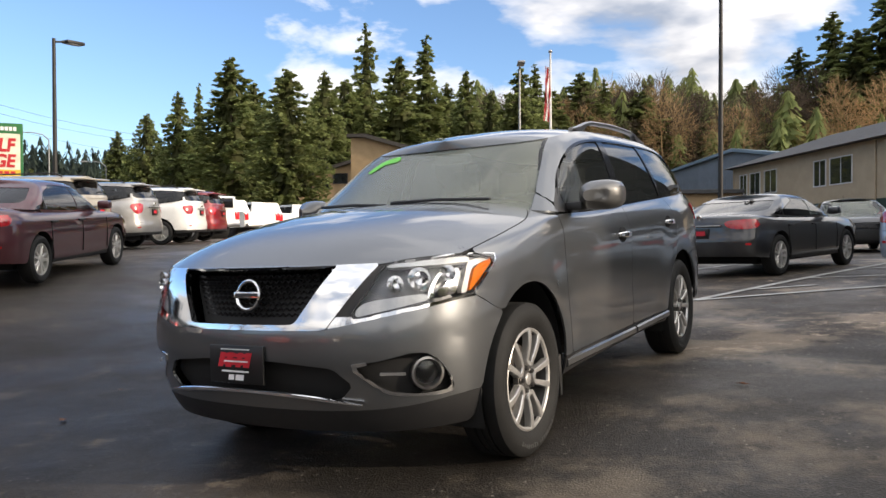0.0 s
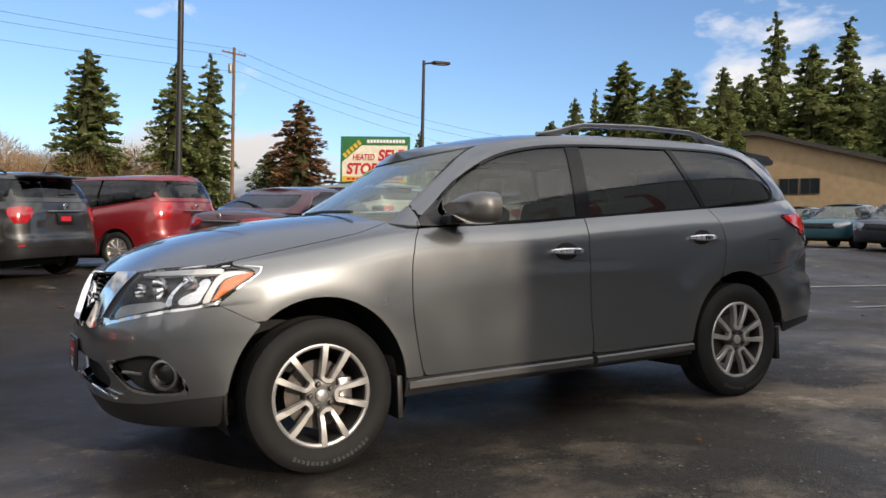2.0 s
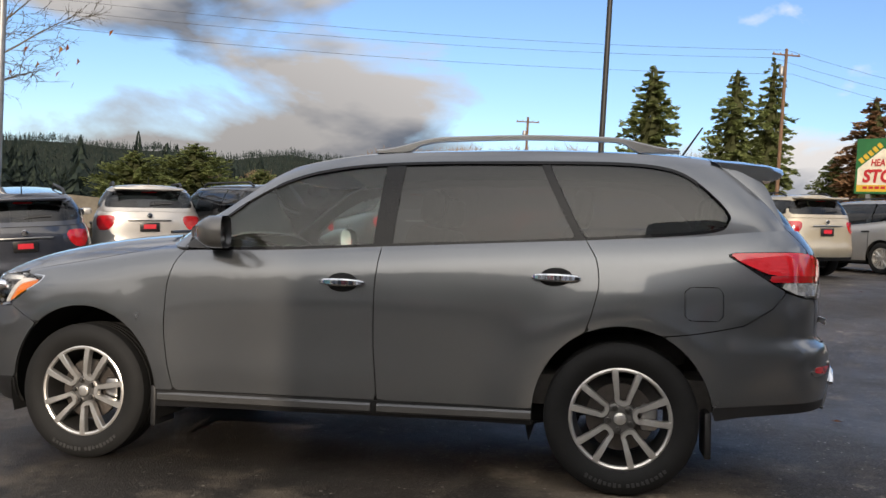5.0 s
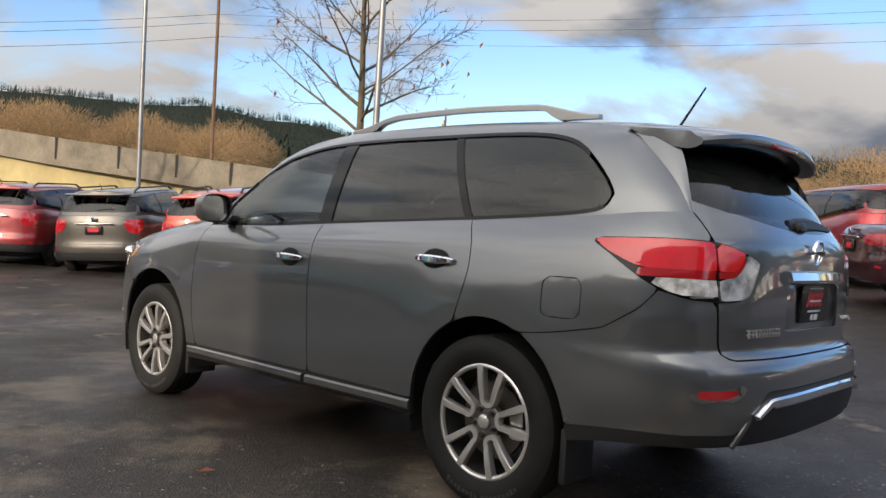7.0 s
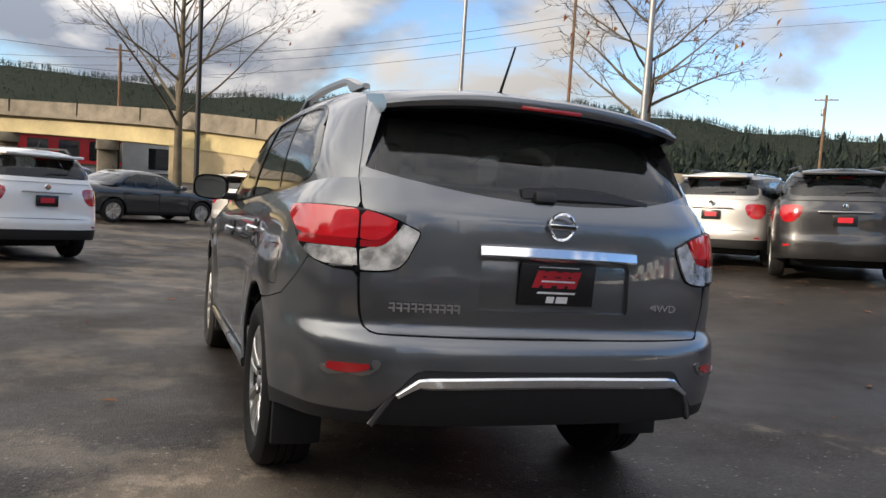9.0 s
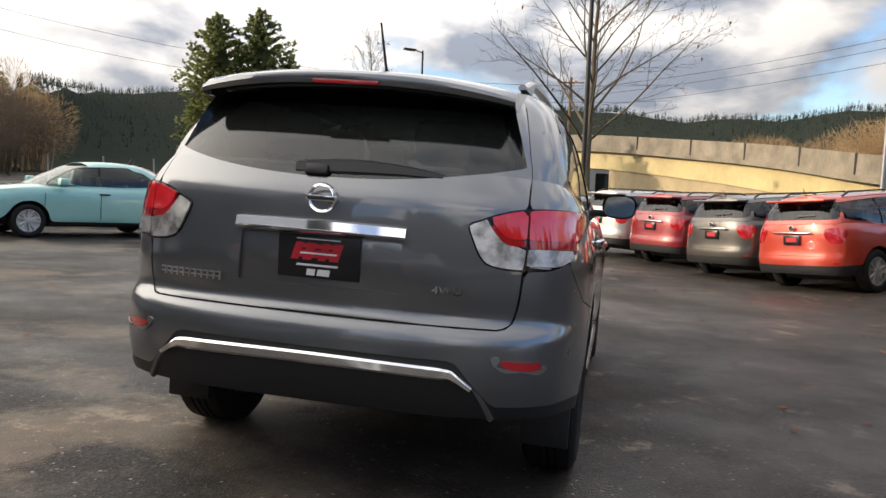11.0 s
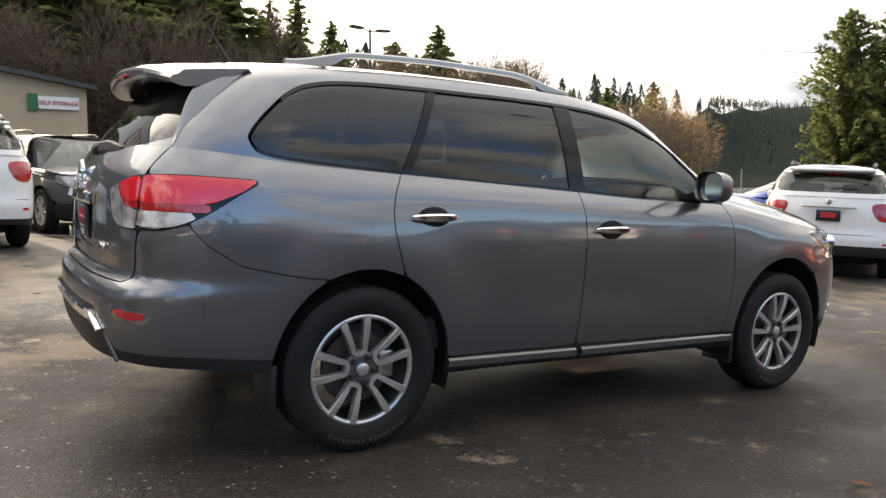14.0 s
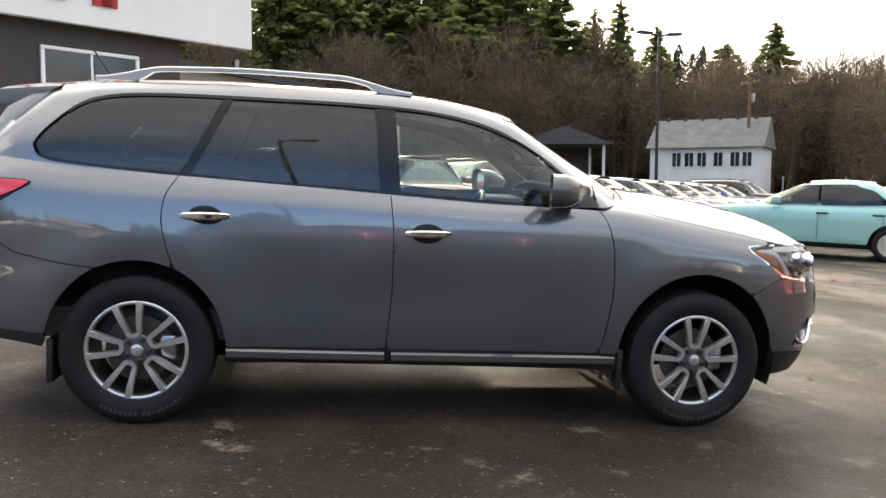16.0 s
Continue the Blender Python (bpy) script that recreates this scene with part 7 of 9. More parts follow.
def window(parent, x0, x1, z0, z1, y=0.0, frame=None, bars=1):
    """A framed window in a wall that runs along x; the outside is towards -y."""
    w = new("window")
    w.parent = parent
    bm = bmesh.new()
    box(bm, x0, x1, y - 0.012, y + 0.02, z0, z1)
    part("pane", bm, M_PANE, w)
    f = 0.07
    for k, (p, q, r, s) in enumerate(((x0 - f, x1 + f, z1, z1 + f), (x0 - f, x1 + f, z0 - f, z0), (x0 - f, x0, z0, z1), (x1, x1 + f, z0, z1))):
        bm = bmesh.new()
        box(bm, p, q, y - 0.06, y + 0.03, r, s, 0.008)
        part("sill" if k == 1 else "frame", bm, frame or M_WHITEPAINT, w)
    for k in range(bars):
        xx = x0 + (x1 - x0) * (k + 1) / (bars + 1)
        bm = bmesh.new()
        box(bm, xx - 0.025, xx + 0.025, y - 0.03, y + 0.02, z0, z1)
        part("glazing_bar", bm, frame or M_WHITEPAINT, w)
    return w


def prism(bm, outline, y0, y1):
    a = [bm.verts.new((x, y0, z)) for x, z in outline]
    b = [bm.verts.new((x, y1, z)) for x, z in outline]
    n = len(outline)
    bm.faces.new(a)
    bm.faces.new(b[::-1])
    for k in range(n):
        bm.faces.new((a[k], b[k], b[(k + 1) % n], a[(k + 1) % n]))
    bmesh.ops.recalc_face_normals(bm, faces=bm.faces)


# sales building, dark, with the white sign band
m, L = wall_frame((-14.5, 3.77), (-2.49, 13.97))
sales = thing("sales_building", "dark brown single-storey sales building with a white sign band", "building", m=m)
bm = bmesh.new()
box(bm, 0, L - 1.6, 0, 14, 0, 4.4)
part("wall", bm, M_DARKWALL, sales, angle=20)
bm = bmesh.new()
box(bm, -0.05, L, -0.15, 9, 4.4, 7.3)
part("parapet", bm, M_DARKWALL, sales, angle=20)
bm = bmesh.new()
box(bm, L - 13.5, L + 0.03, -0.32, -0.16, 3.94, 7.2, 0.02)
signband = part("sign_panel", bm, M_SIGNWHITE, sales, "white sign band with red slab letters drawn as bars", angle=20)
for k in range(6):
    x = L - 3.6 - k * 1.0
    bm = bmesh.new()
    for bx0, bx1, bz0, bz1 in ((0, 0.5, 4.34, 4.62), (0.0 if k % 2 else 0.17, 0.2 if k % 2 else 0.40, 4.34, 6.1), (0, 0.55, 5.85, 6.1)):
        box(bm, x + bx0, x + bx1, -0.36, -0.325, bz0, bz1, 0.005)
    part("red_slab_letter", bm, M_SIGNRED, signband, angle=20)
for x0, x1 in ((L - 13, L - 11.2), (L - 10.6, L - 8.8), (L - 8.2, L - 6.4), (L - 4.4, L - 2.6)):
    window(sales, x0, x1, 1.2, 3.45, 0.0, M_SIGNWHITE, 1)
bm = bmesh.new()
box(bm, -0.1, L + 0.02, -0.05, 14.1, 7.3, 7.5, 0.02)
part("roof", bm, M_ROOFGREY, sales, angle=20)

# storage hall behind it
m, L = wall_frame((-26, 38.0), (3.3, 41.0))
m = m @ Matrix.Diagonal((1, 1, 0.85, 1))
hall = thing("storage_hall", "long beige storage hall with a dark low-pitched roof", "building", m=m)
bm = bmesh.new()
prism(bm, [(0, 0), (L, 0), (L, 6.0), (L * 0.5, 8.6), (0, 6.0)], 0, 18)
part("wall", bm, M_SIDING, hall, angle=20)
bm = bmesh.new()
prism(bm, [(-0.4, 5.85), (L * 0.5, 8.55), (L + 0.4, 5.85), (L + 0.4, 6.1), (L * 0.5, 8.9), (-0.4, 6.1)], -0.5, 18.4)
part("roof", bm, M_ROOFGREY, hall, angle=20)
bm = bmesh.new()
box(bm, L - 2.3, L - 0.4, -0.16, -0.02, 4.62, 5.36, 0.02)
sgn = part("sign_board", bm, M_SIGNWHITE, hall, "pale sign board with red lettering", angle=20)
bm = bmesh.new()
box(bm, L - 2.75, L - 2.32, -0.2, -0.02, 4.5, 5.48, 0.02)
part("sign_end", bm, M_SIGNGREEN, hall, angle=20)
bm = bmesh.new()
tube(bm, [(L - 9.0, 4, 7.0), (L - 9.0, 4, 9.3)], 0.12)
part("vent_pipe", bm, M_GALV, hall)


def lettering(text, size, material, parent, m, name="lettering", squeeze=1.0, extrude=0.012, shear=0.0, bold=0.012):
    c = bpy.data.curves.new(name, "FONT")
    c.body, c.size, c.extrude, c.align_x, c.shear, c.offset = text, size, extrude, "CENTER", shear, bold * size
    o = new(name, c)
    me = bpy.data.meshes.new_from_object(o.evaluated_get(bpy.context.evaluated_depsgraph_get()))
    bpy.data.objects.remove(o)
    me.name = name
    return part(name, me, material, parent, at=m @ Matrix.Diagonal((squeeze, 1, 1, 1)))


lettering("SELF STORAGE", 0.34, M_SIGNRED, hall, Matrix.Translation((L - 1.35, -0.18, 4.86)) @ Matrix.Rotation(radians(90), 4, "X"), squeeze=0.82)

# tan building with the steep shed roof, south-west
m, L = wall_frame((-47.8, -44.2), (-56.0, -23.7))
m = m @ Matrix.Diagonal((1, 1, 0.80, 1))
tan = thing("tan_building", "tan stucco building with a steep shed roof", "building", m=m)
fx = lambda q: L * (1 - q)
bm = bmesh.new()
prism(bm, [(L, 0), (fx(0.75), 0), (fx(0.75), 11.0), (fx(0.70), 11.0), (L, 5.6)], 0, 14)
part("wall", bm, M_TANWALL, tan, angle=20)
bm = bmesh.new()
prism(bm, [(L + 0.5, 5.35), (fx(0.70), 11.0), (fx(0.76), 11.0), (fx(0.76), 11.35), (fx(0.69), 11.35), (L + 0.5, 5.75)], -0.5, 14.4)
part("roof", bm, M_DARKWALL, tan, angle=20)
bm = bmesh.new()
prism(bm, [(fx(0.75), 0), (fx(1.15), 0), (fx(1.15), 5.2), (fx(0.75), 8.3)], 0.3, 12)
part("wing", bm, M_TANWALL, tan, angle=20)
bm = bmesh.new()
prism(bm, [(fx(0.75), 8.3), (fx(1.17), 5.05), (fx(1.17), 5.4), (fx(0.75), 8.65)], -0.2, 12.3)
part("roof", bm, M_DARKWALL, tan, angle=20)
for q0, q1, z0, z1 in ((0.50, 0.56, 5.2, 6.6), (0.57, 0.63, 5.2, 6.6), (0.36, 0.46, 2.2, 3.9), (0.50, 0.60, 1.6, 3.4), (0.12, 0.22, 1.6, 3.2), (0.84, 0.94, 2.0, 3.6)):
    window(tan, fx(q1), fx(q0), z0, z1, 0.3 if q0 > 0.75 else 0, M_DARKWALL, 1)
for k in range(4):
    window(tan, fx(0.77) - k * 1.6 - 1.2, fx(0.77) - k * 1.6, 6.2 - k * 0.55, 7.2 - k * 0.6, 0.3, M_DARKWALL, 0)
# low long extension towards the flagpole
m, L = wall_frame((-56.0, -23.7), (-62.5, -9.5))
m = m @ Matrix.Diagonal((1, 1, 0.8, 1))
ext = thing("tan_annexe", "long low tan annexe with a flat roof", "building", m=m)
bm = bmesh.new()
box(bm, 0, L, 0, 12, 0, 4.6)
part("wall", bm, M_TANWALL, ext, angle=20)
bm = bmesh.new()
box(bm, -0.5, L + 0.1, -0.5, 12.4, 4.6, 5.0, 0.04)
part("roof", bm, M_ROOFGREY, ext, angle=20)

# two-storey sided building and warehouse, west
m, L = wall_frame((-68.5, -11.2), (-38.5, 7.75))
sided = thing("sided_building", "two-storey tan-sided building with a dark hipped roof", "building", m=m)
bm = bmesh.new()
box(bm, 0, L, 0, 12, 2.6, 6.3)
part("wall", bm, M_SIDING, sided, angle=20)
bm = bmesh.new()
box(bm, 0.02, L - 0.02, 0.02, 11.9, 0, 2.6)
part("ground_floor", bm, plain("dark_green_boards", (0.02, 0.05, 0.035), 0.7), sided, angle=20)
for k in range(24):
    bm = bmesh.new()
    box(bm, -0.01, L + 0.01, -0.018, 0.0, 2.62 + k * 0.153, 2.62 + k * 0.153 + 0.135, 0.004)
    part("siding_board", bm, M_SIDING, sided, angle=20)
bm = bmesh.new()
a = [bm.verts.new(v) for v in ((-0.8, -0.8, 6.2), (L + 0.8, -0.8, 6.2), (L + 0.8, 12.8, 6.2), (-0.8, 12.8, 6.2), (5, 6, 8.6), (L - 5, 6, 8.6))]
for f in ((0, 1, 5, 4), (1, 2, 5), (2, 3, 4, 5), (3, 0, 4), (0, 3, 2, 1)):
    bm.faces.new([a[i] for i in f])
bmesh.ops.recalc_face_normals(bm, faces=bm.faces)
part("roof", bm, M_ROOFGREY, sided, angle=20)
for x0, x1 in ((1.4, 2.8), (3.5, 5.4), (6.3, 8.4), (14.3, 15.9), (16.5, 19.2), (24, 26.2), (28.5, 30.7)):
    window(sided, x0, x1, 3.8, 5.5, -0.02, M_WHITEPAINT, 0 if x1 - x0 < 1.2 else 1)
for x in (0.05, 21.9, L - 0.3):
    bm = bmesh.new()
    tube(bm, [(x, -0.08, 0.4), (x, -0.08, 6.2)], 0.05)
    part("downpipe", bm, M_SIDING, sided)
m, L = wall_frame((-100.2, -29.5), (-82.0, -1.4))
m = m @ Matrix.Diagonal((1, 1, 1.25, 1))
ware = thing("warehouse", "blue-grey metal warehouse with a low gabled roof", "building", m=m)
bm = bmesh.new()
prism(bm, [(0, 0), (L, 0), (L, 6.6), (L / 2, 8.8), (0, 6.6)], 0, 24)
part("wall", bm, M_BLUEWALL, ware, angle=20)
bm = bmesh.new()
prism(bm, [(-0.4, 6.5), (L / 2, 8.75), (L + 0.4, 6.5), (L + 0.4, 6.75), (L / 2, 9.05), (-0.4, 6.75)], -0.4, 24.3)
part("roof", bm, M_ROOFBLUE, ware, angle=20)
for k in range(int(L / 0.6)):
    bm = bmesh.new()
    box(bm, k * 0.6, k * 0.6 + 0.06, -0.04, 0, 0, 6.5)
    part("wall_rib", bm, M_BLUEWALL, ware, angle=20)

# white house under the woods, north-east
m, L = wall_frame((28.2, 65.1), (35.8, 59.4))
m = Matrix.Translation((0, 0, 3.1)) @ m
house = thing("white_house", "small white boarded house with a long grey roof", "house", m=m)
bm = bmesh.new()
box(bm, 0, L, 0, 7, -3.4, 2.1)
part("wall", bm, M_WHITEPAINT, house, angle=20)
bm = bmesh.new()
v = [bm.verts.new(p) for p in ((-0.3, -0.5, 2.0), (L + 0.3, -0.5, 2.0), (L + 0.3, 3.5, 4.75), (-0.3, 3.5, 4.75), (-0.3, 7.5, 2.0), (L + 0.3, 7.5, 2.0))]
for f in ((0, 1, 2, 3), (3, 2, 5, 4), (0, 3, 4), (1, 5, 2), (0, 4, 5, 1)):
    bm.faces.new([v[i] for i in f])
bmesh.ops.recalc_face_normals(bm, faces=bm.faces)
part("roof", bm, plain("mossy_grey_shingles", (0.17, 0.175, 0.165), 0.85, grain=0.5, scale=9, dark=0.6), house, angle=20)
for x0 in (2.0, 3.1, 4.2, 5.6, 7.0, 8.0):
    window(house, x0, x0 + 0.75, 0.35, 1.55, 0.0, M_WHITEPAINT, 1)
for k in range(6):
    bm = bmesh.new()
    tube(bm, [(0.8 + 1.55 * k, 3.4, 4.6), (0.8 + 1.55 * k, 3.4, 4.98)], 0.16)
    part("roof_vent", bm, M_ROOFGREY, house)
m, L = wall_frame((13.8, 55.5), (20.4, 54.6))
m = Matrix.Translation((0, 0, 1.2)) @ m
shed = thing("carport", "dark open carport with a low roof", "carport", m=m)
bm = bmesh.new()
prism(bm, [(-0.5, 3.6), (L + 0.5, 3.6), (L / 2, 5.0)], -0.5, 7)
part("roof", bm, M_ROOFGREY, shed, angle=20)
for x in (0.2, L - 0.2):
    for y in (0.1, 6.0):
        bm = bmesh.new()
        box(bm, x - 0.1, x + 0.1, y, y + 0.2, 0, 3.62)
        part("post", bm, M_WHITEPAINT, shed)
bm = bmesh.new()
box(bm, 0, L, 6.3, 6.5, 0, 3.6)
part("back_wall", bm, M_DARKWALL, shed, angle=20)

# ---- the raised road
ramp_pts = [(26, 96, 5.9), (18, 84, 5.5), (10, 74, 5.3), (2, 64, 5.0), (-6, 54, 4.3), (-12, 46, 3.7), (-18, 39, 3.05), (-25, 35, 2.6), (-33, 32.5, 2.2), (-42, 32, 1.9), (-52, 33, 1.6), (-62, 36, 1.3)]
rb_, rd_, rz_ = (curve([(p[0], p[k]) for p in ramp_pts]) for k in (0, 1, 2))
road_b = thing("raised_road", "concrete raised road with a parapet and pale yellow girders", "bridge", kind="structure")
bs = np.linspace(26, -62, 89)
pt = [(float(rd_(b)) * math.cos(radians(b)), float(rd_(b)) * math.sin(radians(b)), float(rz_(b))) for b in bs]


def sweep(name, sec, material, i0=0, i1=None, label=""):
    """A profile of (outward, height under the parapet's top) swept along the raised road."""
    bm = bmesh.new()
    rows = []
    for p, b in list(zip(pt, bs))[i0:i1]:
        d = Vector((math.cos(radians(b)), math.sin(radians(b)), 0))
        rows.append([bm.verts.new((p[0] + d.x * o, p[1] + d.y * o, p[2] + h)) for o, h in sec])
    n = len(sec)
    for a, b in zip(rows, rows[1:]):
        for k in range(n):
            bm.faces.new((a[k], a[(k + 1) % n], b[(k + 1) % n], b[k]))
    bm.faces.new(rows[0][::-1])
    bm.faces.new(rows[-1])
    bmesh.ops.recalc_face_normals(bm, faces=bm.faces)
    part(name, bm, material, road_b, label, angle=25)


for k in range(0, 88, 4):
    sweep("parapet_panel", [(0, 0), (0.3, 0), (0.4, -1.05), (-0.08, -1.05)], M_CONCRETE, k, k + 5 if k < 84 else None)
for k in range(4, 88, 4):
    p, b = pt[k], bs[k]
    bm = bmesh.new()
    box(bm, -0.12, 0.0, -0.05, 0.05, -1.05, 0.01, 0, Matrix.Translation(p) @ Matrix.Rotation(radians(b), 4, "Z"))
    part("joint", bm, M_DARKWALL, road_b, angle=0)
sweep("deck", [(-0.3, -1.05), (9.0, -1.05), (9.0, -1.35), (-0.3, -1.35)], M_CONCRETE)
sweep("girder", [(0.5, -1.35), (1.0, -1.35), (1.0, -2.75), (0.5, -2.75)], M_GIRDER, 0, 55, "pale yellow girder")
sweep("far_girder", [(7.5, -1.35), (8.0, -1.35), (8.0, -2.75), (7.5, -2.75)], M_GIRDER, 0, 55)
sweep("retaining_wall", [(0.7, -1.35), (1.2, -1.35), (1.2, -6.0), (0.7, -6.0)], plain("tan_retaining_wall", (0.42, 0.33, 0.19), 0.85, grain=0.2, scale=5, dark=0.7), 26, None, "tan retaining wall under the road")
for k in (4, 10, 16, 22):
    p, b = pt[k], bs[k]
    bm = bmesh.new()
    box(bm, 0.4, 8.4, -0.9, 0.9, -3.6, -2.75, 0.1, Matrix.Translation(p) @ Matrix.Rotation(radians(b), 4, "Z"))
    box(bm, 1.5, 3.5, -0.8, 0.8, -7.0, -3.6, 0.1, Matrix.Translation(p) @ Matrix.Rotation(radians(b), 4, "Z"))
    part("pier", bm, M_CONCRETE, road_b, angle=25)
# shops under it
for x, y, hd, l, h, mt, lb in ((92, 30, 108, 26, 3.4, M_WHITEPAINT, "low white shop behind the raised road"), (90, 6, 96, 20, 3.2, M_SIGNRED, "low red-fronted shop behind the raised road"),
                               (76, -3, 80, 14, 3.4, M_WHITEPAINT, "white-fronted showroom behind the raised road")):
    m = lay(x, y, hd)
    sp_ = thing("shop", lb, "shop", "shops past the road", m)
    bm = bmesh.new()
    box(bm, -l / 2, l / 2, -6, 0, -1, h, 0.05)
    part("wall", bm, mt, sp_, angle=20)
    bm = bmesh.new()
    box(bm, -l / 2 - 0.3, l / 2 + 0.3, -6.2, 0.8, h, h + 0.3, 0.05)
    part("roof", bm, M_ROOFGREY, sp_, angle=20)
    for k in range(int(l / 3)):
        bm = bmesh.new()
        box(bm, -l / 2 + 0.6 + k * 3, -l / 2 + 2.6 + k * 3, -0.05, 0.05, 0.4, 2.4)
        part("shop_window", bm, M_PANE, sp_, angle=20)

# ---- poles, lamps, signs


def lamp_post(x, y, h, heading, arms=1, label="dark lamp post with a flat head", mat=None, curved=False, r=0.075):
    mat = mat or M_POLE
    t = thing("street_lamp", label, "lamp post", "lamp posts", Matrix.Translation((x, y, gz(x, y))))
    bm = bmesh.new()
    tube(bm, [(0, 0, -0.2), (0, 0, h * 0.5), (0, 0, h)], [r * 1.1, r * 0.95, r * 0.75], 12)
    part("pole", bm, mat, t)
    bm = bmesh.new()
    box(bm, -0.28, 0.28, -0.28, 0.28, -0.3, 0.10, 0.03)
    part("base", bm, M_CONCRETE, t)
    for k in range(arms):
        a = radians(heading + 180 * k)
        d = Vector((math.cos(a), math.sin(a), 0))
        bm = bmesh.new()
        if curved:
            tube(bm, [(0, 0, h), d * 0.5 + Vector((0, 0, h + 0.45)), d * 1.4 + Vector((0, 0, h + 0.6)), d * 2.2 + Vector((0, 0, h + 0.55))], 0.05)
            part("arm", bm, mat, t)
            hd = pose(*(d * 2.4 + Vector((0, 0, h + 0.52))), 0, 0, math.degrees(a))
        else:
            tube(bm, [(0, 0, h - 0.12), d * 0.45 + Vector((0, 0, h - 0.02))], 0.035)
            part("arm", bm, mat, t)
            hd = pose(*(d * 0.78 + Vector((0, 0, h + 0.0))), 0, -3, math.degrees(a))
        bm = bmesh.new()
        box(bm, -0.36, 0.36, -0.17, 0.17, -0.05, 0.06, 0.03)
        head_ = part("lamp_head", bm, mat, t, at=hd)
        bm = bmesh.new()
        box(bm, -0.28, 0.24, -0.12, 0.12, -0.062, -0.048)
        part("lens", bm, M_LAMPGLASS, head_)
    return t


lamp_post(-11.63, -22.6, 6.95, 185, label="tall dark lamp post with one flat head")
lamp_post(-1.24, -15.92, 11.5, 20)
lamp_post(14.4, 30.6, 8.3, 10, 2, label="dark lamp post with two flat heads")
lamp_post(40.9, 10.7, 8.8, 120, label="dark lamp post with one flat head beyond the row")
lamp_post(59.4, 23.1, 8.6, 120)
lamp_post(19.9, 0.1, 11.5, 160, label="tall dark lamp post in the planting strip")
lamp_post(10.36, -8.9, 11.0, 160, label="tall grey lamp post beside the bare tree", mat=M_GALV)
lamp_post(22.13, -9.0, 12.0, 160, label="galvanised lamp post past the row", mat=M_GALV)
lamp_post(-29.4, -13.6, 8.0, 30, label="slim pale lamp post by the flagpole", mat=M_GALV, r=0.055)
lamp_post(-21.5, -2.84, 8.6, 200, label="dark lamp post on the west lane")
for b, d, h in ((-121, 75, 9), (-125, 95, 9), (-127.5, 120, 9.5), (-110, 90, 9.5)):
    lamp_post(d * math.cos(radians(b)), d * math.sin(radians(b)), h, b + 90, label="pale road lamp with a curved arm", mat=M_GALV, curved=True)


def power_pole(x, y, h, heading, lean=0.0):
    t = thing("power_pole", "weathered wooden power pole with a crossarm", "pole", "power poles", pose(x, y, gz(x, y), 0, lean, 0))
    bm = bmesh.new()
    tube(bm, [(0, 0, -0.3), (0, 0, h)], [0.17, 0.12], 10)
    part("pole", bm, M_POLEWOOD, t)
    a = radians(heading)
    d = Vector((math.cos(a), math.sin(a), 0))
    for z in (h - 0.5,):
        bm = bmesh.new()
        strip(bm, [d * -1.2 + Vector((0, 0, z)), d * 1.2 + Vector((0, 0, z))], 0.06, 0.06, (0, 0, 1))
        part("crossarm", bm, M_POLEWOOD, t)
        for k in (-1.1, -0.5, 0.5, 1.1):
            bm = bmesh.new()
            lathe(bm, [(0.05, 0), (0.06, 0.06), (0.03, 0.14)], 8, "z", Matrix.Translation(d * k + Vector((0, 0, z + 0.06))), cap=True)
            part("insulator", bm, M_GALV, t)
    bm = bmesh.new()
    lathe(bm, [(0.18, 0), (0.2, 0.1), (0.2, 0.7), (0.15, 0.8)], 12, "z", Matrix.Translation((0.3, 0, h - 2.2)), cap=True)
    part("transformer", bm, M_GALV, t)
    return Vector((x, y, gz(x, y) + h - 0.4))


tops = [power_pole(*a) for a in ((6.5, -78.9, 12.6, 8), (-15.5, -64.5, 16.0, 20), (58.5, -33.2, 24.0, 60), (62, -66, 12.0, 30), (-62, -66, 12.0, 60), (36, 62, 11.0, 100), (70, 4, 11.0, 90))]
M_WIRE = plain("black_cable", (0.012, 0.012, 0.012), 0.6)


def cable(a, b, sag, r=0.013):
    bm = bmesh.new()
    a, b = Vector(a), Vector(b)
    tube(bm, [a.lerp(b, t) - Vector((0, 0, sag * 4 * t * (1 - t))) for t in np.linspace(0, 1, 15)], r, 5)
    tagged(part("overhead_cable", bm, M_WIRE), "thin black overhead cable between the poles", "cable", "overhead cables")


for dz, off in ((0.3, 0.0), (-0.4, 1.1), (-1.6, -0.6)):
    o = Vector((off, off * 0.3, dz))
    cable(tops[1] + o, tops[2] + o - Vector((0, 0, 8)), 1.4)
    cable(tops[1] + o, tops[4] + o, 2.5)
    cable(tops[2] + o - Vector((0, 0, 8)), tops[6] + o + Vector((20, 20, 0)), 2.0, 0.018)
cable((60, 60, 16), (75, -5, 10.5), 2.5, 0.018)
cable((60, 60, 14), (75, -5, 9.0), 2.5, 0.018)

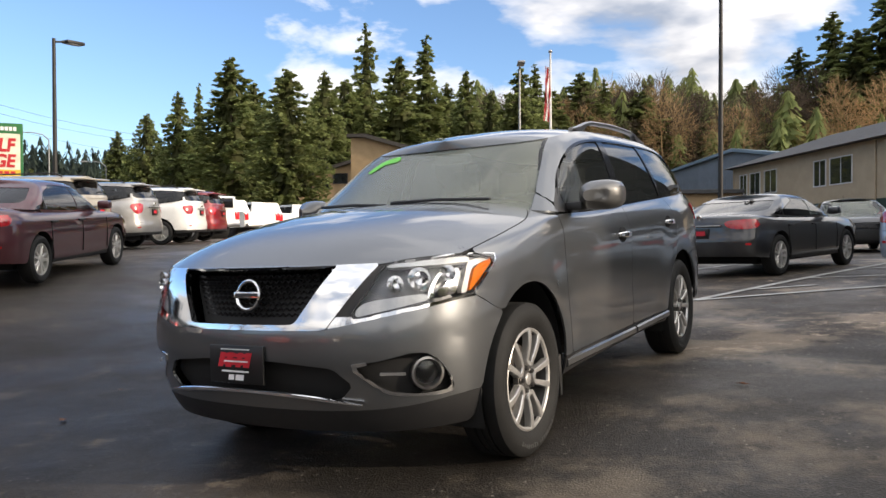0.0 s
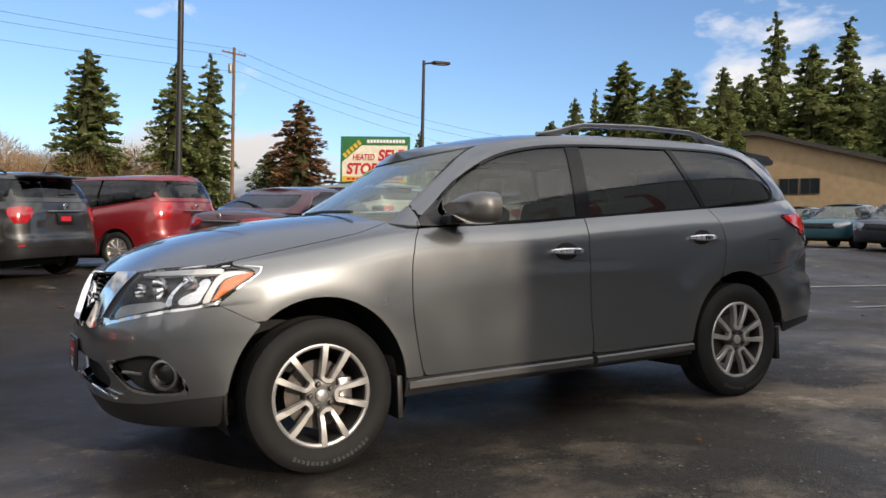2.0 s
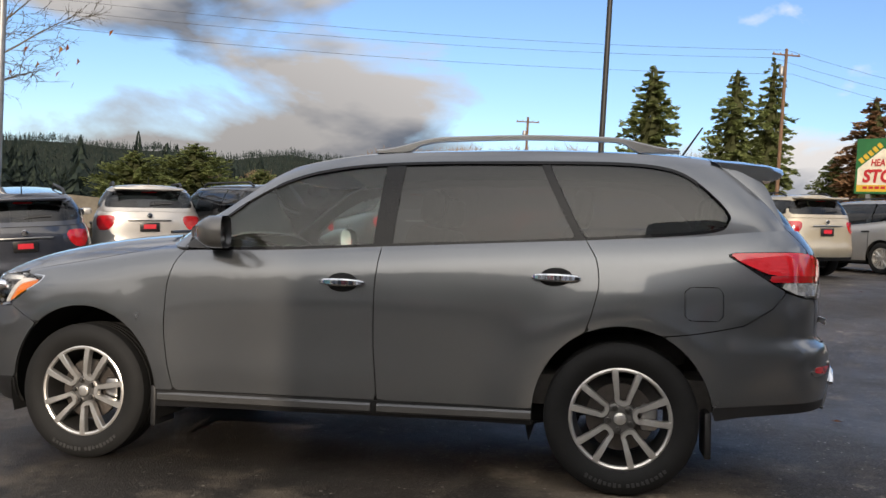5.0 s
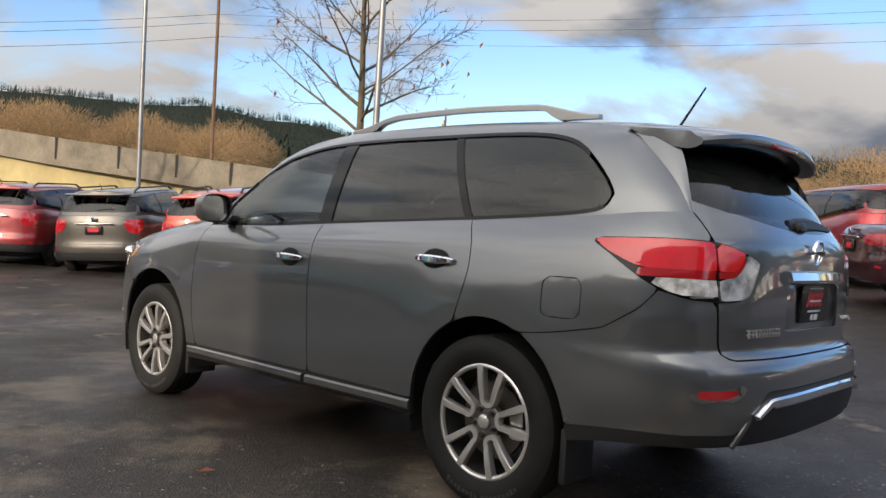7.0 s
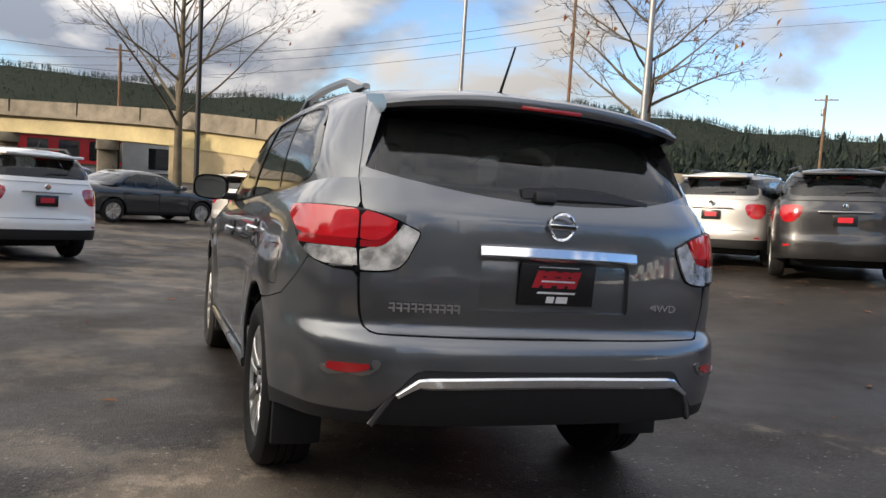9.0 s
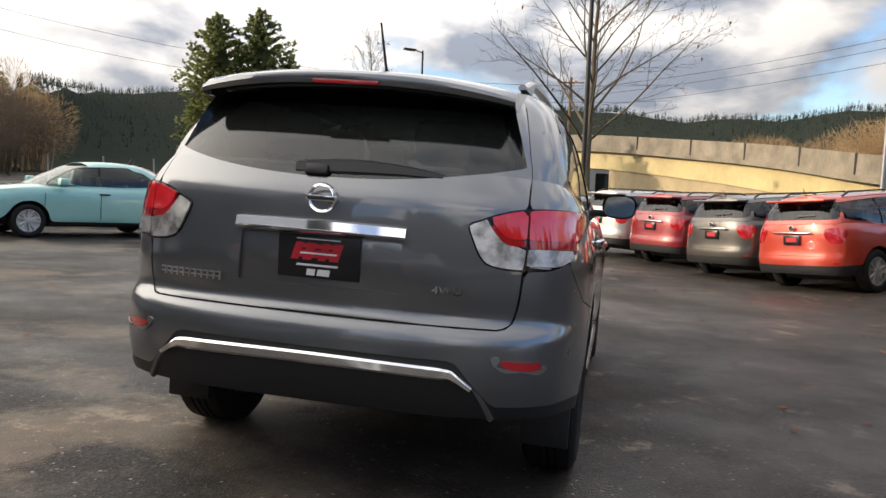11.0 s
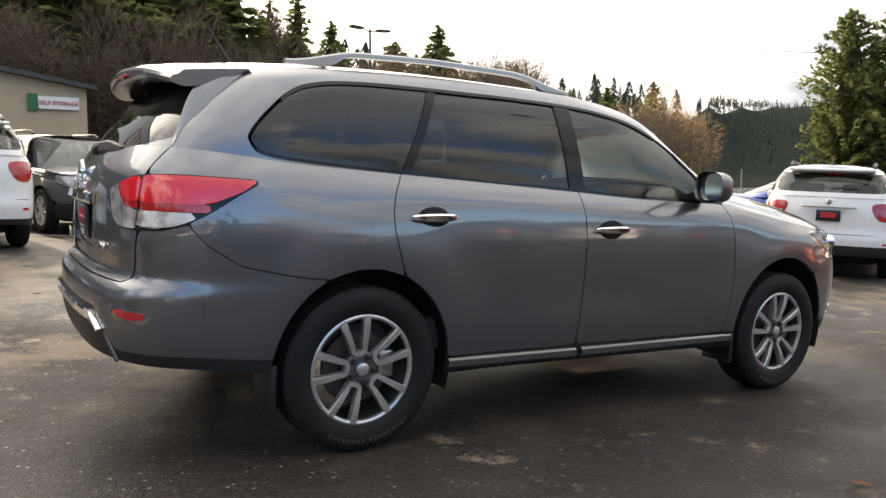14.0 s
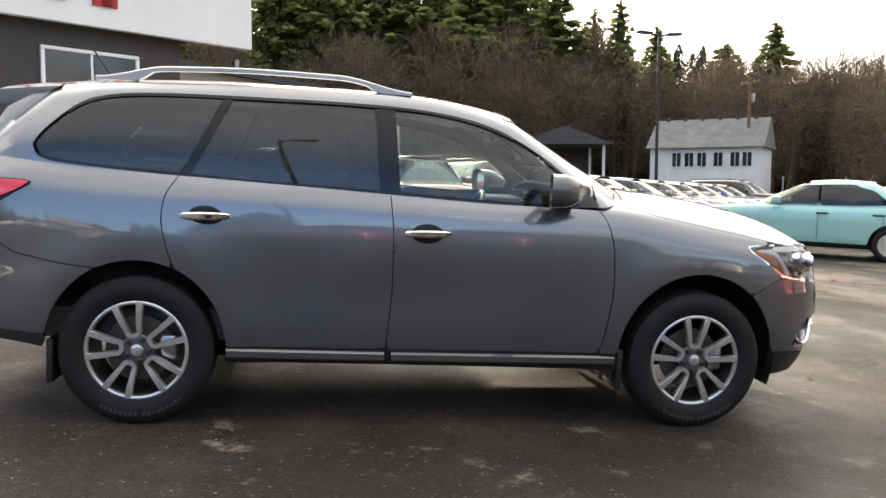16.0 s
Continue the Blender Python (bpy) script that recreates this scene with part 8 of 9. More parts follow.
# storage sign by the road
m = Matrix.Translation((-12.8, -29.4, 0)) @ Matrix.Rotation(radians(-36.0), 4, "Z")
sg = thing("storage_sign", "green and white roadside sign with red storage lettering", "sign", m=m)
bm = bmesh.new()
box(bm, -1.62, 1.62, -0.12, 0.12, 3.40, 5.62, 0.02)
part("cabinet", bm, M_SIGNGREEN, sg, angle=20)
bm = bmesh.new()
v = [bm.verts.new((x, 0.125, z)) for x, z in ((1.53, 3.49), (-1.53, 3.49), (-1.53, 5.20), (0.62, 5.20), (1.53, 4.42))]
bm.faces.new(v)
part("pale_field", bm, plain("cream_sign_face", (0.80, 0.74, 0.58), 0.5), sg, "cream sign face", angle=0)
bm = bmesh.new()
v = [bm.verts.new((x, 0.13, z)) for x, z in ((1.53, 3.49), (-1.53, 3.49), (-1.53, 3.76), (1.53, 3.76))]
bm.faces.new(v)
part("yellow_band", bm, M_SIGNYELLOW, sg, angle=0)
lettering("STORAGE", 0.70, M_SIGNRED, sg, Matrix.Translation((0.0, 0.135, 3.88)) @ Matrix.Rotation(radians(180), 4, "Z") @ Matrix.Rotation(radians(90), 4, "X"), squeeze=0.86, shear=0.15, bold=0.035)
lettering("SELF", 0.72, M_SIGNRED, sg, Matrix.Translation((-0.74, 0.135, 4.50)) @ Matrix.Rotation(radians(180), 4, "Z") @ Matrix.Rotation(radians(90), 4, "X"), squeeze=0.84, shear=0.15, bold=0.035)
lettering("HEATED", 0.40, M_SIGNRED, sg, Matrix.Translation((0.52, 0.135, 4.52)) @ Matrix.Rotation(radians(180), 4, "Z") @ Matrix.Rotation(radians(90), 4, "X"), squeeze=0.70, shear=0.1)
for k in range(5):
    bm = bmesh.new()
    box(bm, -0.075, 0.075, 0.127, 0.14, -0.11, 0.11, m=Matrix.Translation((1.40 - 0.165 * k, 0, 4.74 + 0.145 * k)) @ Matrix.Rotation(radians(41), 4, "Y"))
    part("corner_print", bm, M_SIGNYELLOW, sg, angle=0)
for x0, x1, z0, z1 in ((-1.40, 0.40, 5.32, 5.47), (-1.35, 1.35, 3.60, 3.70)):
    for k in range(12):
        bm = bmesh.new()
        xa = x0 + (x1 - x0) * k / 12
        box(bm, xa, xa + (x1 - x0) / 12 * 0.75, 0.127, 0.14, z0, z1)
        part("print_bar", bm, M_SIGNWHITE if z0 > 5 else M_SIGNRED, sg, angle=0)
for x in (-1.1, 1.1):
    bm = bmesh.new()
    box(bm, x - 0.08, x + 0.08, -0.08, 0.08, -0.5, 3.42)
    part("post", bm, M_GALV, sg)

# flagpole
fp = thing("flagpole", "white flagpole with a drooping striped flag", "flagpole", m=Matrix.Translation((-35.7, -14.7, gz(-35.7, -14.7))) @ Matrix.Diagonal((1, 1, 0.865, 1)))
bm = bmesh.new()
tube(bm, [(0, 0, 0), (0, 0, 11.6)], [0.10, 0.05], 12)
part("pole", bm, M_WHITEPAINT, fp)
bm = bmesh.new()
bmesh.ops.create_icosphere(bm, subdivisions=2, radius=0.12, matrix=Matrix.Translation((0, 0, 11.68)))
part("finial", bm, M_SATIN, fp)
for k in range(7):
    bm = bmesh.new()
    rows = []
    for t in np.linspace(0, 1, 12):
        z = 10.6 - 3.4 * t
        x = 0.08 + 0.085 * k
        wv = 0.09 * math.sin(7 * t + k * 1.1)
        rows.append([bm.verts.new((x + wv + 0.35 * t * (k / 7) * 0.3, 0.06 * math.sin(k * 2 + 4 * t), z)), bm.verts.new((x + 0.088 + wv + 0.35 * t * ((k + 1) / 7) * 0.3, 0.06 * math.sin(k * 2 + 2 + 4 * t), z))])
    for a, b in zip(rows, rows[1:]):
        bm.faces.new((a[0], a[1], b[1], b[0]))
    bmesh.ops.solidify(bm, geom=bm.faces[:], thickness=0.01)
    part("flag_stripe", bm, M_SIGNRED if k % 2 == 0 else M_SIGNWHITE, fp)

# chain-link fence towards the pines
fence = thing("chain_link_fence", "low chain-link fence along the planting", "fence", m=Matrix.Translation((18, 26, 0)))
for k in range(9):
    bm = bmesh.new()
    x, y = 2.0 * k, -1.2 * k
    z = gz(18 + x, 26 + y)
    tube(bm, [(x, y, z - 0.2), (x, y, z + 1.8)], 0.035, 8)
    part("post", bm, M_GALV, fence)
# ---------------------------------------------------------------- trees
def foliage(name, dark, mid, light, rough=0.75, clump=0.35, swing=(0.7, 1.2)):
    mat, nt, b = nodes_of(name)
    geo = nt.nodes.new("ShaderNodeNewGeometry")
    r = ramp(nt, geo.outputs["Random Per Island"], [(0.0, dark), (0.5, mid), (1.0, light)])
    n = noise_node(nt, clump, 3)
    f = ramp(nt, n.outputs["Fac"], [(0.35, swing[0]), (0.65, swing[1])])
    link(nt, mixed(nt, 1.0, r.outputs["Color"], f.outputs["Color"], "MULTIPLY"), b.inputs["Base Color"])
    b.inputs["Roughness"].default_value = rough
    b.inputs["Specular IOR Level"].default_value = 0.08
    tr, mx = nt.nodes.new("ShaderNodeBsdfTranslucent"), nt.nodes.new("ShaderNodeMixShader")
    link(nt, mixed(nt, 1.0, r.outputs["Color"], f.outputs["Color"], "MULTIPLY"), tr.inputs["Color"])
    mx.inputs["Fac"].default_value = 0.42
    link(nt, b.outputs["BSDF"], mx.inputs[1])
    link(nt, tr.outputs["BSDF"], mx.inputs[2])
    link(nt, mx.outputs["Shader"], nt.nodes["Material Output"].inputs["Surface"])
    return mat


M_FIR = foliage("fir_needles", (0.150, 0.182, 0.068), (0.205, 0.236, 0.088), (0.260, 0.282, 0.112))
# darker green of the added crown core: the shade between boughs as colour
M_FIRCORE = foliage("fir_core_shade", (0.085, 0.092, 0.040), (0.095, 0.102, 0.045), (0.105, 0.110, 0.050))
M_FIRBROWN = foliage("browning_cedar", (0.15, 0.085, 0.045), (0.27, 0.16, 0.085), (0.36, 0.22, 0.12))
# distance haze is put into the dark bluish colour of these needles
M_FARFIR = foliage("far_fir_hazed", (0.022, 0.032, 0.030), (0.034, 0.047, 0.040), (0.055, 0.070, 0.050))
M_TWIG = foliage("bare_brown_twigs", (0.27, 0.175, 0.09), (0.36, 0.24, 0.125), (0.46, 0.32, 0.17), clump=0.16, swing=(0.7, 1.25))
M_TWIGDARK = foliage("bare_dark_twigs", (0.080, 0.062, 0.046), (0.110, 0.086, 0.063), (0.145, 0.114, 0.083), clump=0.16, swing=(0.6, 1.25))
M_BARK = plain("fir_bark", (0.07, 0.05, 0.038), 0.9, grain=0.6, scale=20, dark=0.6)
M_MAPLEBARK = plain("mossy_pale_bark", (0.15, 0.12, 0.075), 0.9, grain=0.6, scale=14, dark=0.5)
M_AUTUMN = foliage("last_autumn_leaves", (0.20, 0.05, 0.02), (0.32, 0.10, 0.03), (0.36, 0.20, 0.05))


def from_tris(name, tri):
    """A mesh of loose triangles, (n, 3, 3)."""
    tri = np.asarray(tri, float).reshape(-1, 3, 3)
    me = bpy.data.meshes.new(name)
    n = len(tri)
    me.from_pydata(tri.reshape(-1, 3).tolist(), [], np.arange(n * 3).reshape(-1, 3).tolist())
    return me


def crown_width(u, egg, power):
    """Share of the full spread at a height u of the crown; egg blends from a cone to a full rounded crown."""
    cone = max(0.0, 1 - u) ** power * min(1.0, 0.62 + u / 0.12 * 0.38)
    full = max(0.0, math.sin(math.pi * min(1.0, 0.16 + 0.84 * u) ** 0.85)) ** 0.75
    return cone * (1 - egg) + full * egg


def conifer_mesh(name, h, spread, rng, boughs=150, power=0.9, bare=0.06, ragged=0.3, droop=0.25, rise=0.10, egg=0.0, tuft=1.0):
    """Needles of a conifer: drooping fan-shaped boughs at all heights, each a row of narrow sprays on both sides of its axis."""
    tri = []
    ph = rng.uniform(0, 6.28, 4)
    up = np.array([0, 0, 1.0])
    for k in range(boughs):
        u = (k + rng.random()) / boughs
        u = 1 - (1 - u) ** 0.80
        a = k * 2.39996 + rng.uniform(-0.5, 0.5)
        lump = 1 + ragged * (0.55 * math.sin(2 * a + ph[0] + 5 * u) + 0.45 * math.sin(23 * u + ph[1]) + 0.4 * math.sin(3 * a + 11 * u + ph[2]))
        l = max(0.008 * h, spread * crown_width(u, egg, power) * lump * rng.uniform(1 - ragged * 0.5, 1 + ragged * 0.5))
        z = h * (bare + (1 - bare) * u) - 0.2 * l * droop
        out = np.array([math.cos(a), math.sin(a), 0])
        acr = np.array([-math.sin(a), math.cos(a), 0])
        n = max(5, int(5 + l * 90 / h))
        for j in range(n):
            f = 0.30 + 0.70 * (j + rng.random()) / n
            p = out * l * f + up * (z + l * (rise * f - droop * f * f + 0.06 * (1 if j % 2 else -1) * rng.random())) + rng.normal(0, 0.004, 3) * h
            for sd in (-1, 1, 0):
                w = h * rng.uniform(0.0065, 0.0115) * tuft
                le = h * rng.uniform(0.021, 0.038) * (1.25 - 0.5 * f) * min(1.0, 0.38 + l / (0.10 * h))
                d = out * rng.uniform(0.5, 1.0) + acr * sd * rng.uniform(0.6, 1.1) + up * rng.uniform(-0.75, 0.15)
                if sd == 0:
                    d = out * 0.9 + acr * rng.normal(0, 0.25) + up * rng.uniform(-0.2, 0.55)
                d /= np.linalg.norm(d)
                q = np.cross(d, up + rng.normal(0, 0.5, 3))
                q /= np.linalg.norm(q) + 1e-9
                c = p + d * le * 0.4
                tri.append((p, c + q * w, p + d * le))
                tri.append((p, p + d * le, c - q * w))
    # leader
    for k in range(14):
        t = 0.93 + 0.07 * k / 13
        a = rng.uniform(0, 6.28)
        p = np.array([0, 0, h * t])
        d = np.array([math.cos(a), math.sin(a), 0.7]) * h * 0.012 * (1.5 - (t - 0.93) / 0.07)
        q = np.cross(d, up) * 0.3
        tri.append((p - q, p + q, p + d))
    return from_tris(name, np.array(tri))


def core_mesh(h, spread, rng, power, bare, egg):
    """An added ragged hull of wedges well within the needles, its dark colour standing in for inner shade."""
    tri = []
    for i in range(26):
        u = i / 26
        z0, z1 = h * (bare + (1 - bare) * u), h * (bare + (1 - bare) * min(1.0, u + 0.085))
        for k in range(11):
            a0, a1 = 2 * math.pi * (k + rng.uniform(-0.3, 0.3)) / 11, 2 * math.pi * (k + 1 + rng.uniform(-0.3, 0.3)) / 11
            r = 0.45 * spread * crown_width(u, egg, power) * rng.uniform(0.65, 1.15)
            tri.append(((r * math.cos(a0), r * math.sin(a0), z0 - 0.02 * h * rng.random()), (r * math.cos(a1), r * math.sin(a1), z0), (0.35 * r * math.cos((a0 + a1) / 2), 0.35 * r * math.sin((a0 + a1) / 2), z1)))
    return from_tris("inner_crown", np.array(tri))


def trunk_mesh(h, r, lean=0.0):
    bm = bmesh.new()
    tube(bm, [(0, 0, -0.5), (lean * 0.3, 0, h * 0.4), (0, 0, h * 0.97)], [r, r * 0.65, 0.03], 9)
    return mesh_of("trunk", bm)


CONIFERS = []
rng = np.random.default_rng(11)
# height, spread, boughs, power, raggedness, droop, egg, tuft
for h, sp, n, pw, rg, dr, eg, tf in ((20, 3.6, 150, 0.70, 0.22, 0.28, 0.45, 1.1), (22, 3.2, 120, 0.80, 0.34, 0.42, 0.12, 1.1), (16, 3.6, 160, 0.60, 0.24, 0.15, 0.85, 1.25), (24, 2.6, 105, 0.9, 0.36, 0.45, 0.0, 0.95),
                                     (9, 2.4, 170, 0.55, 0.26, 0.02, 0.70, 1.1), (20, 3.4, 130, 0.65, 0.36, 0.12, 0.75, 1.15)):
    CONIFERS.append((h, sp, conifer_mesh("crown", h, sp, rng, n, pw, 0.06, rg, dr, 0.10 if dr > 0.1 else 0.35, eg, tf), trunk_mesh(h, h * 0.014), core_mesh(h, sp, rng, pw, 0.07, eg)))


def conifer(x, y, h, kind, label, mat=None, radius=3.0, z=None):
    base, spread, cm, tm, im = CONIFERS[kind]
    k = h / base
    t = thing("conifer", label, "tree", "conifers", Matrix.Translation((x, y, gz(x, y) if z is None else z)) @ Matrix.Rotation(x * 1.7 + y, 4, "Z"))
    t.scale = (1.35 * radius / spread, 1.35 * radius / spread, k)
    cr = part("crown", cm, M_FIR, t)
    if mat is not None:
        cr.material_slots[0].link = "OBJECT"
        cr.material_slots[0].material = mat
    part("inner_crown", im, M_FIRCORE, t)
    part("trunk", tm, M_BARK, t)


def polar(b, d):
    return d * math.cos(radians(b)), d * math.sin(radians(b))


def stand(rows, x0, y0, label):
    """Trees by heading, distance, height angle of the top, kind and width in degrees, seen from one corner of the lot."""
    for b, d, top, kd, w in rows:
        x, y = polar(b, d)
        x, y = x + x0, y + y0
        zb = hill(x, y) * 0.9 + gz(x, y)
        conifer(x, y, max(5.0, d * math.tan(radians(top)) + 1.1 - zb), kd, label, None, d * math.tan(radians(w / 2)), zb)


# the stand of tall firs south-west, at the foot of the hill
stand(((-130.0, 78, 9.8, 0, 2.6), (-131.4, 80, 10.3, 1, 1.8), (-133.4, 72, 12.2, 5, 4.6), (-137.1, 64, 11.6, 2, 4.4), (-139.9, 78, 11.6, 0, 3.4), (-143.0, 90, 14.7, 1, 3.6), (-145.3, 84, 12.7, 5, 4.2),
       (-147.3, 92, 14.0, 1, 4.0), (-150.1, 84, 11.7, 0, 3.2), (-153.9, 80, 11.9, 0, 4.0), (-158.5, 128, 11.4, 5, 3.4), (-160.2, 130, 10.8, 1, 2.6), (-135.2, 90, 10.6, 0, 4.0), (-141.4, 84, 11.0, 2, 4.0),
       (-148.8, 96, 10.9, 0, 3.6), (-152, 96, 10.3, 2, 3.2), (-156.3, 120, 10.4, 2, 3.6), (-162.8, 132, 10.0, 5, 3.4), (-128.2, 96, 8.2, 2, 2.6), (-126.5, 110, 7.0, 0, 2.4), (-155.2, 104, 12.0, 1, 3.0)), 4.07, 3.65, "tall green fir at the wood's edge")
stand(((-167, 142, 9.8, 5, 3.6), (-170.5, 145, 10.2, 0, 3.6), (-173.5, 140, 12.2, 1, 3.6), (-175.5, 142, 14.2, 1, 4), (-177.0, 138, 13.0, 5, 4), (-178.6, 140, 15.8, 1, 4.4), (179.4, 136, 16.8, 1, 4.4), (177.4, 140, 16.0, 0, 4.2), (174.5, 142, 15, 1, 4.2)), 3, 2, "tall ragged fir in the western wood")
# lone firs along the road, south
for x, y, h, kd, mt, w, lb in ((-6.6, -89.7, 20.2, 5, None, 3.4, "lone dense fir by the road"), (-15.5, -88.5, 19.6, 0, None, 3.1, "broad lone fir by the road"), (-19.3, -88.5, 20.8, 1, None, 2.9, "ragged lone fir by the road"),
                               (-28.7, -84.7, 16.2, 0, M_FIRBROWN, 3.5, "browning cedar by the road"), (-25.6, -86.5, 10.0, 2, None, 2.2, "low green fir beside the cedar"),
                               (-36.7, -82.2, 10.4, 3, None, 1.2, "thin young fir by the road"), (-42, -80, 13.0, 1, None, 1.6, "thin young fir by the road"), (-48, -82, 8.5, 0, None, 1.6, "small fir by the road"),
                               (52.0, 29.8, 13.2, 4, None, 2.4, "dense dark pine in the planting"), (53.5, 27.0, 13.8, 4, None, 2.4, "dense dark pine in the planting"), (54.3, 24.9, 10.2, 4, None, 1.9, "low dark pine in the planting"),
                               (20.4, -35.3, 5.0, 4, None, 2.0, "young green pine behind the fence"), (23.2, -34.0, 4.4, 4, None, 1.7, "young green pine behind the fence"), (17.0, -36.5, 3.8, 4, None, 1.6, "young green pine behind the fence")):
    conifer(x, y, h, kd, lb, mt, w)
# firs over the white house and behind the sales building
stand(((69.2, 100, 12.6, 1, 4.2), (71.0, 108, 12.0, 1, 3.6), (66.8, 110, 10.8, 0, 3.2), (59.3, 112, 10.6, 0, 3.8), (62.4, 118, 9.4, 2, 3.6), (50.0, 120, 6.1, 0, 1.8), (47.5, 112, 6.2, 0, 2.8), (44.3, 118, 6.5, 0, 2.4), (53.5, 116, 7.0, 2, 2.4),
       (73.5, 96, 13.6, 0, 6), (76.5, 92, 14.6, 5, 7), (79.5, 96, 15.4, 0, 6.5), (82.8, 90, 15.4, 5, 7), (86, 92, 16.0, 0, 7), (89.5, 88, 16, 0, 7), (93, 90, 15.6, 2, 7), (97, 84, 15.6, 0, 7), (75, 104, 13.8, 0, 6), (78, 108, 14.6, 0, 6), (81.2, 106, 15, 0, 6), (84.5, 106, 15.4, 0, 6), (88, 106, 15.6, 0, 6), (91.5, 106, 15.6, 0, 6), (102, 84, 13.4, 1, 5.4), (107, 84, 13, 0, 5), (113, 80, 13, 0, 5)),
      -1.7, -4.6, "tall dark fir against the light")


# far woods on the hills, one sheet of small firs
def far_wood(name, label, mat, rows, n, size, rng, tufts=14, stout=(0.16, 0.24), power=0.9, fine=1.0):
    tri = []
    for k in range(n):
        b = rng.uniform(*rows[0])
        bb = b if b >= -180 else b + 360
        d = float(crest_d(bb)) * (rows[1][0] + (rows[1][1] - rows[1][0]) * rng.random() ** 0.6)
        x, y = polar(bb, d)
        z = hill(x, y)
        h = rng.uniform(*size) * rng.choice([0.65, 0.85, 1.0, 1.0, 1.2])
        r = h * rng.uniform(*stout)
        for j in range(tufts):
            t = (j + rng.random()) / tufts
            a = rng.uniform(0, 6.283)
            q = r * (1 - t) ** power * rng.uniform(0.7, 1.15)
            c, s_ = math.cos(a), math.sin(a)
            w = r * (0.34 * (1 - t) + 0.10) * fine
            top = z + h * min(1.0, t + 0.22 * fine)
            tri.append(((x + q * c - w * s_, y + q * s_ + w * c, z + h * t), (x + q * c + w * s_, y + q * s_ - w * c, z + h * t * 0.97), (x + q * 0.25 * c, y + q * 0.25 * s_, top)))
    tagged(part(name, from_tris(name, np.array(tri)), mat), label, "woods", kind="stuff")


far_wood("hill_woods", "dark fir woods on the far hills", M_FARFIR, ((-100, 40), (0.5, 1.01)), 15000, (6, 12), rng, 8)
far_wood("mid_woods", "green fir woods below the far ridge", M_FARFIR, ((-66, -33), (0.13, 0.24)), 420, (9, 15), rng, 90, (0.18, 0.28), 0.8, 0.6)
far_wood("near_hill_woods", "mixed fir woods on the near hill", M_FIR, ((-192, -131), (0.60, 1.04)), 900, (4, 12), rng, 150, (0.2, 0.34), 0.6, 0.5)
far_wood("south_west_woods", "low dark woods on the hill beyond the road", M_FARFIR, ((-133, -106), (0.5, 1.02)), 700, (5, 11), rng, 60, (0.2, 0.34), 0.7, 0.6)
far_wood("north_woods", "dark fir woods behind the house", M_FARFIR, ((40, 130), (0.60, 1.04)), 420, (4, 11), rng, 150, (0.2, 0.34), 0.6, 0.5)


# bare broad-leaved woods: thickets of fine twigs
def thicket(name, label, mat, spots, rng, per=260, thick=0.0062):
    tri = []
    for x, y, z, h, r in spots:
        c = np.array([x, y, z + h * 0.58])
        for k in range(per):
            u = rng.normal(size=3)
            u /= np.linalg.norm(u)
            p = c + u * np.array([r, r, h * 0.42]) * rng.uniform(0.1, 1.0) ** 0.34
            d = u * np.array([1, 1, 0.8]) + np.array([0, 0, 0.30]) + rng.normal(0, 0.5, 3)
            d /= np.linalg.norm(d)
            l = rng.uniform(0.05, 0.13) * h
            s = np.cross(d, rng.normal(size=3))
            s /= np.linalg.norm(s)
            w = thick * h * rng.uniform(0.5, 1.3)
            tri.append((p - s * w, p + s * w, p + d * l))
        for k in range(6):
            a = rng.uniform(0, 6.28)
            q = np.array([x + r * 0.3 * math.cos(a), y + r * 0.3 * math.sin(a), z - 0.5])
            e = np.array([x + r * 0.6 * math.cos(a), y + r * 0.6 * math.sin(a), z + h * 0.85])
            s = np.array([-math.sin(a + 1), math.cos(a + 1), 0]) * 0.012 * h
            tri.append((q - s, q + s, e))
    tagged(part(name, from_tris(name, np.array(tri)), mat), label, "woods", kind="stuff")


spots = []
for b0, b1, n, d0, d1, e0, e1 in ((-34, -15, 46, 92, 122, 2.7, 4.8), (-15, -8, 8, 100, 125, 2.5, 3.6), (-75, -60, 20, 85, 120, 1.8, 3.2), (-98, -75, 52, 88, 125, 3.4, 6.0), (-108, -98, 10, 95, 125, 2.0, 2.8)):
    for k in range(n):
        b, d = rng.uniform(b0, b1), rng.uniform(d0, d1)
        x, y = polar(b, d)
        hh = d * math.tan(radians(rng.uniform(e0, e1))) + 1.2
        spots.append((x, y, hill(x, y) * 0.6, hh, hh * rng.uniform(0.42, 0.62)))
thicket("brown_thicket", "band of bare brown broad-leaved trees", M_TWIG, spots, rng, 1900, 0.0034)
spots = []
for k in range(260):
    b = rng.uniform(40, 124)
    d = rng.uniform(66, 110)
    x, y = polar(b, d)
    if math.hypot(x - 31, y - 61) < 13:
        continue
    spots.append((x, y, hill(x, y) * 0.7, d * math.tan(radians(rng.uniform(9.5, 14.5) if b > 70 else rng.uniform(6.5, 10.8) if b > 52 else rng.uniform(4.0, 6.5))) * 0.9, rng.uniform(3, 5)))
for k in range(70):
    b = rng.uniform(-176, -152)
    x, y = polar(b, rng.uniform(122, 140))
    spots.append((x, y, hill(x, y) * 0.8, rng.uniform(10, 18), rng.uniform(3, 5)))
thicket("dark_thicket", "bare dark broad-leaved woods", M_TWIGDARK, spots, rng, 1500, 0.0028)
spots = []
for k in range(34):
    x, y = polar(rng.uniform(-182, -146), rng.uniform(112, 150))
    spots.append((x, y, hill(x, y) * 0.85, rng.uniform(8, 17), rng.uniform(2.2, 4.0)))
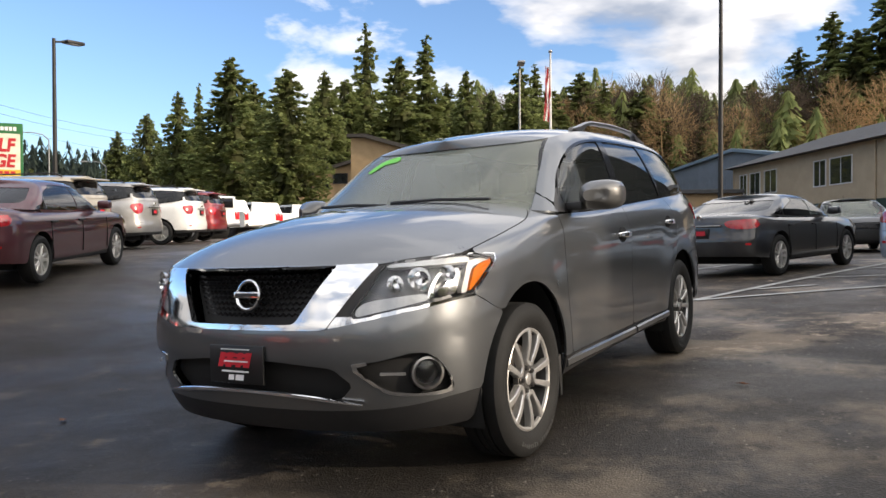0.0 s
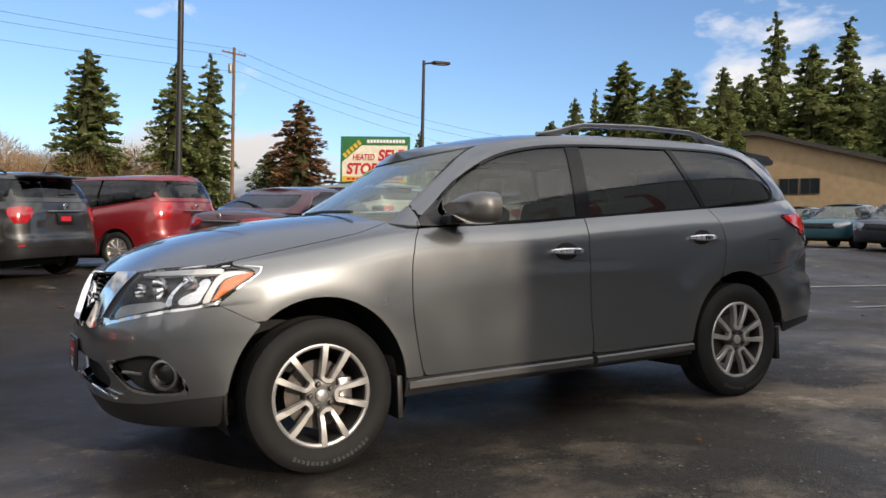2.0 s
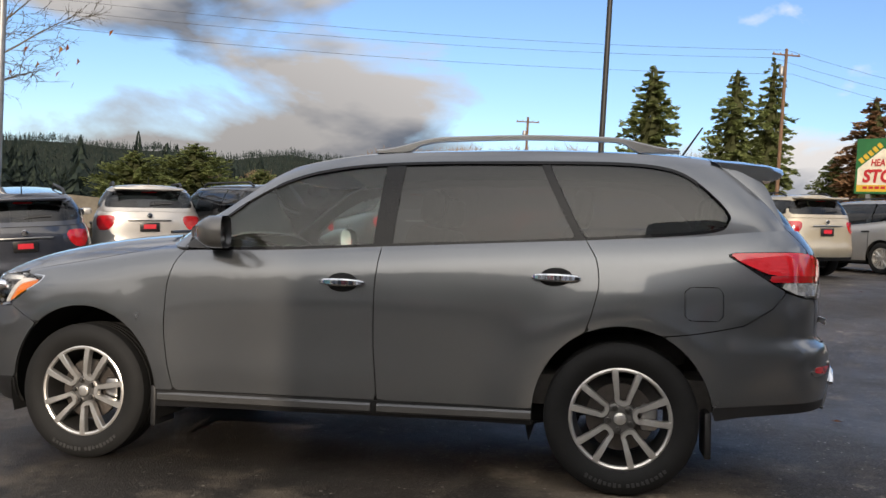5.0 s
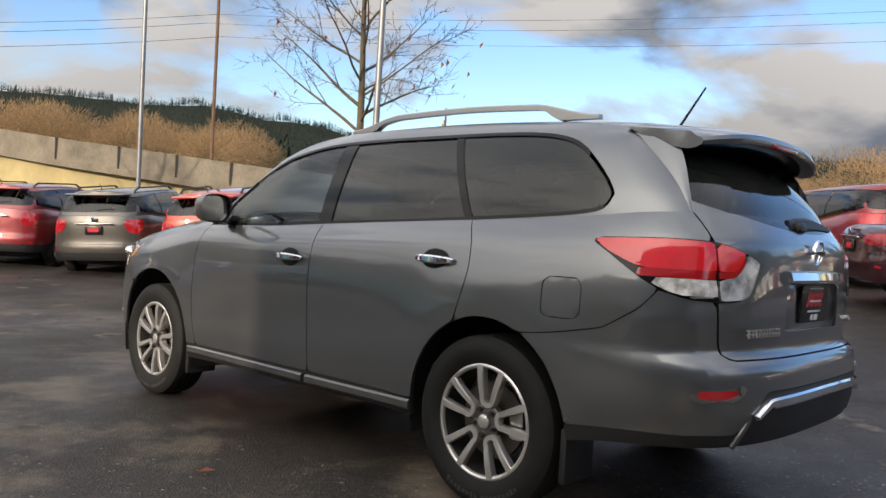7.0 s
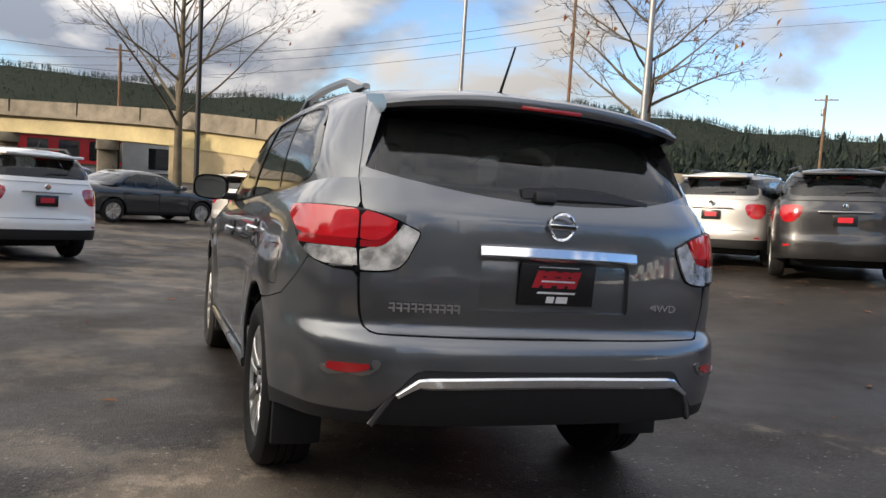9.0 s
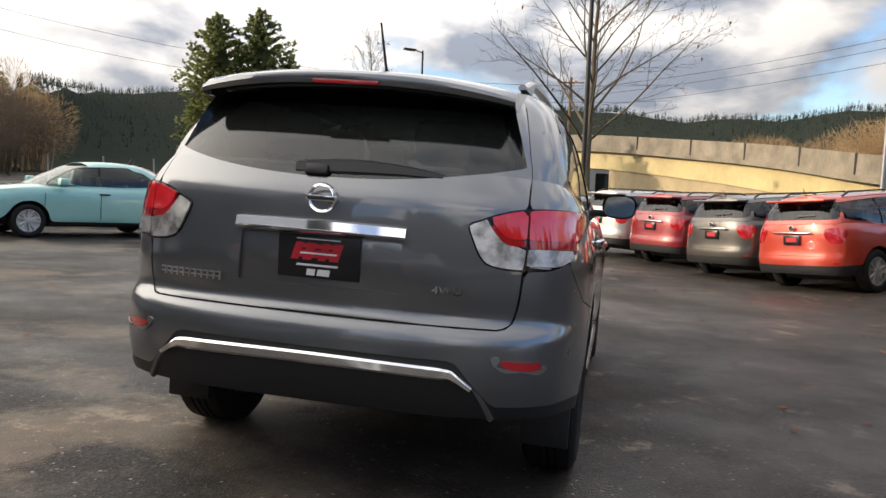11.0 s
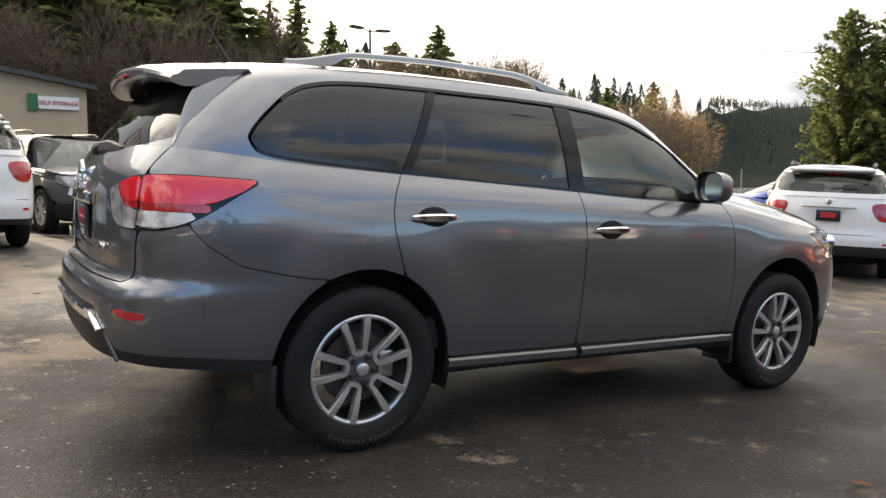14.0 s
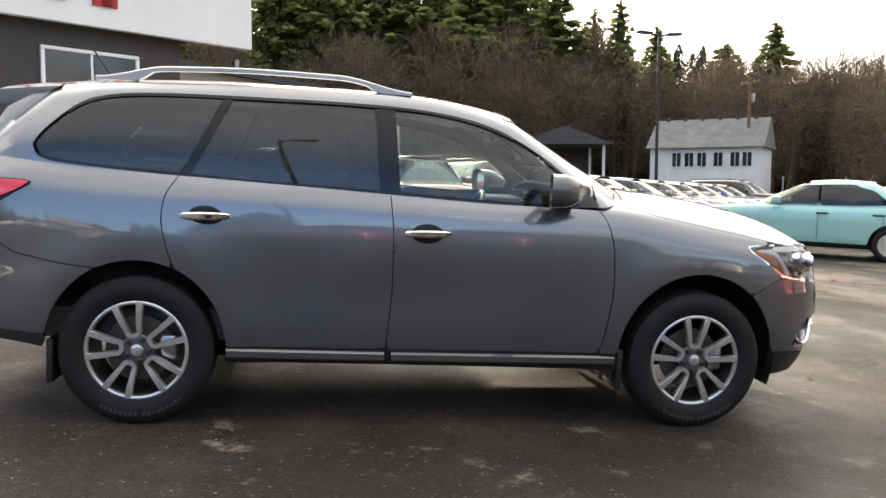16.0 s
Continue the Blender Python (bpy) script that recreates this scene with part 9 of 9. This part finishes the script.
for k in range(46):
    b = rng.uniform(40, 62)
    x, y = polar(b, rng.uniform(88, 120))
    spots.append((x, y, hill(x, y) * 0.6, rng.uniform(6, 12), rng.uniform(2.5, 4.5)))
thicket("pale_thicket", "bare pale birches at the wood's edge", M_TWIG, spots, rng, 1100, 0.0028)


# bare street trees
def bare_tree(x, y, h, seed, label, leaves=60, spread=0.30, fork=0.30, upright=0.55, trunk=0.014):
    """A straight tapering trunk with long thin rising limbs, each with side branches and fine twigs."""
    rg = random.Random(seed)
    t = thing("bare_tree", label, "tree", "bare street trees", Matrix.Translation((x, y, gz(x, y))))
    limbs, twigs, ends = bmesh.new(), [], []

    def run(p, d, l, n, wob, lift):
        pts = [p]
        for k in range(n):
            d = (d + Vector((rg.uniform(-wob, wob), rg.uniform(-wob, wob), rg.uniform(-wob, wob) * 0.7 + lift))).normalized()
            pts.append(pts[-1] + d * l / n)
        return pts

    def sliver(pts, r0):
        n = len(pts) - 1
        for k, (a, b) in enumerate(zip(pts, pts[1:])):
            ra = max(r0 * (1 - 0.8 * k / n), 0.0035)
            s = (b - a).orthogonal().normalized() * ra
            s2 = (b - a).normalized().cross(s)
            for q in (s, s2):
                e = (b - a) * 0.12
                twigs.append((a - q, a + q, b + e))

    def side(pts, f, spread_):
        i = min(len(pts) - 2, int(f * (len(pts) - 1)))
        d = (pts[i + 1] - pts[i]).normalized()
        q = pts[i].lerp(pts[i + 1], f * (len(pts) - 1) - i)
        o = d.orthogonal().normalized()
        o.rotate(Matrix.Rotation(rg.uniform(0, 6.28), 3, d))
        return q, (d + o * spread_).normalized()
    stem = run(Vector((0, 0, -0.3)), Vector((0, 0, 1)), h * 0.97, 9, 0.05, 0.02)
    r0 = h * trunk
    tube(limbs, stem, [r0 * (1 - 0.93 * (k / 9) ** 0.8) for k in range(10)], 10, cap=False)
    count = 32
    for k in range(count):
        f = fork + (0.96 - fork) * (k + 0.6 * rg.random()) / count
        q, _ = side(stem, f, 0)
        a = k * 2.4 + rg.uniform(-0.4, 0.4)
        d = Vector((math.cos(a), math.sin(a), upright + 0.5 * f + rg.uniform(-0.15, 0.2))).normalized()
        l = h * spread * (1.15 - 0.75 * (f - fork) / (1 - fork)) * rg.uniform(0.75, 1.15)
        rl = r0 * (1.05 - f) * rg.uniform(0.34, 0.52)
        lp = run(q, d, l, 6, 0.14, 0.02)
        tube(limbs, lp, [rl * (1 - 0.85 * i / 6) for i in range(7)], 6, cap=False)
        for j in range(7):
            fb = 0.22 + 0.76 * (j + rg.random()) / 7
            q2, d2 = side(lp, fb, rg.uniform(0.55, 0.95))
            bp_ = run(q2, d2, l * rg.uniform(0.28, 0.5) * (1.15 - 0.5 * fb), 4, 0.2, 0.05)
            tube(limbs, bp_, [max(0.004, rl * 0.42 * (1.1 - fb) * (1 - 0.8 * i / 4)) for i in range(5)], 4, cap=False)
            for m_ in range(6):
                q3, d3 = side(bp_, 0.15 + 0.85 * (m_ + rg.random()) / 6 * 0.98, rg.uniform(0.5, 1.0))
                tp_ = run(q3, d3, l * rg.uniform(0.09, 0.2), 3, 0.25, 0.05)
                sliver(tp_, 0.011)
                ends.append(tp_[-1])
                for _ in range(2):
                    q4, d4 = side(tp_, rg.uniform(0.2, 0.9), rg.uniform(0.5, 1.0))
                    sliver(run(q4, d4, l * rg.uniform(0.04, 0.09), 2, 0.25, 0.05), 0.008)
    part("trunk", limbs, M_MAPLEBARK, t, "mossy pale trunk and limbs", angle=60)
    part("twig_crown", from_tris("twig_crown", [[tuple(v) for v in tr] for tr in twigs]), M_MAPLEBARK, t)
    lv = []
    for k in range(leaves):
        e = rg.choice(ends)
        s = Vector((rg.uniform(-1, 1), rg.uniform(-1, 1), rg.uniform(-1, 1))).normalized() * 0.06
        q = e + Vector((rg.uniform(-0.2, 0.2), rg.uniform(-0.2, 0.2), -0.06))
        lv.append((tuple(q - s), tuple(q + s), tuple(q + Vector((0.03, 0.05, -0.16)))))
    if lv:
        tagged(part("leaf_scatter", from_tris("leaf_scatter", lv), M_AUTUMN, t), "a few red-brown last leaves", kind="stuff")


bare_tree(13.5, -11.1, 11.5, 3, "bare street tree with mossy bark and last leaves", 110, 0.30, 0.30, 0.35)
bare_tree(28.5, 0.3, 14.5, 8, "tall bare street tree with few leaves", 60, 0.38, 0.22, 0.85)
bare_tree(57.5, 18.8, 13.0, 5, "bare street tree past the far row", 10, 0.30, 0.2, 1.1)
